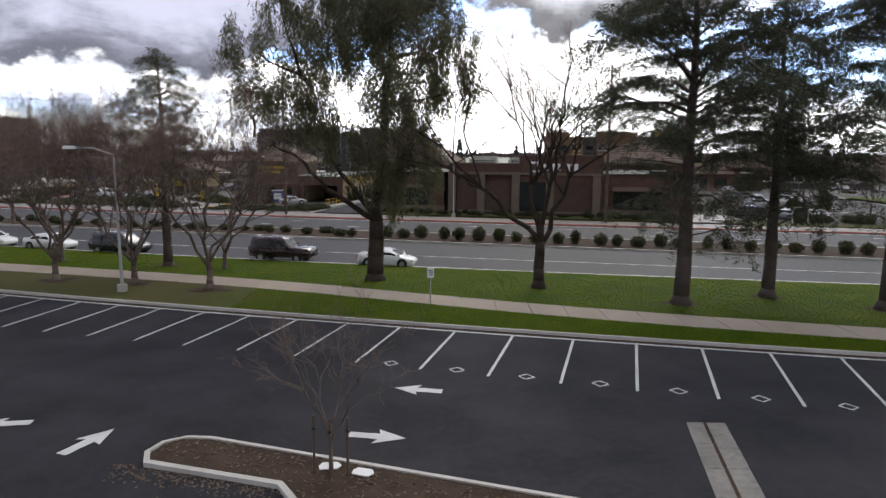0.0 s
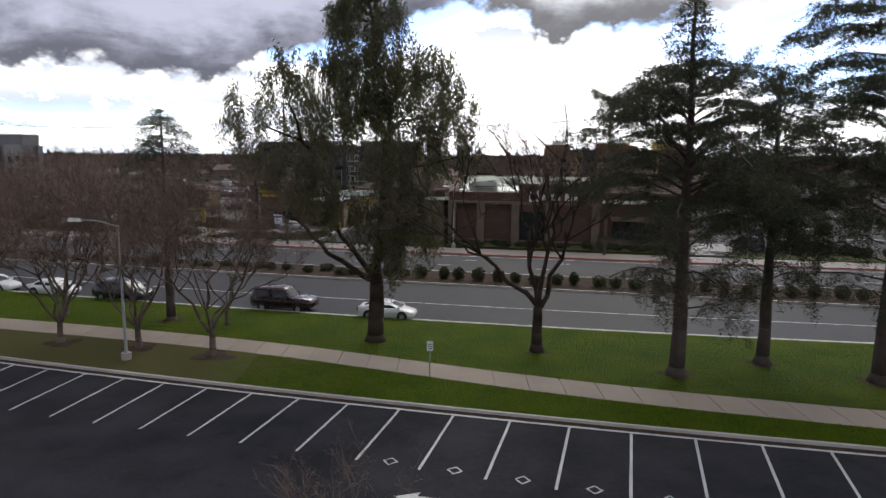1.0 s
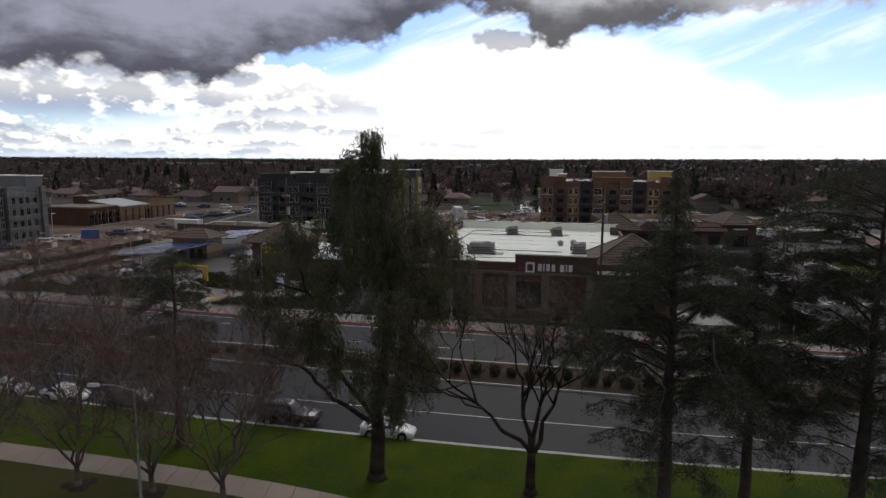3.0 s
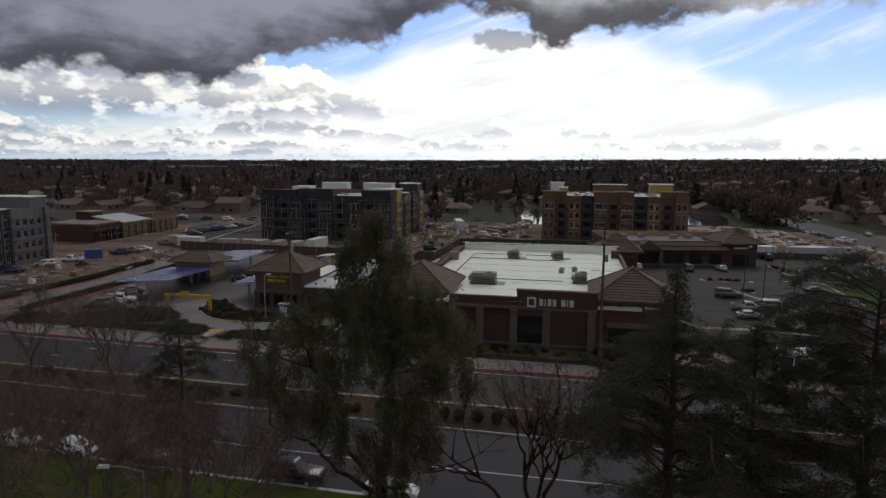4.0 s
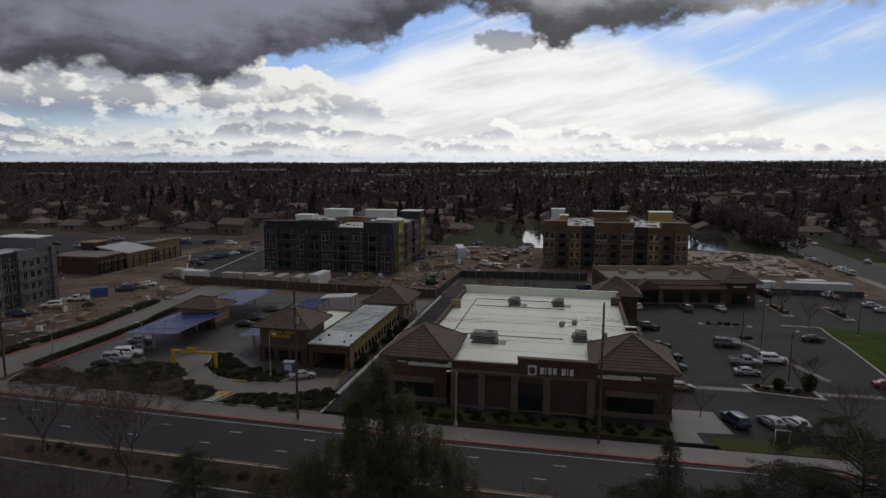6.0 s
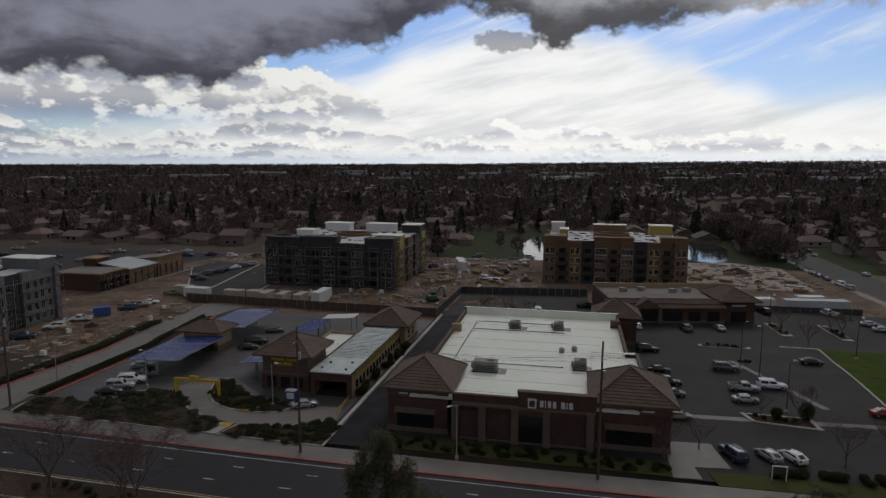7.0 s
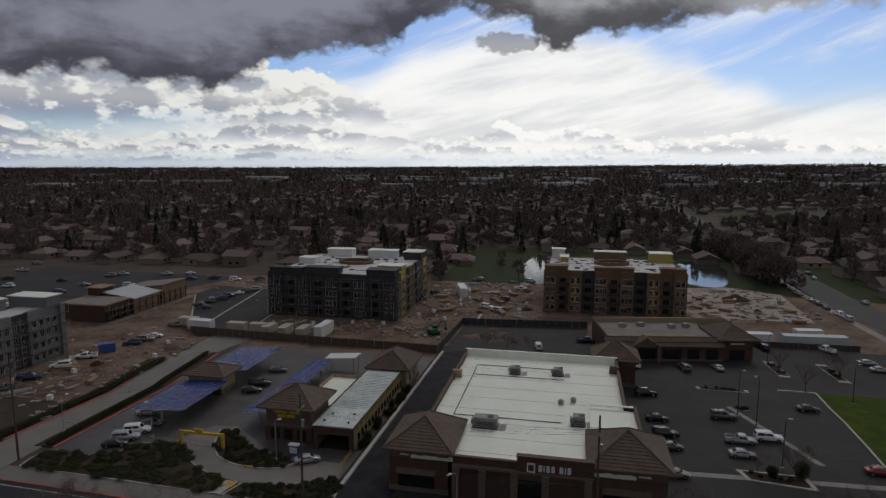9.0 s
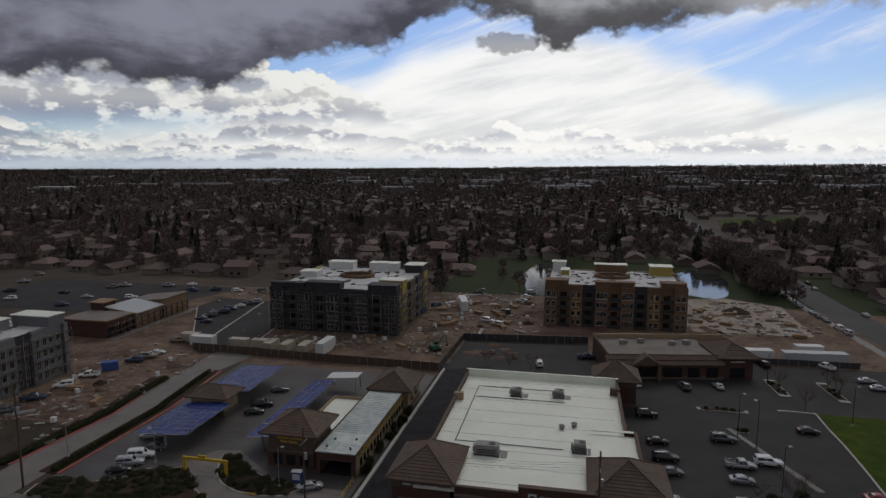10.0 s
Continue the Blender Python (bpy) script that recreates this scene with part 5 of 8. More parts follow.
def car_wash():
    root = thing("car_wash", at(-45, 120), "tan car wash with tiled tower and long pale roof", "car wash")
    X, Y = -45.0, 120.0

    def box(u0, u1, v0, v1, z0, z1, g=None):
        return (g or Geo()).box(u0 - X, u1 - X, v0 - Y, v1 - Y, z0, z1)

    part("tower_body", box(-56.4, -47.2, 103.8, 112.4, 0, 7.0), BROWN, root)
    part("tower_base", box(-56.6, -47.0, 103.6, 112.6, 0, 3.0), BRICK, root)
    part("tower_band", box(-56.6, -47.0, 103.6, 112.6, 3.0, 3.4), STONE, root)
    tiled_roof("tower_roof", (-57.8 - X, -45.9 - X, 102.4 - Y, 113.8 - Y, 7.0, 10.2, 0.1), root, "brown tiled hip roof")
    # yellow sign: plain bars in two lines
    for u, wd, z in ((-54.6, 2.6, 5.7), (-51.6, 2.2, 5.7), (-54.0, 1.5, 4.9), (-52.2, 1.8, 4.9)):
        part("sign_bar", box(u, u + wd, 103.62, 103.78, z, z + 0.5), YELLOW, root, "yellow raised sign bar")
    for u in (-54.5, -51.8, -49.1):
        part("tower_window", box(u - 0.9, u + 0.9, 103.52, 103.62, 0.6, 2.6), GLASS, root)
    # wash tunnel
    part("tunnel_wall_east", box(-38.6, -38.2, 102.6, 134.6, 0, 4.5), TAN, root)
    part("tunnel_wall_west", box(-46.0, -45.6, 102.6, 134.6, 0, 4.7), TAN, root)
    part("tunnel_lintel", box(-46.0, -38.2, 102.2, 102.6, 3.0, 4.7), BRICK, root)
    for u in (-46.0, -39.0):
        part("tunnel_pier", box(u, u + 0.8, 102.0, 102.6, 0, 3.0), BRICK, root)
    part("tunnel_floor", box(-45.6, -38.6, 102.6, 134.6, 0, 0.08), LOT_FAR, root)
    part("tunnel_back", box(-45.6, -38.6, 112.0, 112.3, 0.08, 4.2), DARK_STEEL, root)
    part("tunnel_roof", box(-46.2, -38.0, 102.1, 134.6, 4.5, 4.72), TUNNEL_ROOF, root, "pale grey metal roof")
    for i in range(22):
        part("roof_rib", box(-45.9, -38.3, 111.0 + i * 0.95, 111.08 + i * 0.95, 4.72, 4.80), TUNNEL_ROOF, root)
    for u, v in ((-44.6, 104.2), (-39.8, 104.0), (-44.2, 107.5), (-40.0, 108.0)):
        part("roof_vent", Geo().tube((u - X, v - Y, 4.72), (u - X, v - Y, 5.0), 0.22, 0.22, 10), DARK_STEEL, root)
    part("roof_edge_east", box(-38.1, -37.9, 102.1, 134.6, 4.45, 4.86), STONE, root)
    part("roof_edge_west", box(-46.3, -46.1, 102.1, 134.6, 4.45, 4.95), BROWN, root)
    for i in range(15):
        v = 104.2 + i * 2.05
        part("wall_brace", Geo().add([(-38.2 - X, v - Y, 3.0), (-37.7 - X, v - Y, 4.4), (-38.2 - X, v - Y, 4.4), (-38.2 - X, v + 0.3 - Y, 3.0), (-37.7 - X, v + 0.3 - Y, 4.4), (-38.2 - X, v + 0.3 - Y, 4.4)], [(0, 1, 2), (5, 4, 3), (0, 3, 4, 1), (1, 4, 5, 2)]), YELLOW, root)
        part("side_window", box(-38.2, -38.14, v + 0.5, v + 1.6, 1.2, 2.6), GLASS, root)
    # low annex with a light well
    part("annex_wall", box(-53.5, -46.4, 113.9, 130.5, 0, 3.6), TAN, root)
    part("annex_roof", box(-53.4, -46.5, 114.0, 130.4, 3.6, 3.68), WHITE_ROOF, root)
    for b in ((-53.6, -53.3, 113.9, 130.6), (-46.7, -46.4, 113.9, 130.6), (-53.3, -46.7, 130.3, 130.6)):
        part("annex_parapet", box(*b, 3.6, 4.3), TAN, root)
    # rear house
    part("house_body", box(-45.8, -37.0, 134.8, 146.0, 0, 5.2), TAN, root)
    part("house_base", box(-46.0, -36.8, 134.7, 146.2, 0, 1.0), STONE, root)
    tiled_roof("house_roof", (-46.9 - X, -35.9 - X, 133.8 - Y, 147.2 - Y, 5.2, 8.3, 1.8), root, "brown tiled hip roof")
    for v in (137.5, 141.5):
        part("house_window", box(-36.98, -36.9, v, v + 1.6, 1.6, 3.4), GLASS, root)
    return root


def solar_canopy(u0, u1, v0, v1, z, rows, cols, tilt=0.06):
    root = thing("solar_canopy", at((u0 + u1) / 2, (v0 + v1) / 2), "steel carport roofed with blue solar panels", "solar carport", "solar carports")
    a, b = (u1 - u0) / 2, (v1 - v0) / 2

    def zz(x):
        return z + tilt * x

    for j in range(max(2, int(b / 3.2))):
        y = -b + 1.4 + j * (2 * b - 2.8) / max(1, int(b / 3.2) - 1)
        part("post", Geo().box(-0.2, 0.2, y - 0.2, y + 0.2, 0, z - 0.35), STEEL, root)
        part("beam", Geo().add([(-a, y - 0.12, zz(-a) - 0.4), (a, y - 0.12, zz(a) - 0.4), (a, y + 0.12, zz(a) - 0.4), (-a, y + 0.12, zz(-a) - 0.4), (-a, y - 0.12, zz(-a) - 0.1), (a, y - 0.12, zz(a) - 0.1), (a, y + 0.12, zz(a) - 0.1), (-a, y + 0.12, zz(-a) - 0.1)],
                           [(3, 2, 1, 0), (4, 5, 6, 7), (0, 1, 5, 4), (1, 2, 6, 5), (2, 3, 7, 6), (3, 0, 4, 7)]), STEEL, root)
    part("deck", Geo().add([(-a, -b, zz(-a) - 0.09), (a, -b, zz(a) - 0.09), (a, b, zz(a) - 0.09), (-a, b, zz(-a) - 0.09), (-a, -b, zz(-a)), (a, -b, zz(a)), (a, b, zz(a)), (-a, b, zz(-a))],
                           [(3, 2, 1, 0), (4, 5, 6, 7), (0, 1, 5, 4), (1, 2, 6, 5), (2, 3, 7, 6), (3, 0, 4, 7)]), STEEL, root, "grey steel deck")
    pw, pl = 2 * a / cols, 2 * b / rows
    for i in range(cols):
        for j in range(rows):
            gap = 0.10 if j % 3 else 0.22
            x0, x1, y0, y1 = -a + i * pw + 0.07, -a + (i + 1) * pw - 0.07, -b + j * pl + gap, -b + (j + 1) * pl - 0.05
            part("solar_panel", Geo().add([(x0, y0, zz(x0) + 0.05), (x1, y0, zz(x1) + 0.05), (x1, y1, zz(x1) + 0.05), (x0, y1, zz(x0) + 0.05), (x0, y0, zz(x0)), (x1, y0, zz(x1)), (x1, y1, zz(x1)), (x0, y1, zz(x0))],
                                          [(0, 1, 2, 3), (0, 4, 5, 1), (1, 5, 6, 2), (2, 6, 7, 3), (3, 7, 4, 0)]), SOLAR, root)
    return root


car_wash()
solar_canopy(-86.8, -75.0, 104.6, 122.0, 3.6, 9, 6)
solar_canopy(-87.2, -75.2, 129.5, 148.6, 3.6, 9, 6)
solar_canopy(-63.4, -57.9, 107.6, 141.6, 3.6, 16, 3)
kiosk = thing("vacuum_house", at(-82, 126), "small tan building with tiled hip roof between the carports", "building")
part("body", Geo().box(-4.2, 4.2, -3.0, 3.0, 0, 4.4), TAN, kiosk)
part("base", Geo().box(-4.35, 4.35, -3.15, 3.15, 0, 1.2), STONE, kiosk)
tiled_roof("roof", (-5.6, 5.6, -4.2, 4.2, 4.6, 6.5, 1.6), kiosk, "brown tiled hip roof")
for x in (-2.2, 0.6, 2.6):
    part("door", Geo().box(x - 0.6, x + 0.6, -3.22, -3.0, 0, 2.2), DARK_STEEL, kiosk)
canopy = thing("canopy", at(-57, 146), "low white canopy on thin steel posts", "canopy")
part("roof", Geo().add([(-4.2, -2.2, 3.2), (4.2, -2.2, 3.9), (4.2, 2.2, 3.9), (-4.2, 2.2, 3.2), (-4.2, -2.2, 3.4), (4.2, -2.2, 4.1), (4.2, 2.2, 4.1), (-4.2, 2.2, 3.4)],
                       [(3, 2, 1, 0), (4, 5, 6, 7), (0, 1, 5, 4), (1, 2, 6, 5), (2, 3, 7, 6), (3, 0, 4, 7)]), WHITE, canopy)
for x, y in ((-3.6, -1.8), (3.6, -1.8), (-3.6, 1.8), (3.6, 1.8)):
    part("post", Geo().box(x - 0.1, x + 0.1, y - 0.1, y + 0.1, 0, 3.45 + 0.083 * x), STEEL, canopy)


# ---- apartment blocks under construction ----
def apartment(name, u0, u1, v0, v1, high, bays, wall, recess, label, side_wall, roof_patches, blocks, scaffold):
    cx, cy = (u0 + u1) / 2, (v0 + v1) / 2
    root = thing(name, at(cx, cy), label, "apartment block", "apartment blocks")
    a, b = (u1 - u0) / 2, (v1 - v0) / 2
    storey = (high - 2.6) / 4
    part("core", Geo().box(-a + 1.4, a - 1.4, -b + 1.4, b - 1.4, 0, high - 0.7), recess, root)
    part("roof_deck", Geo().box(-a + 1.4, a - 1.4, -b + 1.4, b - 1.4, high - 0.7, high - 0.45), roof_patches, root, "white roofing felt with dark scraps")
    pitch = 2 * a / bays
    # front: proud bays with windows between recessed balconies
    for i in range(bays):
        x0, x1 = -a + i * pitch, -a + (i + 1) * pitch
        proud = i % 2 == 0
        tan = wall is SHEATH
        y0 = -b if proud else -b + 1.2
        bay = part("front_bay" if proud else "balcony_bay", Geo().box(x0, x1, y0, -b + 1.6, 0, high if i in (0, bays - 1, bays // 2) else high - 0.3), wall if proud or (tan and i in (1, 5, 9)) else recess, root)
        for s in range(4):
            z = 0.9 + s * storey
            if proud:
                gold = tan and i in (2, 8) and s > 0
                if gold:
                    part("yellow_board", Geo().box(x0 + pitch * 0.18, x1 - pitch * 0.18, y0 - 0.05, y0 - 0.002, z - 0.35, z + 2.1), YELLOW_BOARD, bay, "yellow sheathing board")
                elif tan:
                    part("sill_band", Geo().box(x0 + 0.1, x1 - 0.1, y0 - 0.12, y0 - 0.002, z - 0.25, z - 0.05), BEIGE if s == 3 else BROWN, bay)
                for k in ((-0.3, 0.0, 0.3) if i in (4, 6) else (-0.22, 0.22)):
                    window(bay, (x0 + x1) / 2 + k * pitch * 0.95, y0 - (0.053 if gold else 0.003), z + 0.1, 0, 1.0, 1.15 if s < 3 else 1.35)
            else:
                part("balcony_door", Geo().box((x0 + x1) / 2 - 1.1, (x0 + x1) / 2 + 1.1, y0 - 0.06, y0 - 0.003, z - 0.6, z + 1.7), GLASS, bay)
                part("balcony", Geo().box(x0 + 0.05, x1 - 0.05, -b + 0.1, y0 - 0.07, z - 0.85, z - 0.65), DARK_STEEL, bay)
                part("rail", Geo().box(x0 + 0.05, x1 - 0.05, -b + 0.06, -b + 0.10, z - 0.65, z + 0.35), DARK_STEEL, bay)
        if proud:
            part("cornice", Geo().box(x0 - 0.2, x1 + 0.2, y0 - 0.35, y0 - 0.003, high - 1.2, high - 0.8), wall, bay)
    # the two flanks and the back
    n = max(4, int(2 * b / 5.2))
    for sgn in (-1, 1):
        for i in range(n):
            y0, y1 = -b + 1.6 + i * (2 * b - 3.2) / n, -b + 1.6 + (i + 1) * (2 * b - 3.2) / n
            out = a if i % 2 else a - 0.8
            x0, x1 = (a - 1.4, out) if sgn > 0 else (-out, -a + 1.4)
            bay = part("flank_bay", Geo().box(x0, x1, y0, y1, 0, high - (0.1 if i % 2 else 0.4)), side_wall[i % len(side_wall)], root)
            for s in range(4):
                for k in (-0.22, 0.22):
                    window(bay, (out + 0.003) * sgn, (y0 + y1) / 2 + k * (y1 - y0), 1.0 + s * storey, 90 * sgn, 1.0, 1.1)
    part("back_wall", Geo().box(-a, a, b - 1.4, b, 0, high - 0.2), wall, root)
    for x0, x1, y0, y1, h, mat, lab in blocks:
        k = part("roof_block", Geo().box(x0 * a, x1 * a, y0 * b, y1 * b, high - 0.45, high + h), mat, root, lab)
        part("block_roof", Geo().box(x0 * a - 0.3, x1 * a + 0.3, y0 * b - 0.3, y1 * b + 0.3, high + h, high + h + 0.25), mat if "parapet" in lab else WHITE_ROOF, k)
    well = Geo()
    rim = [((6.6 - k) * math.cos(2 * math.pi * i / 28), (4.8 - k) * math.sin(2 * math.pi * i / 28) + b * 0.12) for k in (0, 0.9) for i in range(28)]
    well.add([(x, y, z) for z in (high - 0.45, high + 0.75) for x, y in rim],
             [f for i in range(28) for f in ((i, (i + 1) % 28, 56 + (i + 1) % 28, 56 + i), (28 + (i + 1) % 28, 28 + i, 84 + i, 84 + (i + 1) % 28), (56 + i, 56 + (i + 1) % 28, 84 + (i + 1) % 28, 84 + i))])
    part("light_well", well, SHEATH, root, "oval brown curb round a light well shown by a dark disc")
    # flat dark disc on the roof deck stands in for the well's shaded depth
    part("light_well_dark_disc", Geo().slab([(5.7 * math.cos(2 * math.pi * i / 28), 3.9 * math.sin(2 * math.pi * i / 28) + b * 0.12) for i in range(28)], high - 0.46, high - 0.40), MULCH, root)
    rng = random.Random(7)
    for i in range(70):
        x, y = rng.uniform(-0.85, 0.85) * a, rng.uniform(-0.7, 0.8) * b
        part("roofing_scrap", ribbon(Geo(), x, y, rng.uniform(0, 3), rng.uniform(0.8, 3.0), rng.uniform(0.3, 1.3), high - 0.44, rng.uniform(0.05, 0.5)), rng.choice((DARK_STEEL, SHEATH, WHITE, WRAP)), root)
    # pipe scaffold
    for side in scaffold:
        length = 2 * a if side == "front" else 2 * b
        m = int(length / 2.6)
        for i in range(m + 1):
            t = -length / 2 + i * length / m
            p = (t, -b - 1.3) if side == "front" else (a + 1.2, t)
            part("scaffold_post", Geo().tube((p[0], p[1], 0), (p[0], p[1], high - 0.6), 0.035, 0.035, 5), STEEL, root)
        for s in range(1, 5):
            z = s * storey
            if side == "front":
                part("scaffold_deck", Geo().box(-a, a, -b - 1.35, -b - 0.55, z, z + 0.08), POLE_WOOD, root)
                part("scaffold_rail", Geo().tube((-a, -b - 1.3, z + 1.0), (a, -b - 1.3, z + 1.0), 0.03, 0.03, 4), STEEL, root)
            else:
                part("scaffold_deck", Geo().box(a + 0.5, a + 1.3, -b, b, z, z + 0.08), POLE_WOOD, root)
                part("scaffold_rail", Geo().tube((a + 1.2, -b, z + 1.0), (a + 1.2, b, z + 1.0), 0.03, 0.03, 4), STEEL, root)
    return root


FELT = material("white roofing felt", (0.66, 0.66, 0.65), (0.50, 0.49, 0.47), 0.8, 0.12, 1.6, 0.6)
apartment("apartment_block", -9.6, 39.2, 222.0, 256.0, 15.6, 11, SHEATH, WRAP, "tan sheathed apartment block under construction with yellow boards", [SHEATH, BROWN], FELT,
          ((-0.93, -0.72, 0.72, 0.98, 3.2, WHITE, "pale roof house"), (-0.25, 0.25, 0.74, 0.98, 2.6, SHEATH, "tan roof house"), (0.60, 0.93, 0.50, 0.86, 3.0, YELLOW_BOARD, "yellow sheathed roof house"),
           (-0.98, -0.66, -0.98, -0.70, 1.0, SHEATH, "raised parapet"), (-0.28, 0.27, -0.98, -0.82, 0.9, SHEATH, "raised parapet"), (0.64, 0.98, -0.98, -0.72, 1.2, SHEATH, "raised parapet"), (-0.78, -0.66, 0.15, 0.5, 1.6, YELLOW_BOARD, "yellow roof box")), ())
apartment("apartment_block", -104.2, -57.6, 197.0, 243.0, 15.6, 9, WRAP, DARK_STEEL, "dark wrapped apartment block under construction behind scaffolding", [WRAP, YELLOW_BOARD, WRAP, BROWN, SHEATH, WRAP], FELT,
          ((-0.98, -0.45, -0.98, -0.88, 1.2, WRAP, "raised parapet"), (-0.42, 0.12, -0.98, -0.80, 1.6, WRAP, "raised parapet"), (0.55, 0.98, -0.98, -0.75, 1.4, WRAP, "raised parapet"), (0.6, 0.98, -0.6, -0.35, 1.6, YELLOW_BOARD, "yellow roof box"),
           (-0.75, -0.3, 0.75, 0.97, 2.4, WHITE, "pale roof house"), (0.0, 0.5, 0.75, 0.97, 2.4, WHITE, "pale roof house"), (0.68, 0.98, 0.62, 0.95, 2.6, WRAP, "dark roof house"), (-0.9, -0.62, -0.1, 0.15, 1.6, WHITE, "pale roof house")), ("front", "side"))
apartment("apartment_block", -182.0, -137.6, 104.0, 143.0, 14.6, 9, GREY_WALL, WRAP, "grey apartment block with stepped roofs and scaffolding", [GREY_WALL, WRAP, GREY_WALL], FELT,
          ((0.45, 0.98, 0.70, 0.97, 2.4, GREY_WALL, "grey roof house"), (0.1, 0.6, 0.2, 0.5, 2.6, GREY_WALL, "grey roof house"), (0.5, 0.98, -0.3, -0.05, 1.6, GREY_WALL, "grey roof house")), ("side",))


# ---- low shops ----
def low_shops():
    root = thing("shop_row", pose(61.5, 173.5, 0, 0, 0, -1.0), "low brown brick shop row with gabled entry and hipped end tower", "shops")
    part("body", Geo().box(-19, 12, -10.5, 10.5, 0, 5.4), BRICK, root)
    part("base", Geo().box(-19.1, 12, -10.62, -10.5, 0, 0.9), STONE, root)
    part("roof_deck", Geo().box(-18.6, 11.6, -8.5, 10.1, 5.4, 5.5), SHOP_ROOF, root, "dusty grey brown flat roof")
    for n, b in (("parapet_front", (-19, 12, -8.9, -8.5, 5.4, 6.4)), ("parapet_back", (-19, 20, 10.1, 10.7, 4.0, 6.9)), ("parapet_west", (-19, -18.6, -8.5, 10.1, 5.4, 6.6))):
        part(n, Geo().box(*b), TAN if n == "parapet_back" else BROWN, root)
    part("front_roof", Geo().add([(-19.6, -11.6, 4.4), (12, -11.6, 4.4), (12, -8.9, 6.2), (-19.6, -8.9, 6.2), (-19.6, -11.6, 4.2), (12, -11.6, 4.2), (12, -8.9, 4.2), (-19.6, -8.9, 4.2)], [(0, 1, 2, 3), (0, 4, 5, 1), (0, 3, 7, 4), (7, 6, 5, 4), (1, 5, 6, 2)]), TILE, root)
    part("gable", Geo().add([(-13, -12.4, 4.3), (-5, -12.4, 4.3), (-9, -12.4, 7.0), (-13, -8.8, 4.3), (-5, -8.8, 4.3), (-9, -8.8, 7.0)], [(0, 1, 2), (5, 4, 3), (0, 2, 5, 3), (1, 4, 5, 2), (0, 3, 4, 1)]), TILE, root)
    for x in (-12.4, -5.6):
        part("column", Geo().box(x - 0.4, x + 0.4, -12.2, -11.4, 0, 4.3), STONE, root)
    for x0, x1 in ((-11.8, -6.2), (-4.2, 0.8), (2.4, 5.6), (7.4, 10.6), (-17.6, -14.0)):
        part("shop_window", Geo().box(x0, x1, -10.66, -10.6, 0.6, 3.2), GLASS, root)
    part("tower_body", Geo().box(11.9, 20.2, -9.6, 3.5, 0, 5.9), BRICK, root)
    part("tower_window", Geo().box(14.0, 18.0, -9.7, -9.58, 0.2, 3.0), GLASS, root)
    part("tower_sign", Geo().box(14.2, 17.8, -9.75, -9.6, 4.5, 4.9), SIGN_WHITE, root, "pale sign bar")
    tiled_roof("tower_roof", (10.6, 21.6, -11.0, 4.8, 6.0, 8.9, 2.0), root, "brown tiled hip roof")
    return root


low_shops()
for x, y in ((50, 178), (55.5, 179), (64, 177), (68.5, 178)):
    root = thing("rooftop_unit", pose(x, y, 5.5), "small grey steel unit on the shop roof", "air unit", "rooftop units")
    part("casing", Geo().box(-0.9, 0.9, -0.7, 0.7, 0, 1.2, 0.05), UNIT, root)
    part("hood", Geo().box(0.9, 1.3, -0.5, 0.5, 0.3, 0.9), UNIT, root)


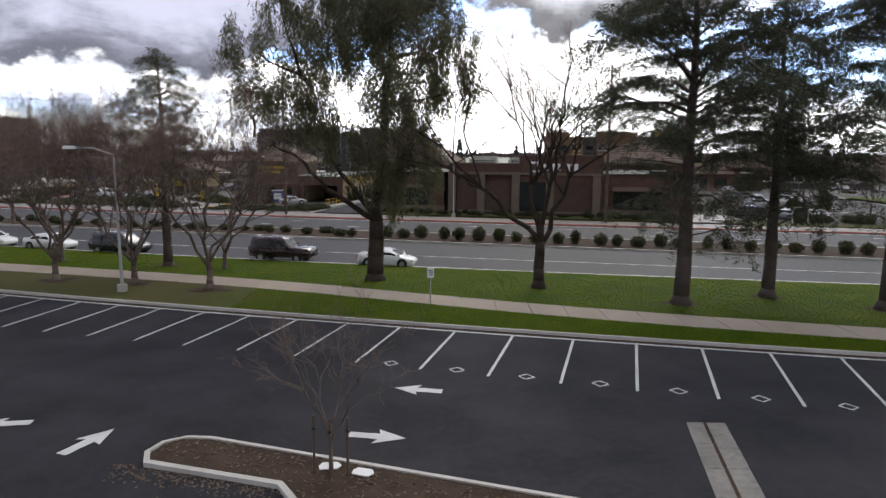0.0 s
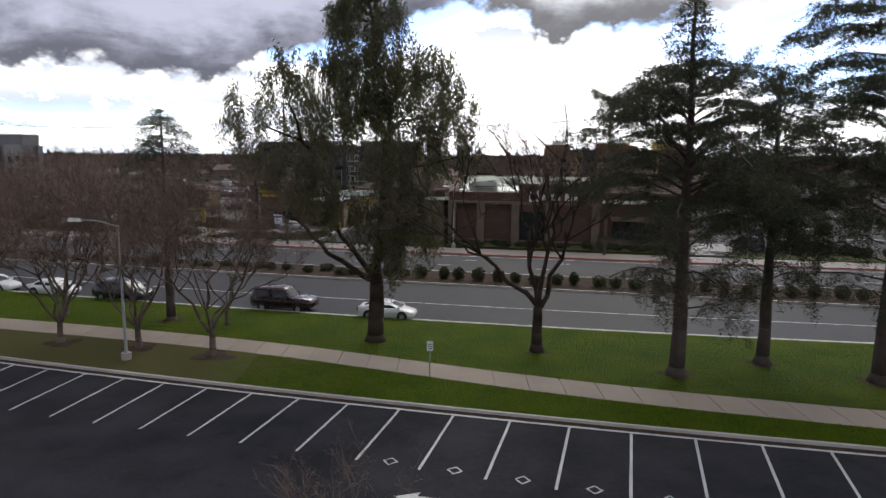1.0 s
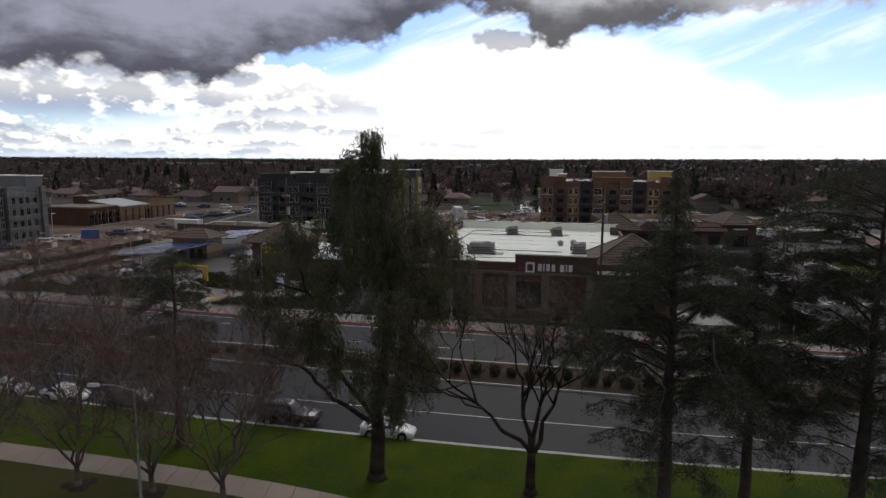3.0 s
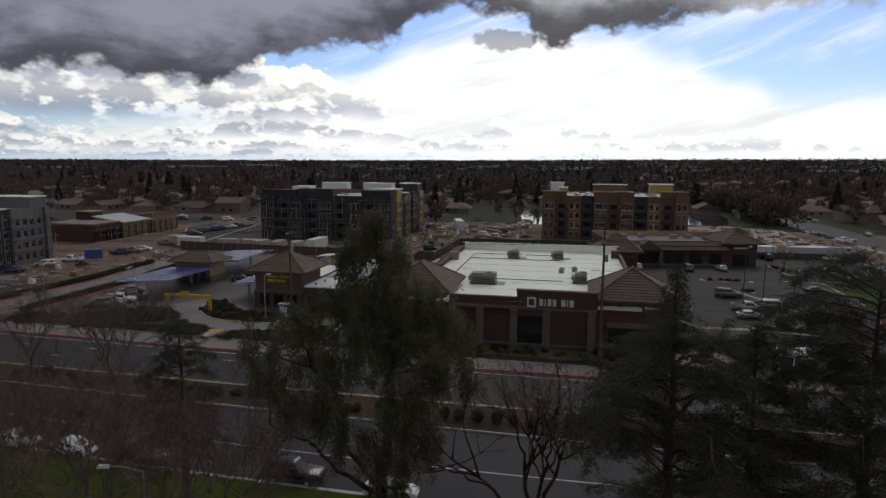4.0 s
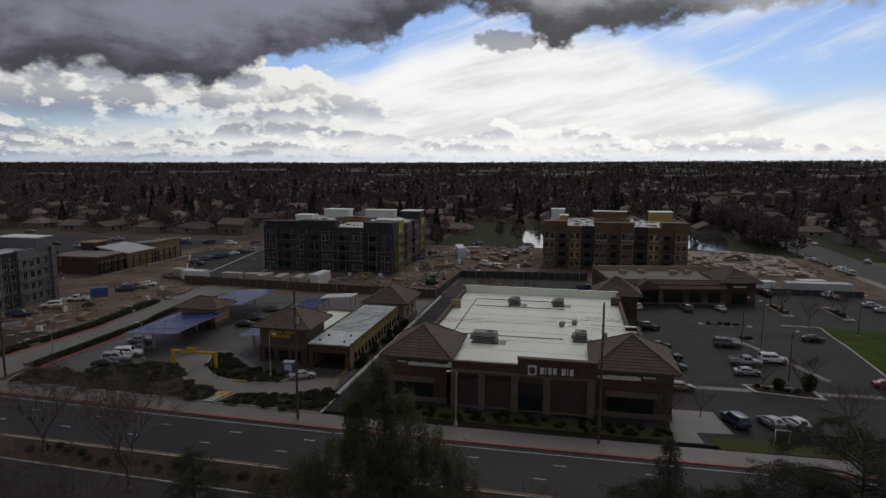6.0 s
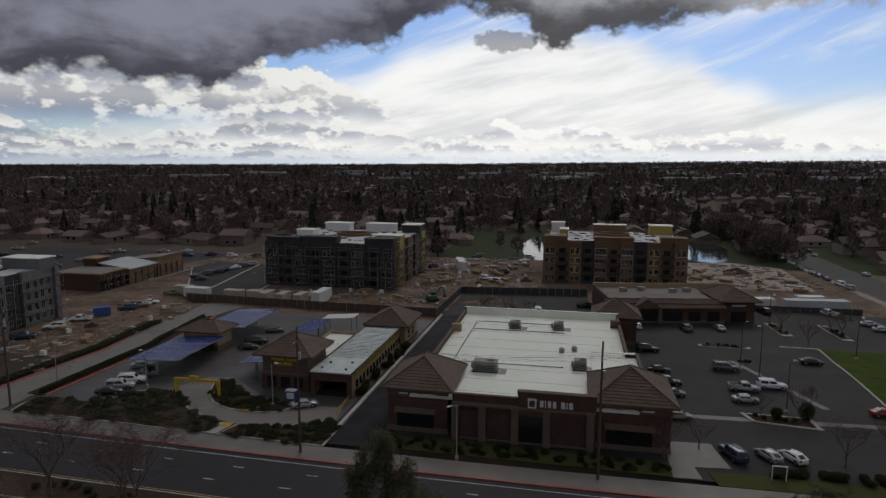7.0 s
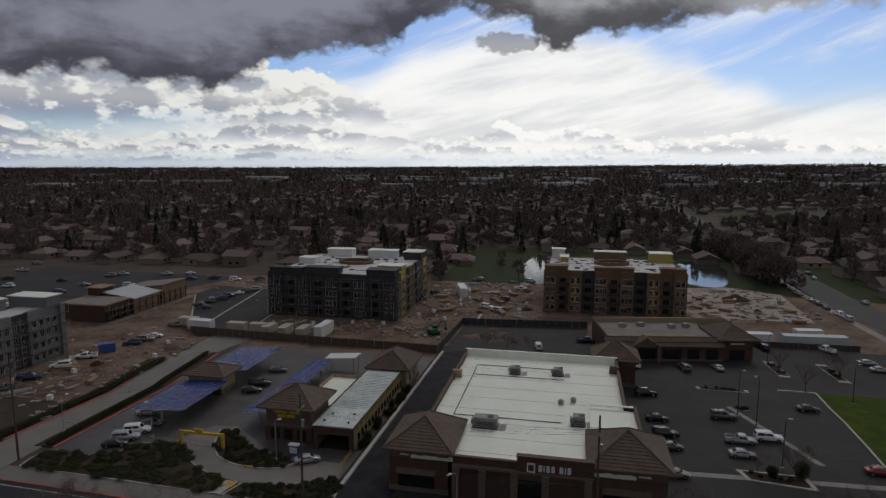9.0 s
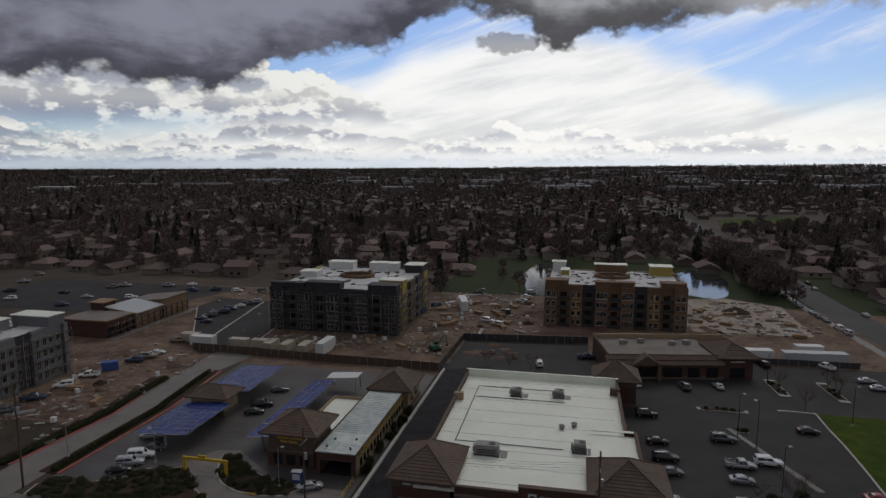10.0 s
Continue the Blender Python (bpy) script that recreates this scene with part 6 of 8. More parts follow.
def unfinished_shops():
    root = thing("unfinished_shops", at(-160.5, 196), "long unfinished single storey shops of brown brick and plywood", "shops")
    part("body", Geo().box(-8.2, 8.0, -21.5, 21.5, 0, 4.6), BRICK, root)
    part("south_block", Geo().box(-8.6, 8.6, -22, -9.5, 0, 5.6), BRICK, root)
    part("south_parapet", Geo().box(-9.0, 9.1, -22.3, -9.2, 5.6, 6.0), WOOD_WALL, root)
    part("south_roof", Geo().box(-8.6, 8.7, -21.9, -9.6, 6.0, 6.05), SHOP_ROOF, root, "dusty brown flat roof")
    part("stair_tower", Geo().box(-8.8, -3.4, -9.0, -3.0, 0, 8.6), BRICK, root)
    part("tower_cap", Geo().box(-9.4, -2.8, -9.6, -2.4, 8.6, 8.9), WOOD_WALL, root)

    def shed_roof(name, x0, x1, y0, y1, z0, z1, mat, label):
        """A thin roof that rises from x0 to x1 on walls that follow it."""
        part(name, Geo().add([(x0, y0, z0), (x1, y0, z1), (x1, y1, z1), (x0, y1, z0), (x0, y0, z0 + 0.3), (x1, y0, z1 + 0.3), (x1, y1, z1 + 0.3), (x0, y1, z0 + 0.3)],
                             [(3, 2, 1, 0), (4, 5, 6, 7), (0, 1, 5, 4), (1, 2, 6, 5), (2, 3, 7, 6), (3, 0, 4, 7)]), mat, root, label)
        k = (z1 - z0) / (x1 - x0)
        a, b = x0 + 0.8, x1 - 0.8
        part(name + "_wall", Geo().add([(a, y0 + 0.5, 0), (b, y0 + 0.5, 0), (b, y1 - 0.5, 0), (a, y1 - 0.5, 0), (a, y0 + 0.5, z0 + k * 0.8), (b, y0 + 0.5, z1 - k * 0.8), (b, y1 - 0.5, z1 - k * 0.8), (a, y1 - 0.5, z0 + k * 0.8)],
                                       [(3, 2, 1, 0), (0, 1, 5, 4), (1, 2, 6, 5), (2, 3, 7, 6), (3, 0, 4, 7)]), WOOD_WALL, root)

    shed_roof("middle_roof", -3.0, 9.8, -8.8, 6.5, 7.0, 5.2, GREY_ROOF, "pale metal roof falling to the front")
    shed_roof("north_roof", -9.2, 9.8, 7.0, 22.2, 5.0, 7.2, SHOP_ROOF, "pale roof rising to the front")
    for i in range(13):
        y = -20.5 + i * 3.4
        part("opening", Geo().box(8.05 if not (-13 < y < 13) else 8.0, 8.7, y - 1.2, y + 1.2, 0.3, 3.4), GLASS, root)
        part("pier", Geo().box(8.6, 9.2, y + 1.35, y + 1.95, 0, 4.4), BRICK, root)
    for i in range(15):
        part("scaffold_post", Geo().tube((10.7, -22 + i * 3.0, 0), (10.7, -22 + i * 3.0, 5.6), 0.04, 0.04, 5), STEEL, root)
    for s in range(1, 3):
        part("scaffold_deck", Geo().box(9.9, 10.7, -22, 20, s * 2.1, s * 2.1 + 0.08), POLE_WOOD, root)
    return root


unfinished_shops()
for name, pts in (("upper_kerb_east", [(-100.2, 172), (-99.7, 172), (-107.6, 235), (-108.1, 235)]), ("upper_kerb_west", [(-124.3, 180), (-123.8, 180), (-149.6, 222), (-150.1, 222)]), ("shop_walk", [(-150.5, 172), (-147.5, 172), (-147.5, 219), (-150.5, 219)]), ("upper_kerb_mid", [(-118, 176), (-117.4, 176), (-127.4, 236), (-128, 236)])):
    setting(name, Geo().slab(plot(*pts), 0, 0.2), PALE_CONCRETE if name == "shop_walk" else KERB, "pale concrete kerb of the upper lot", "kerb")


# ---- vehicles ----
def loft(g, rings):
    n = len(rings[0])
    pts = [p for r in rings for p in r]
    faces = [(i * n + j, i * n + (j + 1) % n, (i + 1) * n + (j + 1) % n, (i + 1) * n + j) for i in range(len(rings) - 1) for j in range(n)]
    faces += [tuple(reversed(range(n))), tuple(range((len(rings) - 1) * n, len(rings) * n))]
    return g.add(pts, faces)


def ring(x, w, z0, z1, soft=0.12):
    """A rounded upright cross-section of a car's body at x."""
    s = min(soft, (z1 - z0) * 0.4)
    return [(x, -w * 0.90, z0), (x, w * 0.90, z0), (x, w, z0 + s), (x, w, z0 + (z1 - z0) * 0.6), (x, w * 0.95, z1 - s * 0.4), (x, w * 0.82, z1), (x, -w * 0.82, z1), (x, -w * 0.95, z1 - s * 0.4), (x, -w, z0 + (z1 - z0) * 0.6), (x, -w, z0 + s)]


SHAPES = {
    # body stations (x, half width share, bottom, top), cabin (rear base, rear roof, front roof, front base), roof height
    "sedan": ([(-2.3, 0.80, 0.42, 0.86), (-2.2, 0.93, 0.28, 0.98), (-1.5, 1.0, 0.22, 1.0), (0.8, 1.0, 0.22, 0.97), (1.6, 0.99, 0.22, 0.88), (2.15, 0.90, 0.26, 0.74), (2.32, 0.72, 0.38, 0.62)], (-1.75, -0.95, 0.35, 1.15), 1.44, 0.88, 1.38),
    "hatch": ([(-2.15, 0.82, 0.42, 0.98), (-2.08, 0.94, 0.28, 1.08), (-1.4, 1.0, 0.22, 1.05), (0.8, 1.0, 0.22, 0.97), (1.6, 0.99, 0.22, 0.86), (2.15, 0.88, 0.26, 0.70), (2.3, 0.70, 0.38, 0.58)], (-2.05, -1.0, 0.30, 1.45), 1.48, 0.87, 1.35),
    "suv": ([(-2.6, 0.86, 0.46, 1.08), (-2.55, 0.97, 0.34, 1.16), (-1.6, 1.0, 0.30, 1.16), (1.0, 1.0, 0.30, 1.14), (1.7, 0.99, 0.30, 1.08), (2.45, 0.93, 0.34, 0.98), (2.62, 0.80, 0.44, 0.84)], (-2.55, -2.35, 0.45, 1.15), 1.86, 0.99, 1.58),
    "coupe": ([(-2.25, 0.80, 0.40, 0.90), (-2.15, 0.93, 0.28, 1.02), (-1.5, 1.0, 0.20, 1.0), (0.7, 1.0, 0.20, 0.94), (1.5, 0.99, 0.20, 0.84), (2.1, 0.86, 0.24, 0.68), (2.26, 0.66, 0.34, 0.56)], (-1.95, -0.75, 0.20, 1.35), 1.40, 0.88, 1.34),
    "big_suv": ([(-2.62, 0.88, 0.50, 1.14), (-2.56, 0.97, 0.40, 1.22), (-1.6, 1.0, 0.36, 1.22), (0.9, 1.0, 0.36, 1.20), (1.3, 1.0, 0.36, 1.18), (2.45, 0.95, 0.38, 1.10), (2.66, 0.84, 0.46, 0.92)], (-2.56, -2.36, 0.30, 1.05), 1.94, 1.0, 1.55),
    "van": ([(-2.5, 0.88, 0.44, 1.06), (-2.45, 0.97, 0.32, 1.12), (-1.6, 1.0, 0.26, 1.12), (1.2, 1.0, 0.26, 1.10), (1.8, 0.98, 0.26, 1.0), (2.4, 0.90, 0.30, 0.84), (2.55, 0.76, 0.42, 0.70)], (-2.46, -2.2, 0.55, 1.65), 1.80, 0.97, 1.55),
    "pickup": ([(-2.8, 0.92, 0.48, 1.02), (-2.75, 0.98, 0.38, 1.06), (-0.6, 1.0, 0.34, 1.06), (1.1, 1.0, 0.34, 1.10), (1.9, 0.99, 0.34, 1.08), (2.65, 0.94, 0.38, 0.98), (2.8, 0.82, 0.48, 0.84)], (-0.75, -0.6, 0.75, 1.35), 1.82, 0.98, 1.70),
}
PAINTS = {}
for key, c in (("white", (0.80, 0.80, 0.79)), ("silver", (0.42, 0.43, 0.44)), ("grey", (0.12, 0.125, 0.13)), ("black", (0.020, 0.020, 0.022)), ("maroon", (0.022, 0.006, 0.009)), ("blue", (0.03, 0.05, 0.10)), ("red", (0.26, 0.02, 0.025)), ("tan", (0.28, 0.24, 0.18))):
    PAINTS[key] = material(key + " car paint", c, tuple(k * 0.9 for k in c), 0.26, 0.6, 6.0, 0.3, metal=0.15 if key in ("silver", "grey") else 0.0, bump=0, coat=0.35)
MODELS = {}
tyre_mesh = Geo().tube((0, -0.11, 0), (0, 0.11, 0), 0.33, 0.33, 18).mesh("tyre", True)
tyre_mesh.materials.append(RUBBER)
rim_mesh = Geo().tube((0, -0.125, 0), (0, 0.125, 0), 0.20, 0.20, 12).mesh("rim")
rim_mesh.materials.append(RIM)


def vehicle(shape, paint, m, label, group="parked cars"):
    key = (shape, paint)
    if key in MODELS:
        ob = copy_thing(MODELS[key], m)
        return tagged(ob, label, "", group)
    stations, cabin, roof, wide, axle = SHAPES[shape]
    root = thing("pickup_truck" if shape == "pickup" else "car", m, label, "car" if shape != "pickup" else "truck", group)
    mat = PAINTS[paint]
    part("body", loft(Geo(), [ring(x, wide * k, z0, z1) for x, k, z0, z1 in stations]), mat, root, "", True)
    r0, r1, f1, f0 = cabin
    belt = [z1 for x, k, z0, z1 in stations][2] - 0.05
    wb, wt2 = wide * 0.95, wide * 0.76
    levels = ((0.0, belt - 0.04), (0.82, belt + (roof - belt) * 0.80), (0.97, roof - 0.045), (1.16, roof))
    cab = Geo()
    n_lev = len(levels)
    for f, z in levels:
        g_in = 0.0 if f < 1 else 0.10
        x0, x1, w1 = r0 + (r1 - r0) * min(f, 1) + g_in * 2, f0 + (f1 - f0) * min(f, 1) - g_in * 2, wb + (wt2 - wb) * f
        bow = 0.10 * (1 - 0.3 * f)
        cab.v += [(x0 + bow, -w1, z), (x1 - bow, -w1, z), (x1, -w1 * 0.6, z), (x1, w1 * 0.6, z), (x1 - bow, w1, z), (x0 + bow, w1, z), (x0, w1 * 0.6, z), (x0, -w1 * 0.6, z)]
    cab.f = [(i * 8 + j, i * 8 + (j + 1) % 8, i * 8 + 8 + (j + 1) % 8, i * 8 + 8 + j) for i in range(n_lev - 1) for j in range(8)] + [tuple(range(8 * n_lev - 8, 8 * n_lev))]
    part("cabin", cab, mat, root, "", True)

    def on_cab(x_share, f, sgn, off):
        """A place on the cabin's side: share of its length and of its height."""
        x0, x1, w1 = r0 + (r1 - r0) * f + 0.10, f0 + (f1 - f0) * f - 0.10, wb + (wt2 - wb) * f
        return (x0 + (x1 - x0) * x_share, sgn * (w1 + off), belt - 0.04 + (roof - belt - 0.0) * f * 0.96)

    for sgn in (-1, 1):
        for s0, s1 in ((0.06, 0.50), (0.54, 0.94)):
            part("side_window", Geo().add([on_cab(s0, 0.16, sgn, 0.012), on_cab(s1, 0.16, sgn, 0.012), on_cab(s1, 0.78, sgn, 0.012), on_cab(s0, 0.78, sgn, 0.012)], [(0, 1, 2, 3) if sgn < 0 else (3, 2, 1, 0)]), GLASS, root, "dark tinted glass")
    for name, xb, xt, off in (("windscreen", f0, f1, 0.014), ("rear_window", r0, r1, -0.014)):
        za, zb = belt + 0.06, belt + (roof - belt) * 0.78
        xa, xb2 = xb + (xt - xb) * 0.12 + off, xb + (xt - xb) * 0.80 + off
        ya, yb = wb * 0.60, wt2 * 0.66
        part(name, Geo().add([(xa, -ya, za), (xa, ya, za), (xb2, yb, zb), (xb2, -yb, zb)], [(0, 1, 2, 3) if off > 0 else (3, 2, 1, 0)]), GLASS, root)
    for sgn in (-1, 1):
        part("mirror", Geo().box(f0 - 0.35, f0 - 0.2, sgn * (wide + 0.02) - 0.09, sgn * (wide + 0.02) + 0.09, belt, belt + 0.16), mat, root)
        part("headlight", Geo().box(stations[-2][0] - 0.12, stations[-2][0] + 0.07, sgn * wide * 0.66 - 0.17, sgn * wide * 0.66 + 0.17, stations[-1][3] - 0.06, stations[-1][3] + 0.08), LAMP_GLASS, root)
        part("tail_light", Geo().box(stations[0][0] - 0.03, stations[0][0] + 0.12, sgn * wide * 0.74 - 0.12, sgn * wide * 0.74 + 0.12, stations[0][3] - 0.22, stations[0][3] + 0.02), TAIL, root)
        for x in (-axle, axle):
            wheel = part("wheel", tyre_mesh, None, root)
            wheel.matrix_basis = pose(x, sgn * (wide - 0.10), 0.33)
            part("rim", rim_mesh, None, wheel)
            part("wheel_arch", Geo().tube((x, sgn * (wide - 0.18), 0.36), (x, sgn * (wide + 0.004), 0.36), 0.41, 0.41, 16), RUBBER, root)
    if shape == "pickup":
        part("bed", Geo().box(-2.68, -0.82, -wide * 0.8, wide * 0.8, 1.055, 1.075), DARK_STEEL, root)
        for sgn in (-1, 1):
            part("bed_side", Geo().box(-2.75, -0.8, sgn * wide * 0.9 - 0.06, sgn * wide * 0.9 + 0.06, 1.04, 1.30), mat, root)
        part("tailgate", Geo().box(-2.76, -2.68, -wide * 0.85, wide * 0.85, 1.04, 1.30), mat, root)
    MODELS[key] = root
    return root


WORDS = {"white": "white", "silver": "silver", "grey": "dark grey", "black": "black", "maroon": "dark maroon", "blue": "dark blue", "red": "red", "tan": "tan"}
KINDS = {"sedan": "sedan", "hatch": "hatchback", "suv": "wagon", "coupe": "coupe", "big_suv": "large wagon", "van": "minivan", "pickup": "pickup truck"}


def park(shape, paint, x, y, z, turn, where, group="parked cars"):
    return vehicle(shape, paint, pose(x, y, z, 0, 0, turn), "%s %s %s" % (WORDS[paint], KINDS[shape], where), group)


Q = "waiting in the near lane of the street"
park("coupe", "white", -4.3, 48.05, -0.40, -9, Q, "cars on the street")
park("big_suv", "maroon", -13.0, 50.35, -0.40, -10, Q, "cars on the street")
park("van", "black", -27.85, 53.3, -0.40, -12, Q, "cars on the street")
park("sedan", "white", -35.0, 54.9, -0.40, -13, Q, "cars on the street")
park("sedan", "white", -41.4, 56.4, -0.40, -13, Q, "cars on the street")
P = "parked beside the brick store"
for shape, paint, x, y, turn in (("suv", "black", 44.9, 137.6, -8), ("sedan", "black", 42.9, 123.4, -8), ("suv", "black", 42.1, 115.8, -8), ("sedan", "grey", 41.2, 110.2, -8), ("sedan", "tan", 38.5, 99.6, -8), ("suv", "grey", 57.1, 124.6, -10), ("pickup", "silver", 55.5, 112.9, -10),
                                 ("sedan", "silver", 53.2, 107.2, -10), ("suv", "white", 61.4, 114.2, -10), ("sedan", "black", 77.2, 128.8, -10), ("suv", "blue", 41.4, 85.9, 100), ("hatch", "silver", 46.4, 85.4, 105), ("hatch", "white", 49.7, 85.0, 105), ("sedan", "red", 73.8, 101.0, -10),
                                 ("hatch", "white", 48.5, 158.0, 90), ("suv", "grey", 60.4, 156.0, 90), ("sedan", "silver", 69.2, 156.2, 90), ("suv", "maroon", 89.7, 174.4, 90), ("pickup", "white", 106.5, 172.6, 110), ("sedan", "silver", 110.6, 160.8, -12), ("sedan", "silver", 110.1, 155.2, -12), ("pickup", "blue", 40.2, 180.6, 0), ("van", "white", 25.0, 174.0, 90)):
    park(shape, paint, x, y, 0.045, turn, P)
P = "parked at the car wash"
for shape, paint, x, y, turn in (("sedan", "black", -63.3, 109.2, 12), ("suv", "silver", -62.7, 112.0, 12), ("suv", "white", -62.1, 115.2, 12), ("sedan", "grey", -60.9, 118.4, 12), ("sedan", "silver", -64.4, 124.2, 12), ("sedan", "silver", -25.6, 103.6, 20), ("sedan", "black", -46.5, 137.5, 10), ("suv", "black", -46.0, 142.0, 10), ("sedan", "grey", -44.5, 152.0, 10)):
    park(shape, paint, x, y, 0.05, turn, P)
P = "parked on the building site"
rng = random.Random(3)
for x, y, turn in ((-212, 298, 5), (-218, 318, 5), (-191, 259, 5), (-160, 263, 5), (-161, 285, 5), (-157, 289, 5), (-161, 247, 20), (-136, 289, 5), (-126, 292, 5), (-94, 175, 10), (-92, 179, 10), (-91, 183, 10), (-90, 196, 8), (-91, 221, 10), (-90, 236, 12), (-89, 241, 12), (-87, 246, 12),
                   (-83, 254, 12), (-99, 277, 0), (-88, 277, 0), (-100, 162, 10), (-102, 154, 20), (-104, 145, 20), (-105, 137, 20), (13, 224, -30), (16, 219, -40), (20, 237, -10), (35, 275, 0), (32, 267, 0), (29, 258, 0), (12, 277, 0), (4, 262, 30), (-24, 252, 20), (-12, 238, 60), (-7, 249, 50), (-93, 231, 12), (-86, 250, 12), (-95, 226, 12), (-110, 280, 0), (-120, 278, 0), (-203, 275, 5), (-176, 272, 5), (-140, 262, 20)):
    park(rng.choice(("pickup", "pickup", "sedan", "suv", "van")), rng.choice(("white", "white", "silver", "silver", "grey", "black", "blue", "tan")), x, y, 0.05, turn + rng.choice((0, 180)), P)
P = "parked along the side street"
for x, y in ((148, 280), (145.5, 269), (144, 260), (142.3, 251), (140.6, 239), (139.4, 232.5), (138.6, 226), (137, 216), (136, 209)):
    park(rng.choice(("suv", "sedan", "sedan", "van")), rng.choice(("white", "silver", "grey", "black", "silver")), x - 0.6, y, 0.075, 80, P)
for x, y in ((160.5, 235), (175, 300), (170, 286)):
    park("sedan", rng.choice(("silver", "black")), x - 2.5, y, 0.075, 80, P)


# ---- site huts, containers and fences ----
def container(x, y, a, b, h, turn, mat, label, ribs=9):
    root = thing("container", pose(x, y, 0.02, 0, 0, turn), label, "container", "site containers")
    part("body", Geo().box(-a / 2, a / 2, -b / 2, b / 2, 0.12, h), mat, root)
    part("skid", Geo().box(-a / 2 + 0.2, a / 2 - 0.2, -b / 2 + 0.2, b / 2 - 0.2, 0, 0.12), DARK_STEEL, root)
    part("roof_rim", Geo().box(-a / 2 - 0.05, a / 2 + 0.05, -b / 2 - 0.05, b / 2 + 0.05, h, h + 0.1), mat, root)
    for i in range(ribs):
        x0 = -a / 2 + (i + 0.5) * a / ribs
        part("rib", Geo().box(x0 - 0.06, x0 + 0.06, -b / 2 - 0.05, -b / 2, 0.2, h - 0.05), mat, root)
    part("door", Geo().box(a / 2, a / 2 + 0.05, -b / 2 + 0.15, b / 2 - 0.15, 0.25, h - 0.2), mat, root)
    return root


for x, y in ((-68.5, 191.5), (-61.0, 190.5), (-52.0, 187.6), (-46.2, 186.6), (-57.5, 189)):
    container(x, y, 6.0 if x < -60 else 2.6, 2.6 if x < -60 else 6.0, 2.6, -12, BEIGE, "beige steel storage container behind the fence")
container(-39.8, 186.8, 2.6, 9.0, 3.6, -14, WHITE, "white box trailer with plain blue lettering bars")
container(-81, 193.5, 8.0, 3.0, 2.9, -12, WHITE, "white site office cabin on soil")
container(-86.5, 197.0, 6.0, 3.0, 2.8, -12, BEIGE, "beige site office cabin on soil")
container(91.0, 181.0, 8.5, 3.2, 3.0, -4, WHITE, "pale site trailer by the shop row")
container(106.0, 177.6, 17.5, 3.2, 3.2, -6, GREY_ROOF, "long pale grey site trailer", 18)
container(4.0, 247.0, 2.8, 12.0, 3.8, 6, WHITE, "long white box trailer on the soil")
container(111, 189.5, 8.0, 3.0, 1.8, -4, WHITE, "stack of white wrapped board")
container(-97.5, 168.0, 4.2, 2.2, 2.4, 30, BLUE, "blue steel rubbish skip on soil")


def fence(name, pts, high, mat, label, post=2.5):
    root = thing(name, pose(0, 0, 0), label, "fence", kind="")
    for (ax, ay), (bx, by) in zip(pts, pts[1:]):
        d = Vector((bx - ax, by - ay))
        n = max(1, int(d.length / post))
        s = Vector((-d.y, d.x)).normalized() * 0.03
        for i in range(n):
            p, q = Vector((ax, ay)) + d * (i / n), Vector((ax, ay)) + d * ((i + 1) / n)
            q2 = p.lerp(q, 0.985)
            part("panel", Geo().slab([(p.x + s.x, p.y + s.y), (p.x - s.x, p.y - s.y), (q2.x - s.x, q2.y - s.y), (q2.x + s.x, q2.y + s.y)][::-1], 0.0, high), mat, root)
            part("post", Geo().tube((p.x, p.y, 0), (p.x, p.y, high + 0.12), 0.05, 0.05, 6), STEEL, root)
    return root


fence("site_fence", [(-82, 187.6), (-40.5, 177.0), (-4, 168.6)], 2.4, POLE_WOOD, "dark screened site fence")
fence("site_fence", [(-4, 168.6), (3.5, 200.5), (44, 196.5)], 2.2, DARK_STEEL, "dark screened fence round the rear lot")
fence("trailer_fence", [(84, 177.5), (116, 172.0)], 1.8, DARK_STEEL, "dark fence in front of the trailers")
setting("rear_lot", Geo().slab([(-3, 167), (36, 160), (44, 196), (4.2, 200)], 0, 0.06), LOT_FAR, "asphalt yard behind the store", "parking lot")
soil = Geo()
for i in range(18):
    for k in range(4):
        a0, a1 = 2 * math.pi * i / 18, 2 * math.pi * (i + 1) / 18
        r0, r1 = 5.5 * (1 - k / 4), 5.5 * (1 - (k + 1) / 4)
        z0, z1 = 2.3 * (k / 4) ** 0.9, 2.3 * ((k + 1) / 4) ** 0.9
        soil.add([(r0 * math.cos(a0), r0 * math.sin(a0), z0), (r0 * math.cos(a1), r0 * math.sin(a1), z0), (r1 * math.cos(a1), r1 * math.sin(a1), z1), (r1 * math.cos(a0), r1 * math.sin(a0), z1)], [(0, 1, 2, 3)])
heap = part("soil_heap", soil, MULCH)
heap.matrix_basis = pose(111.5, 240.5, 0)
tagged(heap, "heap of dark brown soil on the building site", "soil heap")
sheet("graded_soil", [(84, 212), (122, 205), (134, 250), (118, 266), (84, 262)], material("pale graded soil", (0.25, 0.195, 0.15), (0.48, 0.42, 0.36), 0.95, 0.08, 0.7, 0.6, spec=0.2), "pale graded soil with rubble", 0.05)
mounds = Geo()
rng_np = np.random.default_rng(8)
g = Geo()
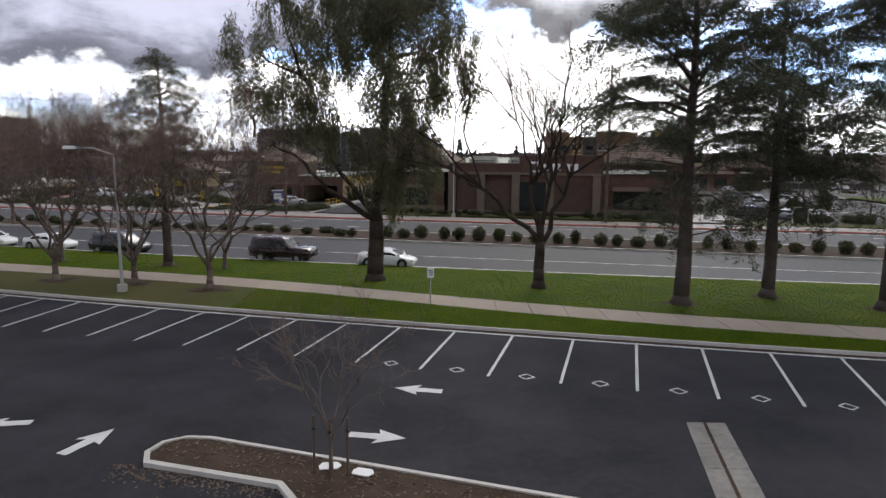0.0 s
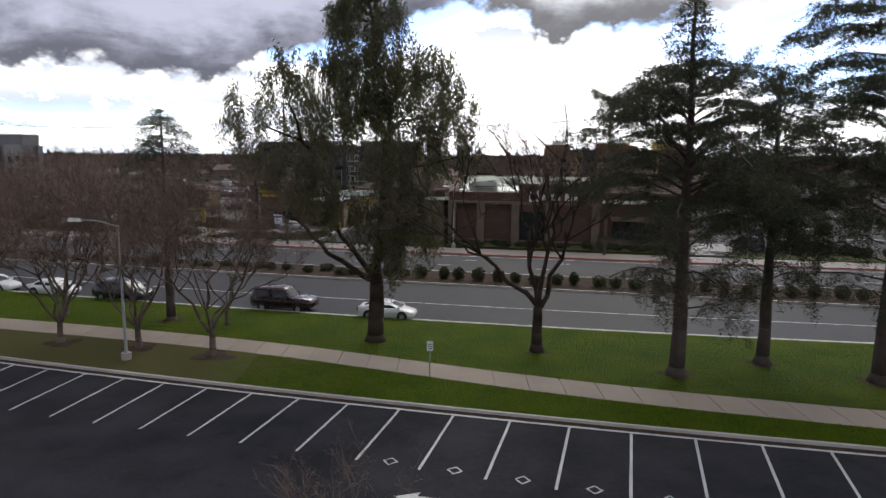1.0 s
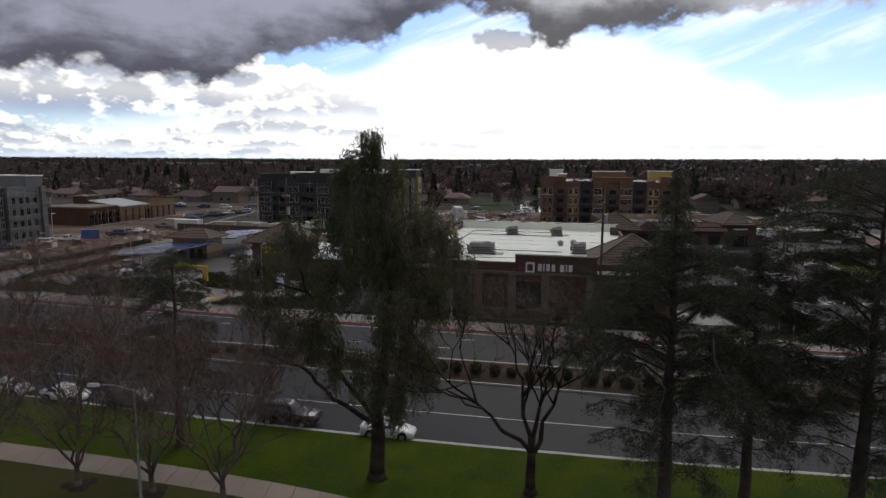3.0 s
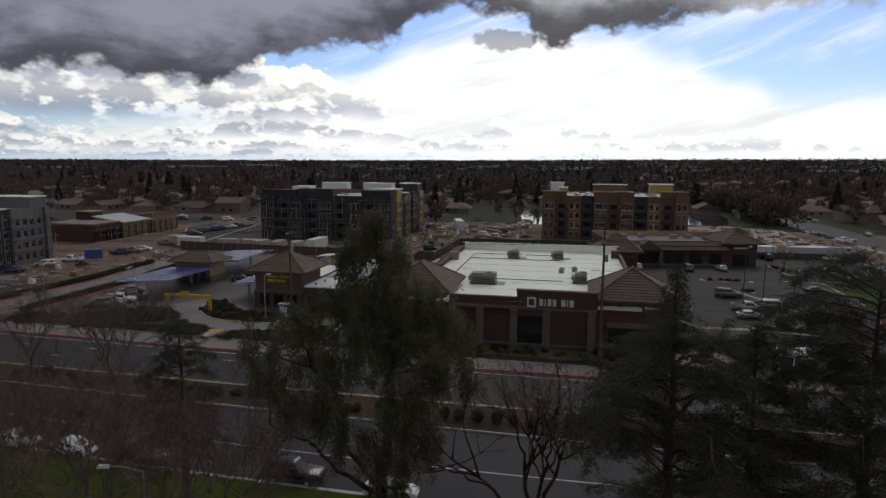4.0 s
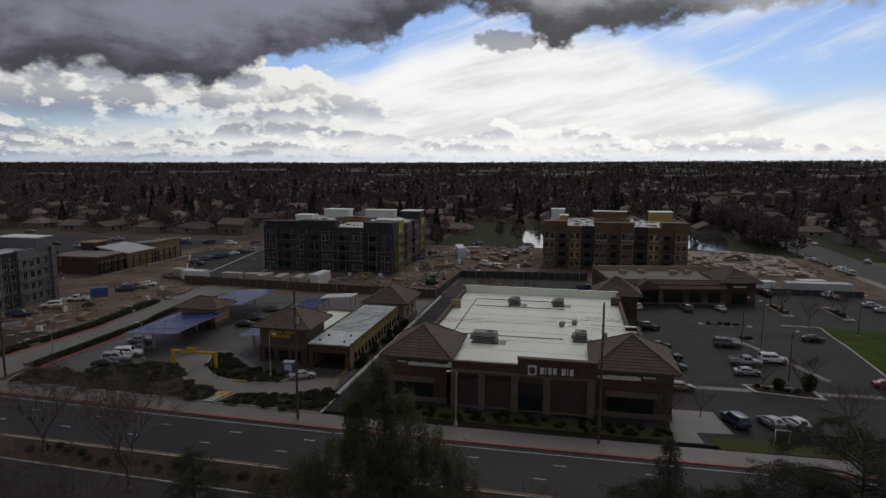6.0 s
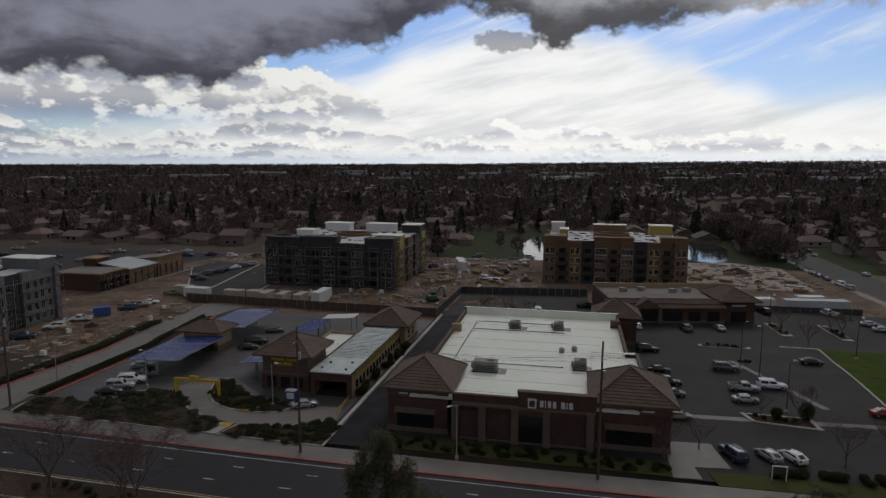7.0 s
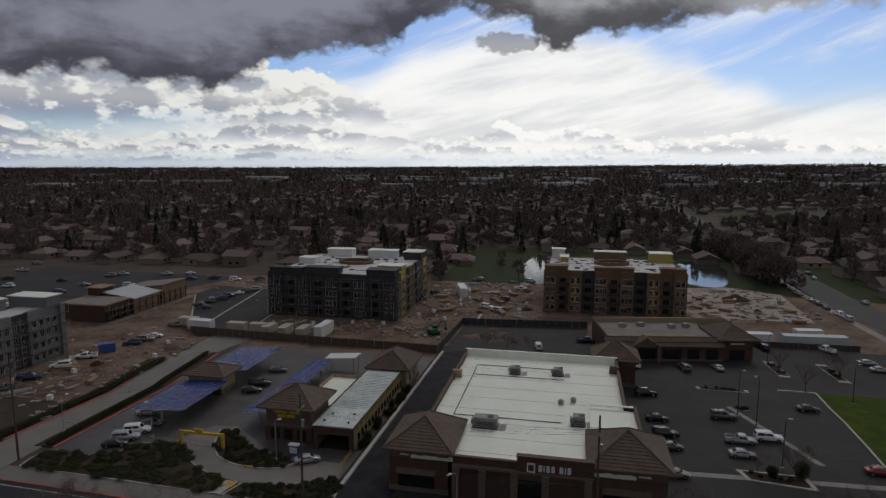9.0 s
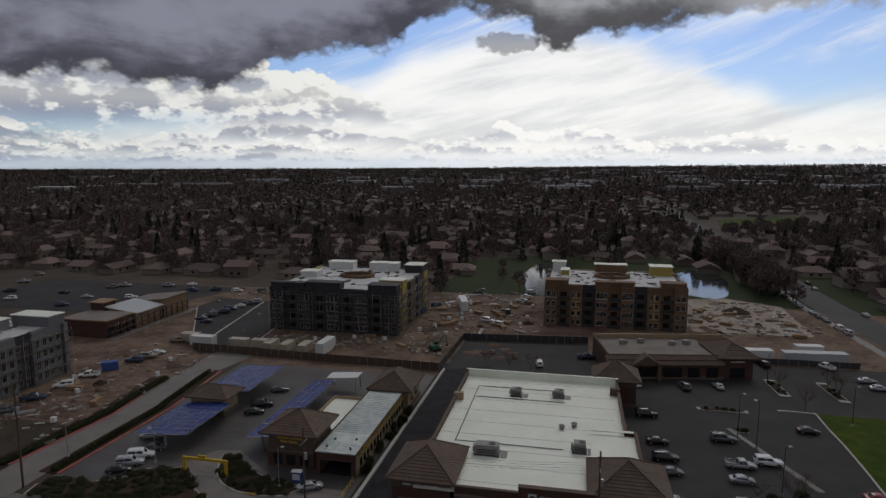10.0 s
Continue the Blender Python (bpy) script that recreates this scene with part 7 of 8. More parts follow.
for i in range(2300):
    k = rng.random()
    if k < 0.22:
        x, y = rng.uniform(84, 130), rng.uniform(206, 262)
    elif k < 0.5:
        x, y = rng.uniform(-20, 33), rng.uniform(202, 276)
    elif k < 0.72:
        x, y = grid(rng.uniform(-104, -8), rng.gauss(186, 6))
    elif k < 0.88:
        x, y = grid(rng.uniform(-135, -106), rng.uniform(100, 172))
    else:
        x, y = grid(rng.uniform(-150, -106), rng.uniform(172, 268))
    v = -x * ST + y * CT
    u = x * CT + y * ST
    if -10.5 < u < 40 and 220 < v < 257 or -105 < u < -56 and 194 < v < 244 or u > -104 and v < 177:
        continue
    if -3 < x < 45 and v < 204 or -152 < u < -100 and 166 < v < 240 and rng.random() < 0.85:
        continue
    s = rng.choice((0.12, 0.15, 0.2, 0.3, 0.3, 0.55, 0.9))
    ribbon(g, x, y, rng.uniform(0, 3.1), s * rng.uniform(1, 2.6), s, 0.05, s * rng.uniform(0.1, 0.8))
# low mounds of turned soil
for i in range(150):
    x, y = rng.choice(((rng.uniform(-20, 30), rng.uniform(205, 272)), (rng.uniform(88, 128), rng.uniform(210, 258)), grid(rng.uniform(-100, -12), rng.gauss(184, 5)), grid(rng.uniform(-134, -108), rng.uniform(104, 165))))
    u, v = x * CT + y * ST, -x * ST + y * CT
    if -12 < u < 42 and 218 < v < 258 or -106 < u < -54 and 192 < v < 246:
        continue
    r, h, n = rng.uniform(0.8, 3.2), rng.uniform(0.2, 0.8), 9
    pts = [(x + r * rng.uniform(0.7, 1.2) * math.cos(2 * math.pi * k / n), y + r * rng.uniform(0.5, 0.9) * math.sin(2 * math.pi * k / n), 0.0) for k in range(n)]
    mid = [(x + (px - x) * 0.5 + rng.gauss(0, 0.1), y + (py - y) * 0.5, h * rng.uniform(0.6, 0.9)) for px, py, _ in pts]
    mounds.add(pts + mid + [(x, y, h)], [(k, (k + 1) % n, n + (k + 1) % n, n + k) for k in range(n)] + [(n + k, n + (k + 1) % n, 2 * n) for k in range(n)])
tagged(part("soil_mounds", mounds, DIRT), "low mounds of turned brown soil", "soil mounds", "", "stuff")
tagged(part("rubble", g, material("broken concrete and boards", (0.20, 0.16, 0.12), (0.42, 0.39, 0.35), 0.9, 0.2, 2.0, 0.4, island=0.7)), "scattered rubble, boards and pallets on the soil", "rubble", "", "stuff")


# ---- building materials lying on the site ----
def lumber_stack(m):
    root = thing("lumber_stack", m, "stack of pale sawn boards on bearers on the soil", "lumber stack", "stacks on the site")
    for x in (-1.2, 1.2):
        part("bearer", Geo().box(x - 0.08, x + 0.08, -0.8, 0.8, 0, 0.14), POLE_WOOD, root)
    for k in range(4):
        part("board_layer", Geo().box(-2.2 + 0.1 * (k % 2), 2.1 + 0.12 * (k % 3), -0.72, 0.72, 0.14 + k * 0.24, 0.35 + k * 0.24), WOOD_WALL, root)
    return root


def wrapped_pallet(m):
    root = thing("wrapped_pallet", m, "white wrapped goods on a timber pallet on soil", "pallet", "stacks on the site")
    part("pallet", Geo().box(-0.6, 0.6, -0.6, 0.6, 0, 0.14), POLE_WOOD, root)
    part("wrapped_load", Geo().box(-0.55, 0.55, -0.55, 0.55, 0.14, 1.25, 0.06), WHITE, root)
    return root


def pipe_bundle(m):
    root = thing("pipe_bundle", m, "bundle of pale grey pipes lying on the soil", "pipes", "stacks on the site")
    for x, z in ((-0.36, 0.16), (0, 0.16), (0.36, 0.16), (-0.18, 0.46), (0.18, 0.46)):
        part("pipe", Geo().tube((x, -3, z), (x, 3, z), 0.16, 0.16, 8), STEEL, root)
    return root


def small_heap(x, y, r, h, seed):
    q = random.Random(seed)
    g = Geo()
    rows = [[(r * f * (1 + q.uniform(-0.12, 0.12)) * math.cos(2 * math.pi * i / 14), r * f * (1 + q.uniform(-0.12, 0.12)) * math.sin(2 * math.pi * i / 14), h * up * q.uniform(0.85, 1.1)) for i in range(14)] for f, up in ((1.0, 0.0), (0.72, 0.42), (0.4, 0.8), (0.12, 1.0))]
    for lo, hi in zip(rows, rows[1:]):
        g.add(lo + hi, [(i, (i + 1) % 14, 14 + (i + 1) % 14, 14 + i) for i in range(14)])
    g.add(rows[-1], [tuple(range(14))])
    ob = part("soil_heap", g, MULCH if seed % 2 else DIRT)
    ob.matrix_basis = pose(x, y, 0.02)
    tagged(ob, "low heap of brown soil on the building site", "soil heap", "heaps on the site")


lay = random.Random(17)
SPOTS = []
while len(SPOTS) < 84:
    k = lay.random()
    u, v = (lay.uniform(-52, -14), lay.uniform(196, 268)) if k < 0.45 else (lay.uniform(-100, -8), lay.uniform(178, 193)) if k < 0.65 else (lay.uniform(-132, -110), lay.uniform(110, 168)) if k < 0.8 else (lay.uniform(44, 78), lay.uniform(222, 262))
    x, y = grid(u, v)
    if -4 < x < 45 and y < 202 or any(abs(x - a) + abs(y - b) < 4 for a, b in SPOTS):
        continue
    SPOTS.append((x, y))
FIRST = {}
for i, (x, y) in enumerate(SPOTS):
    kind = lay.choice((lumber_stack, lumber_stack, wrapped_pallet, wrapped_pallet, pipe_bundle, None))
    m = pose(x, y, 0.05, 0, 0, lay.uniform(0, 180))
    if kind is None:
        small_heap(x, y, lay.uniform(1.2, 2.8), lay.uniform(0.5, 1.2), i)
    elif kind in FIRST:
        copy_thing(FIRST[kind], m)
    else:
        FIRST[kind] = kind(m)


# ---- poles, lamps and small street things ----
def street_lamp(x, y, z, high, arm, turn, mat, label, group="street lamps"):
    root = thing("street_lamp", pose(x, y, z, 0, 0, turn), label, "street lamp", group)
    part("footing", Geo().tube((0, 0, -0.1), (0, 0, 0.45), 0.28, 0.28, 12), CONCRETE, root)
    part("pole", Geo().tube((0, 0, 0.4), (0, 0, high), 0.10, 0.06, 10), mat, root)
    part("arm", Geo().tube((0, 0, high - 0.1), (arm * 0.5, 0, high + 0.25), 0.04, 0.04, 6).tube((arm * 0.5, 0, high + 0.25), (arm, 0, high + 0.3), 0.04, 0.035, 6), mat, root)
    part("head", Geo().box(arm - 0.15, arm + 0.55, -0.14, 0.14, high + 0.2, high + 0.38, 0.05), WHITE, root, "pale flat lamp head")
    return root


street_lamp(-18.5, 35.65, 0.1, 8.0, 2.2, 182, STEEL, "grey steel lamp post on the verge")
for x, y, h, a, t in ((1.0, 84.6, 8.0, 1.2, 215), (58.0, 102.5, 9.0, 0.6, 0), (89.0, 132.5, 9.0, 0.6, 0), (-31.3, 104.0, 7.5, 0.6, 0), (-76.7, 115.0, 7.5, 0.8, 20), (-58.0, 112.8, 7.0, 0.6, 180), (60.3, 125.0, 10.0, 0.6, 0), (62.6, 121.5, 10.0, 0.6, 180), (83.0, 158.5, 8.5, 0.6, 0), (-96.5, 150.5, 8.0, 0.6, 90)):
    street_lamp(x, y, 0.06, h, a, t, DARK_STEEL if x > 40 else STEEL, "tall thin lamp post in the far lots", "lot lamps")


def utility_pole(x, y, z, high, turn=-11.0):
    root = thing("utility_pole", pose(x, y, z, 0, 0, turn), "tall weathered timber utility pole with crossarm", "utility pole", "utility poles")
    part("pole", Geo().tube((0, 0, -0.1), (0, 0, high), 0.20, 0.13, 10), POLE_WOOD, root)
    part("crossarm", Geo().box(-0.08, 0.08, -1.2, 1.2, high - 2.6, high - 2.45), POLE_WOOD, root)
    for y0 in (-1.1, -0.4, 0.4, 1.1):
        part("insulator", Geo().tube((0, y0, high - 2.45), (0, y0, high - 2.2), 0.05, 0.04, 6), WHITE, root)
    part("transformer", Geo().tube((0.32, 0, high - 5.0), (0.32, 0, high - 4.0), 0.25, 0.25, 10), STEEL, root)
    return root


POLES = [(-118.0, 105.5), (-77.6, 103.2), (-22.2, 86.4), (20.2, 79.2), (66.0, 71.5), (112.0, 63.0)]
for x, y in POLES:
    utility_pole(x, y, -0.05, 19.4)
for k, (dy, h) in enumerate(((-1.1, 17.2), (-0.4, 17.2), (0.4, 17.2), (1.1, 17.2), (0.25, 10.2), (0.25, 9.4))):
    rings, r = [], 0.009
    for (ax, ay), (bx, by) in zip(POLES, POLES[1:]):
        for i in range(13):
            f = i / 12
            if rings and i == 0:
                continue
            x, y, z = ax + (bx - ax) * f, ay + (by - ay) * f + dy, h - 1.1 * 4 * f * (1 - f)
            rings.append([(x, y - r, z - r), (x, y + r, z - r), (x, y + r, z + r), (x, y - r, z + r)])
    wires = loft(Geo(), rings)
    tagged(part("overhead_wire", wires, DARK_STEEL), "thin black overhead wire along the street", "wire", "overhead wires")

signpost = thing("sign_post", pose(-0.5, 33.35, 0.1), "small white notice on a thin steel post", "sign")
part("post", Geo().box(-0.03, 0.03, -0.02, 0.02, 0, 2.0), STEEL, signpost)
plate = part("plate", Geo().box(-0.18, 0.18, -0.04, -0.02, 1.5, 2.05), SIGN_WHITE, signpost)
for z in (1.86, 1.74, 1.62):
    part("text_bar", Geo().box(-0.12, 0.12, -0.046, -0.04, z, z + 0.05), DARK_STEEL, plate)

# kerbed island with a staked young tree
island_pts = [(-7.55, 15.72), (-7.82, 16.35), (-7.62, 17.0), (-7.05, 17.36), (-6.3, 17.33), (3.2, 14.42), (12, 11.8), (12, 8), (-2.2, 8), (-3.15, 13.9), (-3.7, 14.7)]


def inward(pts, d):
    cx, cy = sum(p[0] for p in pts) / len(pts), sum(p[1] for p in pts) / len(pts)
    out = []
    n = len(pts)
    for i in range(n):
        a, b, c = Vector(pts[i - 1]), Vector(pts[i]), Vector(pts[(i + 1) % n])
        e = ((b - a).normalized() + (c - b).normalized()).normalized()
        out.append((b.x + e.y * d, b.y - e.x * d))
    return out


island_pts = [(0.48 + (x - 0.48) * 0.981, 0.34 + (y - 0.34) * 0.981) for x, y in island_pts]
ring_in = inward(island_pts, 0.16)
kerb = Geo()
for i in range(len(island_pts)):
    j = (i + 1) % len(island_pts)
    a, b, c, d = island_pts[i], island_pts[j], ring_in[j], ring_in[i]
    kerb.add([(*a, -0.05), (*b, -0.05), (*b, 0.13), (*a, 0.13), (*c, 0.15), (*d, 0.15), (*c, -0.05), (*d, -0.05)], [(0, 3, 2, 1), (3, 5, 4, 2), (5, 7, 6, 4)])
setting("island_kerb", kerb, KERB, "pale concrete kerb round a planted island", "kerb")
setting("island_bed", Geo().slab(ring_in[::-1], -0.05, 0.10), MULCH, "bark mulch in the kerbed island", "bed")
chips = Geo()
crng = random.Random(12)
for i in range(2600):
    x, y = crng.uniform(-7.4, 4.5), crng.uniform(10.5, 17.1)
    if y > 17.1 - (x + 6.6) * 0.305 or y < 15.9 - (x + 7.4) * 0.29 and x < -3.4 or (x > -3.4 and y < 10.6) or x < -7.3:
        continue
    ribbon(chips, x, y, crng.uniform(0, 3.1), crng.uniform(0.04, 0.13), crng.uniform(0.015, 0.04), 0.105, crng.uniform(0.004, 0.03))
for i in range(420):
    f = crng.random()
    x, y = -8.2 + 4.6 * f + crng.gauss(0, 0.12), 15.6 - 1.1 * f - abs(crng.gauss(0, 0.35))
    ribbon(chips, x, y, crng.uniform(0, 3.1), crng.uniform(0.03, 0.09), crng.uniform(0.015, 0.04), 0.005, crng.uniform(0.004, 0.015))
tagged(part("bark_chips", chips, material("loose bark chips", (0.055, 0.034, 0.022), (0.17, 0.125, 0.09), 0.95, 2.0, 20.0, 0.3, island=0.8, bump=0)), "loose bark chips and dry leaves on the island", "bark chips", "", "stuff")
bare_tree(51, 5.4, 1.5, 0.045, 1.3, 6, "young leafless tree tied to stakes in the island", pose(-2.45, 15.1, 0.1), 3, GREY_BARK, group="young trees")
for x, y in ((-2.86, 15.05), (-2.42, 14.85), (-2.0, 14.95)):
    stake = thing("tree_stake", pose(x, y, 0.08), "dark timber tree stake with a rubber tie", "stake", "tree stakes")
    part("post", Geo().tube((0, 0, -0.1), (0, 0, 1.55), 0.035, 0.03, 7), POLE_WOOD, stake)
    part("tie", Geo().box(-0.05, 0.05, -0.05, 0.05, 1.2, 1.25), RUBBER, stake)
for x, y, t in ((-2.52, 15.35, 10), (-1.62, 15.05, -15)):
    b = part("white_board", Geo().slab([(-0.26, -0.16), (0.2, -0.18), (0.28, 0.0), (0.18, 0.17), (-0.2, 0.18), (-0.29, 0.03)], 0.0, 0.035), SIGN_WHITE)
    b.matrix_basis = pose(x, y, 0.125, 0, 0, t)
    tagged(b, "pale pinkish white board lying on the bark", "board", "boards on the bark")

# yellow height gate of the car wash
gate = thing("height_gate", at(-66.5, 97.9), "yellow painted steel height gate over the car wash lane", "gate")
for x in (-4.3, 4.3):
    part("post", Geo().box(x - 0.25, x + 0.25, -0.25, 0.25, 0, 2.7), YELLOW, gate)
    part("bollard", Geo().tube((x - 0.9, 0, 0), (x - 0.9, 0, 1.0), 0.12, 0.12, 8), YELLOW, gate)
part("beam", Geo().box(-4.6, 4.6, -0.2, 0.2, 2.7, 3.15), YELLOW, gate)
for x in (-2.5, -0.8, 0.9, 2.6):
    part("hanger", Geo().box(x - 0.05, x + 0.05, -0.05, 0.05, 2.3, 2.7), YELLOW, gate)
part("top_sign", Geo().box(-1.4, 0.2, -0.15, 0.15, 3.15, 3.7), YELLOW, gate)

# small things of the car wash, the site and the store's lot
box = thing("vending_box", pose(-28.5, 106.0, 0.22, 0, 0, -11), "blue painted steel vending box beside the tower", "vending box")
part("body", Geo().box(-0.9, 0.9, -0.5, 0.5, 0, 1.9, 0.03), BLUE, box)
part("top", Geo().box(-1.0, 1.0, -0.6, 0.6, 1.9, 2.05), WHITE, box)
part("front_panel", Geo().box(-0.7, 0.7, -0.54, -0.5, 0.5, 1.6), SIGN_WHITE, box)
rail = thing("handrail", pose(0, 0, 0.05), "yellow painted handrail beside the tunnel entrance", "handrail")
ra, rb = Vector((-19.3, 99.9, 0)), Vector((-18.2, 106.2, 0))
for i in range(5):
    p = ra.lerp(rb, i / 4)
    part("post", Geo().tube(p, p + Vector((0, 0, 1.05)), 0.05, 0.05, 8), YELLOW, rail)
for z in (0.55, 1.05):
    part("rail", Geo().tube(ra + Vector((0, 0, z)), rb + Vector((0, 0, z)), 0.045, 0.045, 8), YELLOW, rail)
GREEN = material("green machine paint", (0.020, 0.110, 0.035), (0.030, 0.140, 0.050), 0.5, 0.6, 5.0, 0.4)
digger = thing("excavator", pose(-5.6, 187.9, 0.05, 0, 0, 35), "small green excavator with folded boom on the soil", "excavator")
for y in (-0.95, 0.95):
    part("track", loft(Geo(), [[(x, y - 0.25, z0), (x, y + 0.25, z0), (x, y + 0.25, z1), (x, y - 0.25, z1)] for x, z0, z1 in ((-1.6, 0.25, 0.55), (-1.3, 0.0, 0.8), (1.3, 0.0, 0.8), (1.6, 0.25, 0.55))]), RUBBER, digger)
part("house", Geo().box(-1.7, 0.9, -1.1, 1.1, 0.85, 1.9, 0.08), GREEN, digger)
part("counterweight", Geo().box(-2.0, -1.5, -1.0, 1.0, 0.9, 1.7, 0.1), DARK_STEEL, digger)
cab = part("cab", Geo().box(-0.2, 1.2, 0.1, 1.05, 0.95, 2.8, 0.12), GREEN, digger)
part("cab_window", Geo().box(0.0, 1.21, 0.05, 1.08, 1.8, 2.5, 0.05), GLASS, cab)
part("boom", Geo().tube((0.8, -0.3, 1.6), (2.6, -0.3, 4.2), 0.24, 0.2, 6).tube((2.6, -0.3, 4.2), (3.9, -0.3, 3.9), 0.2, 0.16, 6), GREEN, digger)
part("stick", Geo().tube((3.9, -0.3, 3.9), (4.3, -0.3, 1.6), 0.16, 0.12, 6), GREEN, digger)
part("bucket", Geo().box(3.9, 4.7, -0.75, 0.15, 0.9, 1.6, 0.15), DARK_STEEL, digger)
board = thing("lot_sign", pose(44.6, 79.0, 0.1, 0, 0, -11), "low white framed sign on two posts in the grass", "sign")
for x in (-0.9, 0.9):
    part("post", Geo().box(x - 0.06, x + 0.06, -0.06, 0.06, 0, 2.0), WHITE, board)
part("panel", Geo().box(-0.84, 0.84, -0.04, 0.04, 1.0, 1.9), DARK_STEEL, board)
part("top_rail", Geo().box(-1.0, 1.0, -0.07, 0.07, 2.0, 2.12), WHITE, board)
for x, y, r, h in ((59.8, 99.6, 1.3, 2.7), (54.8, 99.6, 1.0, 2.0)):
    shrub(x, y, 0.2, r, h, "tall dark evergreen bush in a lot island", "lot island bushes")

# planting on the far side: shrubs in the median, hedges and beds
for i in range(26):
    x = -6 + i * 1.9 + random.uniform(-0.3, 0.3)
    shrub(x, MEDIAN_NEAR(x) + 2.2 + random.uniform(-0.3, 0.3), -0.22, random.uniform(0.5, 0.75), random.uniform(0.9, 1.35), "round olive green shrub in the median", "median shrubs")
for i in range(26):
    x = -55 + i * 1.9 + random.uniform(-0.4, 0.4)
    shrub(x, MEDIAN_NEAR(x) + random.uniform(1.5, 4.0), -0.22, random.uniform(0.5, 0.9), random.uniform(0.5, 0.9), "low grey green shrub in the median", "median shrubs")


def planting(name, spots, label):
    """Hedges and dense beds, whose bushes run into one another: one mesh."""
    out = []
    for x, y, z, r, h in spots:
        me = SHRUBS[random.randrange(4)]
        co = np.empty(len(me.vertices) * 3, np.float32)
        me.vertices.foreach_get("co", co)
        a = random.uniform(0, 6.28)
        c, s = math.cos(a), math.sin(a)
        out.append(co.reshape(-1, 3) @ np.array([[c * r, s * r, 0], [-s * r, c * r, 0], [0, 0, h]], np.float32) + np.array([x, y, z - 0.04], np.float32))
    return tagged(part(name, soup(name, np.concatenate(out)), SHRUB), label, "shrubs", "", "stuff")


def bed(pts, count, r, h, label, group):
    spots = []
    us, vs = [p[0] for p in pts], [p[1] for p in pts]
    made = 0
    while made < count:
        u, v = random.uniform(min(us), max(us)), random.uniform(min(vs), max(vs))
        inside = False
        j = len(pts) - 1
        for i in range(len(pts)):
            if (pts[i][1] > v) != (pts[j][1] > v) and u < (pts[j][0] - pts[i][0]) * (v - pts[i][1]) / (pts[j][1] - pts[i][1]) + pts[i][0]:
                inside = not inside
            j = i
        if inside:
            x, y = grid(u, v)
            spots.append((x, y, 0.14, r * random.uniform(0.7, 1.3), h * random.uniform(0.6, 1.3)))
            made += 1
    return planting("shrubs", spots, label)


def to_grid(pts):
    return [(x * CT + y * ST, -x * ST + y * CT) for x, y in pts]


bed(to_grid(FRONT_WEST), 190, 0.9, 0.55, "dark evergreen shrubs in the front bed", "front bed shrubs")
bed(to_grid(FRONT_EAST), 80, 0.75, 0.5, "dark evergreen shrubs in the front bed", "front bed shrubs")
bed(to_grid(LOOP_IN), 60, 0.8, 0.7, "dark evergreen shrubs inside the drive loop", "loop shrubs")
bed([(-26, 84.9), (16, 84.5), (16, 88.0), (-26, 88.5)], 60, 0.6, 0.6, "low shrubs in front of the store", "store front shrubs")
bed([(-37.8, 101), (-36.4, 101), (-35.6, 134), (-37.4, 134)], 26, 0.7, 1.6, "dark shrubs beside the wash tunnel", "tunnel shrubs")
bed(to_grid([(44, FAR_WALK(44) + 3.6), (84, FAR_WALK(84) + 3.6), (84, FAR_WALK(84) + 5.2), (44, FAR_WALK(44) + 5.2)]), 44, 0.8, 1.0, "dark shrubs along the edge of the store's lot", "lot edge shrubs")
hedge = []
for i in range(40):
    for u, wide in ((-96.0, 0.9), (-107.6, 1.3)):
        v = 93 + i * 1.45
        off = (0.7 if v < 125 else 0.0) + (-(v - 125) * 0.11 if v > 125 else 0)
        if u < -100:
            off = 1.8 * max(0, 1 - abs(v - 119) / 26)
            if v > 143:
                continue
        x, y = grid(u + off, v)
        hedge.append((x, y, 0.1, wide, 1.0))
planting("hedge", hedge, "clipped dark hedge beside the driveway")

# islands in the store's lot with slim young trees
for pts, label in (([(58.5, 143.2), (69.6, 140.8), (69.4, 139.3), (58.3, 141.7)], "kerbed island with low shrubs"), ([(84.0, 163), (86.6, 162.3), (84.9, 150.0), (82.3, 150.7)], "kerbed island with low shrubs"), ([(96.8, 160.8), (99.2, 160.2), (97.4, 146.2), (95.0, 146.8)], "kerbed island with low shrubs"),
                   ([(49.8, 102.2), (60.6, 99.8), (60.2, 95.0), (50.2, 98.6)], "kerbed island with low shrubs"), ([(62.2, 130.4), (64.6, 129.9), (64.3, 128.4), (61.9, 128.9)], "small kerbed island")):
    setting("lot_island", Geo().slab(pts[::-1], 0, 0.18), KERB, label, "kerb")
    mx, my = sum(p[0] for p in pts) / 4, sum(p[1] for p in pts) / 4
    setting("lot_island_bed", Geo().slab([(mx + (x - mx) * 0.86, my + (y - my) * 0.8) for x, y in pts][::-1], 0.1, 0.22), MULCH, "mulch in the lot island", "bed")
    for _ in range(6):
        a, b = random.random(), random.random()
        p = Vector(pts[0]).lerp(Vector(pts[1]), 0.1 + 0.8 * a).lerp(Vector(pts[3]).lerp(Vector(pts[2]), 0.1 + 0.8 * a), 0.2 + 0.6 * b)
        shrub(p.x, p.y, 0.2, 0.5, 0.6, "low dark shrub in a lot island", "lot island shrubs")
setting("lot_valley", Geo().slab([(60.5, 131.0), (61.6, 131.0), (66.5, 104), (65.2, 104)], 0, 0.055), PALE_CONCRETE, "pale concrete drainage strip in the lot", "pavement")
setting("lot_crosswalk", Geo().slab([(40, 100.0), (100, 91.5), (100, 93.0), (40, 101.6)], 0, 0.058), PALE_CONCRETE, "pale walkway across the store's lot", "pavement")
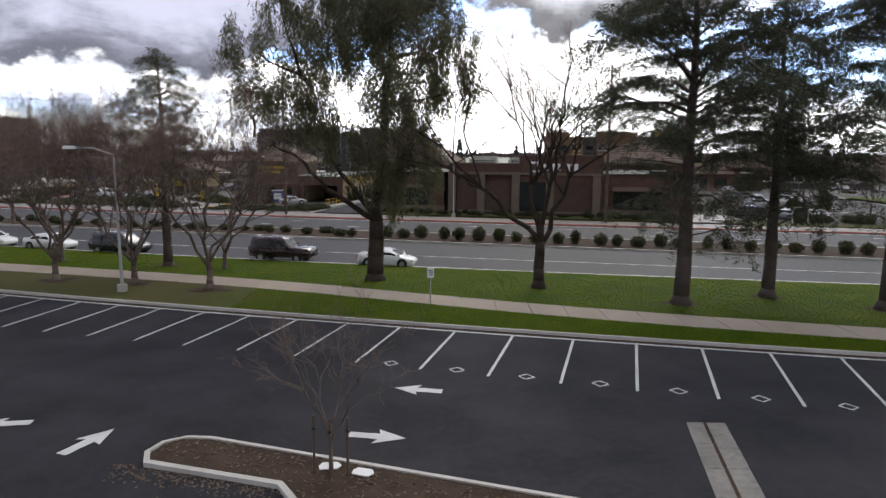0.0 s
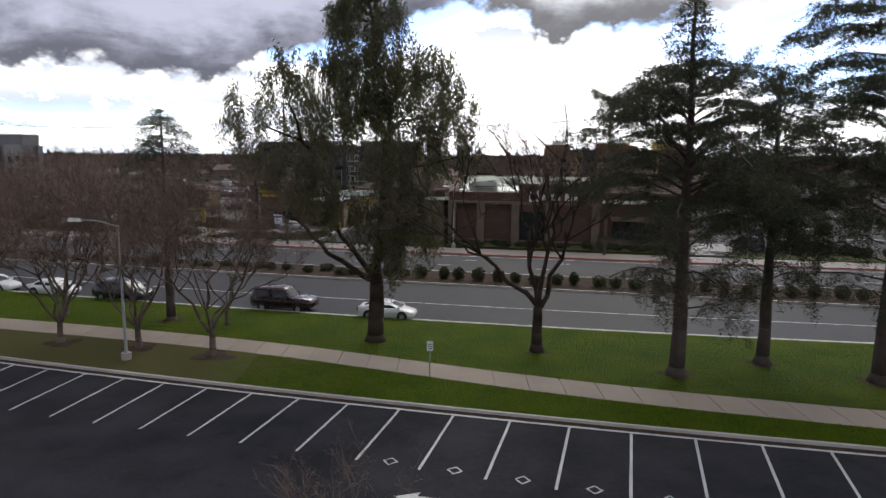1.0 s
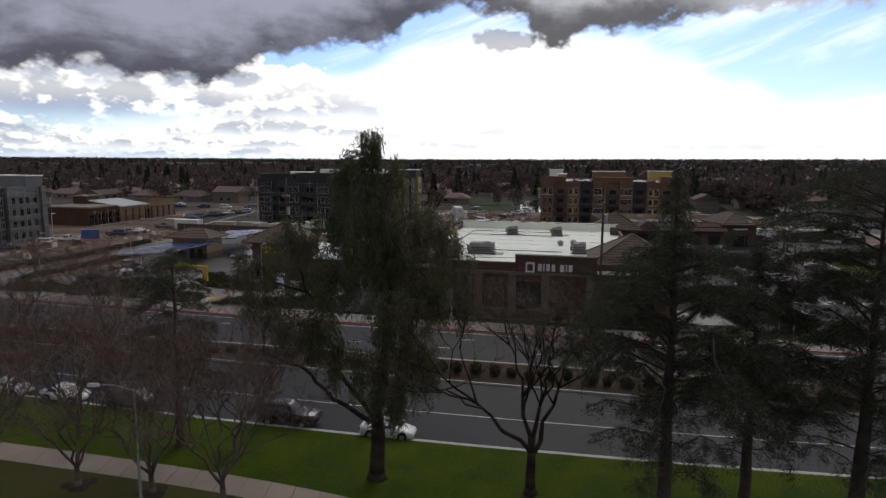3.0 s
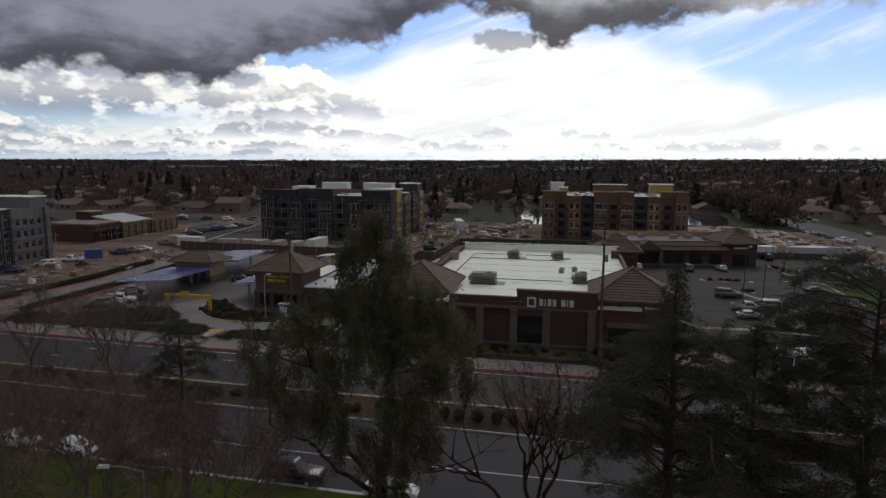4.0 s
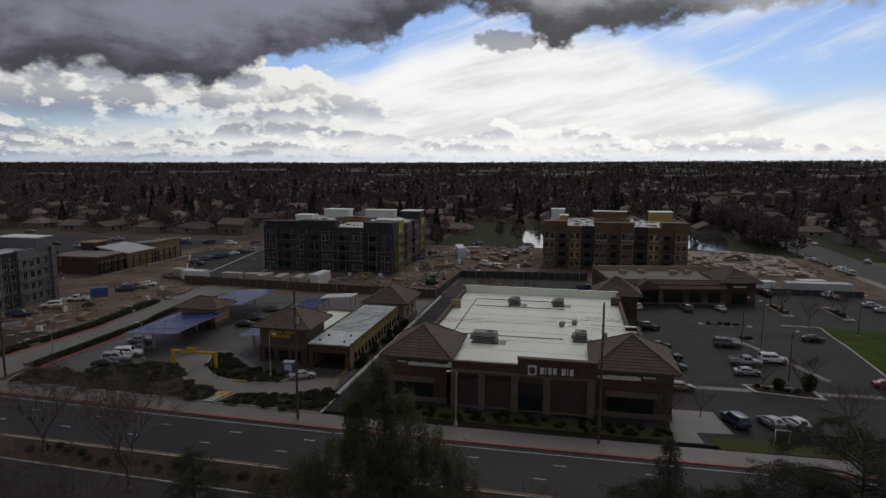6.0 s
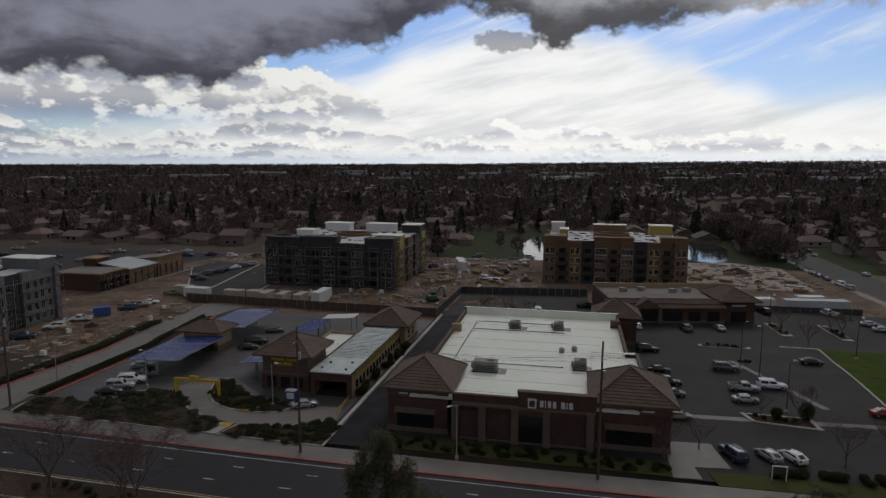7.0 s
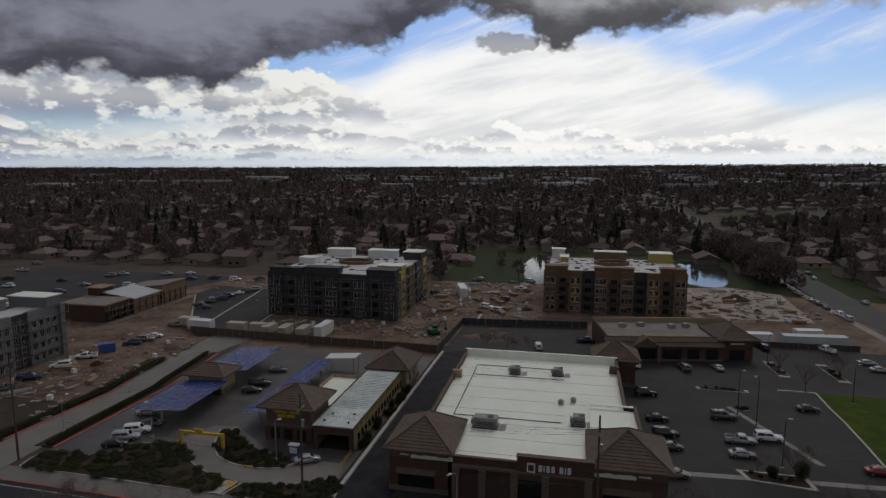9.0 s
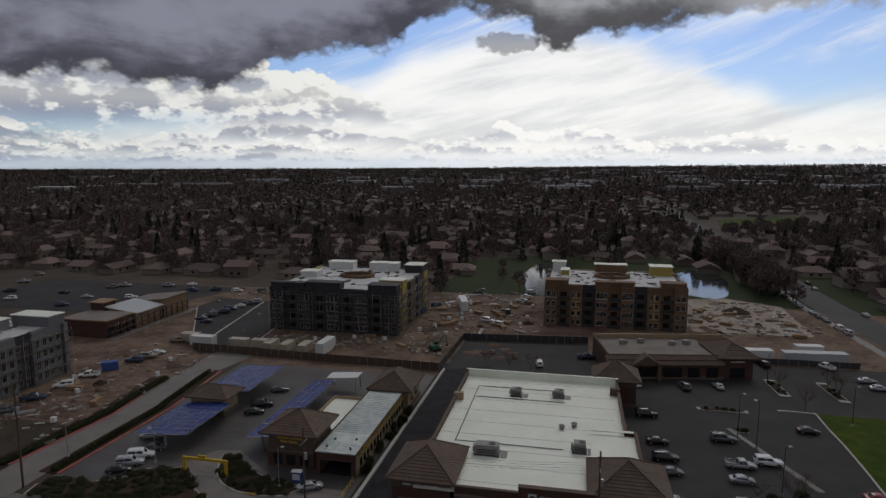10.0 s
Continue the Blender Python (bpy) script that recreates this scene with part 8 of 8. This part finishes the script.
setting("lawn_kerb", Geo().slab([(76.9, 141.4), (79.3, 141.1), (85.1, 139.6), (83.0, 130.7), (81.5, 122.8), (79.2, 113.1), (75.3, 98.0), (74.9, 98.1), (78.8, 113.2), (81.1, 122.9), (82.6, 130.8), (84.6, 139.2), (79.2, 140.6), (76.8, 140.9)][::-1], 0, 0.2), KERB, "pale kerb along the corner lawn", "kerb")
slim = bare_tree(60, 6.5, 2.6, 0.10, 1.8, 5, "slim leafless young tree in the far lots", pose(84.6, 155.5, 0.2), 4, group="lot trees")
for i, (x, y, s) in enumerate(((83.4, 141.2, 1.1), (97.4, 156, 0.9), (96.6, 150, 1.0), (52.5, 100.2, 0.8), (58.0, 98.4, 1.1), (31.2, 85.4, 0.9), (37.4, 88.2, 0.8), (56, 83, 1.2), (62, 82, 1.3), (-8, 196, 0.9), (10, 172, 0.9), (16, 170.5, 0.9), (22, 169.5, 0.8), (-100, 130, 0.5), (-98, 145, 0.5), (-92, 120, 0.4), (90, 108, 1.0), (95, 97, 1.2))):
    copy_thing(slim, pose(x, y, 0.1, 0, 0, 67 * i) @ Matrix.Scale(s, 4))


# ---- the suburb to the horizon ----
def open_ground(x, y):
    """Whether a place beyond the site is kept free of houses and trees."""
    u, v = x * CT + y * ST, -x * ST + y * CT
    if v < 268 + (0 if u > -120 else 20) and u < 118:
        return True
    side = 153 + (y - 250) * 0.235 if y < 500 else 212 + (y - 500) * 0.205
    if abs(x - side) < 11 and y < 1150:
        return True
    if 240 < x < 395 and 560 - 12 < y - (x - 240) * 0.29 < 652:
        return True
    return False


def park_ground(x, y):
    u, v = x * CT + y * ST, -x * ST + y * CT
    return -58 < u < 150 and v < 372 and not (u > 62 and v > 300)


hrng = random.Random(77)
houses = 0
lots = []
for row in range(9):
    for col in range(-22, 22):
        u = col * 24 + hrng.uniform(-4, 4) + (row % 2) * 12
        v = 292 + row * 31 + hrng.uniform(-3, 3)
        x, y = grid(u, v)
        if abs(x) > 0.74 * y + 20 or open_ground(x, y) or park_ground(x, y):
            continue
        lots.append((x, y))
for x, y in [(158, 190), (172, 215), (178, 243), (188, 262), (196, 285), (205, 235), (222, 262), (230, 300), (215, 320), (240, 335), (196, 205)]:
    lots.append((x, y))
for x, y in lots:
    a, b, h = hrng.uniform(6.0, 9.0), hrng.uniform(4.5, 6.0), hrng.choice((2.8, 2.8, 3.0, 5.2))
    home = thing("house", pose(x, y, 0, 0, 0, TOWN + hrng.choice((0, 0, 90)) + hrng.uniform(-6, 6)), "single family house with pale walls and brown roof", "house", "suburban houses")
    part("wall", Geo().box(-a, a, -b, b, 0, h), HOUSE_WALL, home)
    part("roof", Geo().hip(-a - 0.6, a + 0.6, -b - 0.6, b + 0.6, h, h + b * 0.48, a - b + 1.2 if hrng.random() < 0.6 else a + 0.5), CLAY, home)
    if hrng.random() < 0.4:
        part("wing", Geo().box(a * 0.2, a - 0.4, -b - 4.0, -b, 0, 2.7), HOUSE_WALL, home)
        part("wing_roof", Geo().hip(a * 0.2 - 0.5, a + 0.1, -b - 4.5, -b + 3.0, 2.7, 4.6, 1.6), CLAY, home)
    if hrng.random() < 0.45:
        part("chimney", Geo().box(a * 0.4, a * 0.4 + 0.9, -0.4, 0.4, h, h + b * 0.48 + 1.0), STONE, home)
    for k in (-0.5, 0.1):
        part("window", Geo().box(k * a, k * a + 1.6, -b - 0.05, -b, 1.0, 2.2), GLASS, home)

far = Geo()
for row in range(30):
    for col in range(-48, 48):
        u = col * 27 + hrng.uniform(-8, 8)
        v = 575 + row * 42 + hrng.uniform(-8, 8)
        x, y = grid(u, v)
        if abs(x) > 0.76 * y or open_ground(x, y):
            continue
        if hrng.random() < 0.25:
            continue
        a, b, h = hrng.uniform(6, 10), hrng.uniform(4.5, 6.5), hrng.uniform(2.8, 3.4)
        g = Geo().hip(-a, a, -b, b, h, h + b * 0.45, a - b)
        t = radians(TOWN + hrng.choice((0, 90)) + hrng.uniform(-8, 8))
        c, s = math.cos(t), math.sin(t)
        lift = max(0.0, (v - 1500) / 3300) ** 2 * 30
        far.add([(x + px * c - py * s, y + px * s + py * c, pz + lift) for px, py, pz in g.v], g.f)
        wl = Geo().box(-a + 0.6, a - 0.6, -b + 0.6, b - 0.6, 0, h)
        far.add([(x + px * c - py * s, y + px * s + py * c, pz + lift) for px, py, pz in wl.v], wl.f)
tagged(part("far_houses", far, FAR_ROOF), "far suburban houses with brown and grey roofs", "houses", "", "stuff")
sheds = Geo()
for i in range(150):
    y = hrng.uniform(1300, 4400)
    x = hrng.uniform(-0.7, 0.75) * y if i % 3 else hrng.uniform(0.15, 0.75) * y
    u, v = x * CT + y * ST, -x * ST + y * CT
    lift = max(0.0, (v - 1500) / 3300) ** 2 * (30 + 12 * math.tanh(u / 1500))
    a, b, h = hrng.uniform(15, 70), hrng.uniform(10, 25), hrng.uniform(7, 12)
    sheds.box(x - a, x + a, y - b, y + b, lift, lift + h)
tagged(part("far_sheds", sheds, material("pale shed roofs", (0.20, 0.20, 0.20), (0.55, 0.56, 0.56), 0.8, 0.01, 0.1, 0.2, island=0.9, bump=0)), "pale flat roofs of far sheds and schools", "buildings", "", "stuff")


def crown_template(seed, n, r, h, base, blade, kind):
    """Quads of one small tree crown, unit height scale."""
    q = np.random.default_rng(seed)
    if kind == "bare":
        d = q.normal(0, 1, (n, 3))
        d /= np.linalg.norm(d, axis=1, keepdims=True)
        c = d * q.uniform(0.25, 1.0, (n, 1)) ** 0.6 * np.array([r, r, (h - base) * 0.5]) + np.array([0, 0, (h + base) / 2])
        way = d + np.array([0, 0, 0.7]) + q.normal(0, 0.45, (n, 3))
        long, wide = blade * q.uniform(0.7, 1.6, (n, 1)), blade * 0.20
    else:
        k = q.uniform(0, 1, n) ** 1.35
        a = q.uniform(0, 2 * np.pi, n)
        rr = r * (1 - k) * q.uniform(0.45, 1.1, n) + 0.15
        c = np.stack([rr * np.cos(a), rr * np.sin(a), base + (h - base) * k], axis=1)
        way = np.stack([np.cos(a), np.sin(a), -0.25 + q.normal(0, 0.3, n)], axis=1)
        long, wide = blade * q.uniform(0.7, 1.4, (n, 1)), blade * 0.38
    way = way / np.linalg.norm(way, axis=1, keepdims=True)
    s = np.cross(way, q.normal(0, 1, (n, 3)))
    s /= np.linalg.norm(s, axis=1, keepdims=True)
    quads = np.stack([c - way * long / 2, c - s * wide, c + way * long / 2, c + s * wide], axis=1)
    t = 0.03 * h
    trunk = np.array([[[-t, 0, -0.3], [t, 0, -0.3], [t * 0.6, 0, base + 1], [-t * 0.6, 0, base + 1]], [[0, -t, -0.3], [0, t, -0.3], [0, t * 0.6, base + 1], [0, -t * 0.6, base + 1]]])
    return np.concatenate([quads, trunk])


def wood(name, label, mat, templates, places, seed):
    q = np.random.default_rng(seed)
    out = []
    for i, (x, y, z, s) in enumerate(places):
        t = templates[i % len(templates)]
        a = q.uniform(0, 6.28)
        c, sn = math.cos(a), math.sin(a)
        m = np.array([[c, -sn, 0], [sn, c, 0], [0, 0, 1]]) * s
        out.append(t @ m.T + np.array([x, y, z]))
    return tagged(part(name, soup(name, np.concatenate(out)), mat), label, "trees", "", "stuff")


def scatter(count, y0, y1, seed, dense=1.0, park_share=0.2, spread=0.78):
    q = random.Random(seed)
    out = []
    while len(out) < count:
        y = math.sqrt(q.uniform(y0 * y0, y1 * y1))
        x = q.uniform(-spread, spread) * y
        if open_ground(x, y) or (park_ground(x, y) and q.random() > park_share):
            continue
        if (x - 50) ** 2 / 18 ** 2 + (y - 312) ** 2 / 48 ** 2 < 1 or (x - 118) ** 2 / 26 ** 2 + (y - 302) ** 2 / 40 ** 2 < 1:
            continue
        u, v = x * CT + y * ST, -x * ST + y * CT
        lift = max(0.0, (v - 1500) / 3300) ** 2 * (30 + 12 * math.tanh(u / 1500) - 6 * (u / 4700) ** 2)
        out.append((x, y, lift - 0.1, q.uniform(0.6, 1.35)))
    return out


NEAR_BARE = [crown_template(90 + i, 210, 3.9, 9.5, 2.4, 1.5, "bare") for i in range(5)]
NEAR_GREEN = [crown_template(100 + i, 230, 2.5, 13.0, 1.2, 1.4, "cone") for i in range(4)]
MID_BARE = [crown_template(110 + i, 44, 4.2, 9.5, 2.0, 3.0, "bare") for i in range(4)]
MID_GREEN = [crown_template(120 + i, 44, 2.8, 14.0, 1.0, 2.8, "cone") for i in range(4)]
FAR_B = [crown_template(130 + i, 14, 6.5, 11.0, 1.0, 7.0, "bare") for i in range(4)]
FAR_G = [crown_template(140 + i, 12, 4.5, 15.0, 0.5, 6.0, "cone") for i in range(4)]
wood("bare_woods_near", "leafless garden trees between the houses", FAR_BARE, NEAR_BARE, scatter(900, 270, 620, 1), 1)
wood("conifers_near", "dark conifers between the houses", FAR_GREEN, NEAR_GREEN, scatter(150, 285, 620, 2, park_share=0.03), 2)
belt = [(158 + hrng.uniform(-26, -13) + i * 0.42, 262 + i * 1.6 + hrng.uniform(-8, 8), 0, hrng.uniform(0.9, 1.4)) for i in range(70)]
wood("bare_woods_street", "row of leafless trees along the side street", FAR_BARE, NEAR_BARE, belt, 3)
wood("bare_woods_mid", "leafless trees over the suburb", FAR_BARE, MID_BARE, scatter(4200, 610, 1600, 4), 4)
wood("conifers_mid", "dark conifers over the suburb", FAR_GREEN, MID_GREEN, scatter(900, 600, 1600, 5), 5)
wood("bare_woods_far", "far leafless trees towards the horizon", FAR_BARE, FAR_B, scatter(9500, 1550, 4650, 6), 6)
wood("conifers_far", "far dark conifers towards the horizon", FAR_GREEN, FAR_G, scatter(4200, 1550, 4700, 7), 7)

# lawn blades on the verge
blades = np.random.default_rng(9)
out = []
for lo, hi, z0, z1, n in ((shifted(LOT_EDGE, 0.75), shifted(PATH_NEAR, -0.05), 0.13, 0.13, 36000), (shifted(PATH_FAR, 0.05), shifted(LAWN_EDGE, -0.05), 0.13, -0.22, 90000)):
    xs, fs = blades.uniform(-48 if hi is not None and z1 < 0 else -11, 34, n), blades.uniform(0, 1, n)
    lo_y, hi_y = np.array([lo(x) for x in xs]), np.array([hi(x) for x in xs])
    p = np.stack([xs, lo_y + (hi_y - lo_y) * fs, z0 + (z1 - z0) * fs - 0.01], axis=1)
    a = blades.uniform(0, 6.28, n)
    d = np.stack([np.cos(a), np.sin(a), np.zeros(n)], axis=1) * blades.uniform(0.012, 0.032, (n, 1))
    tip = p + np.stack([blades.normal(0, 0.04, n), blades.normal(0, 0.04, n), blades.uniform(0.04, 0.11, n)], axis=1)
    out.append(np.stack([p - d, p + d, tip], axis=1).reshape(-1, 3))
tagged(part("grass", soup("grass", np.concatenate(out), 3), BLADE), "short green grass of the verge", "grass", "", "stuff")
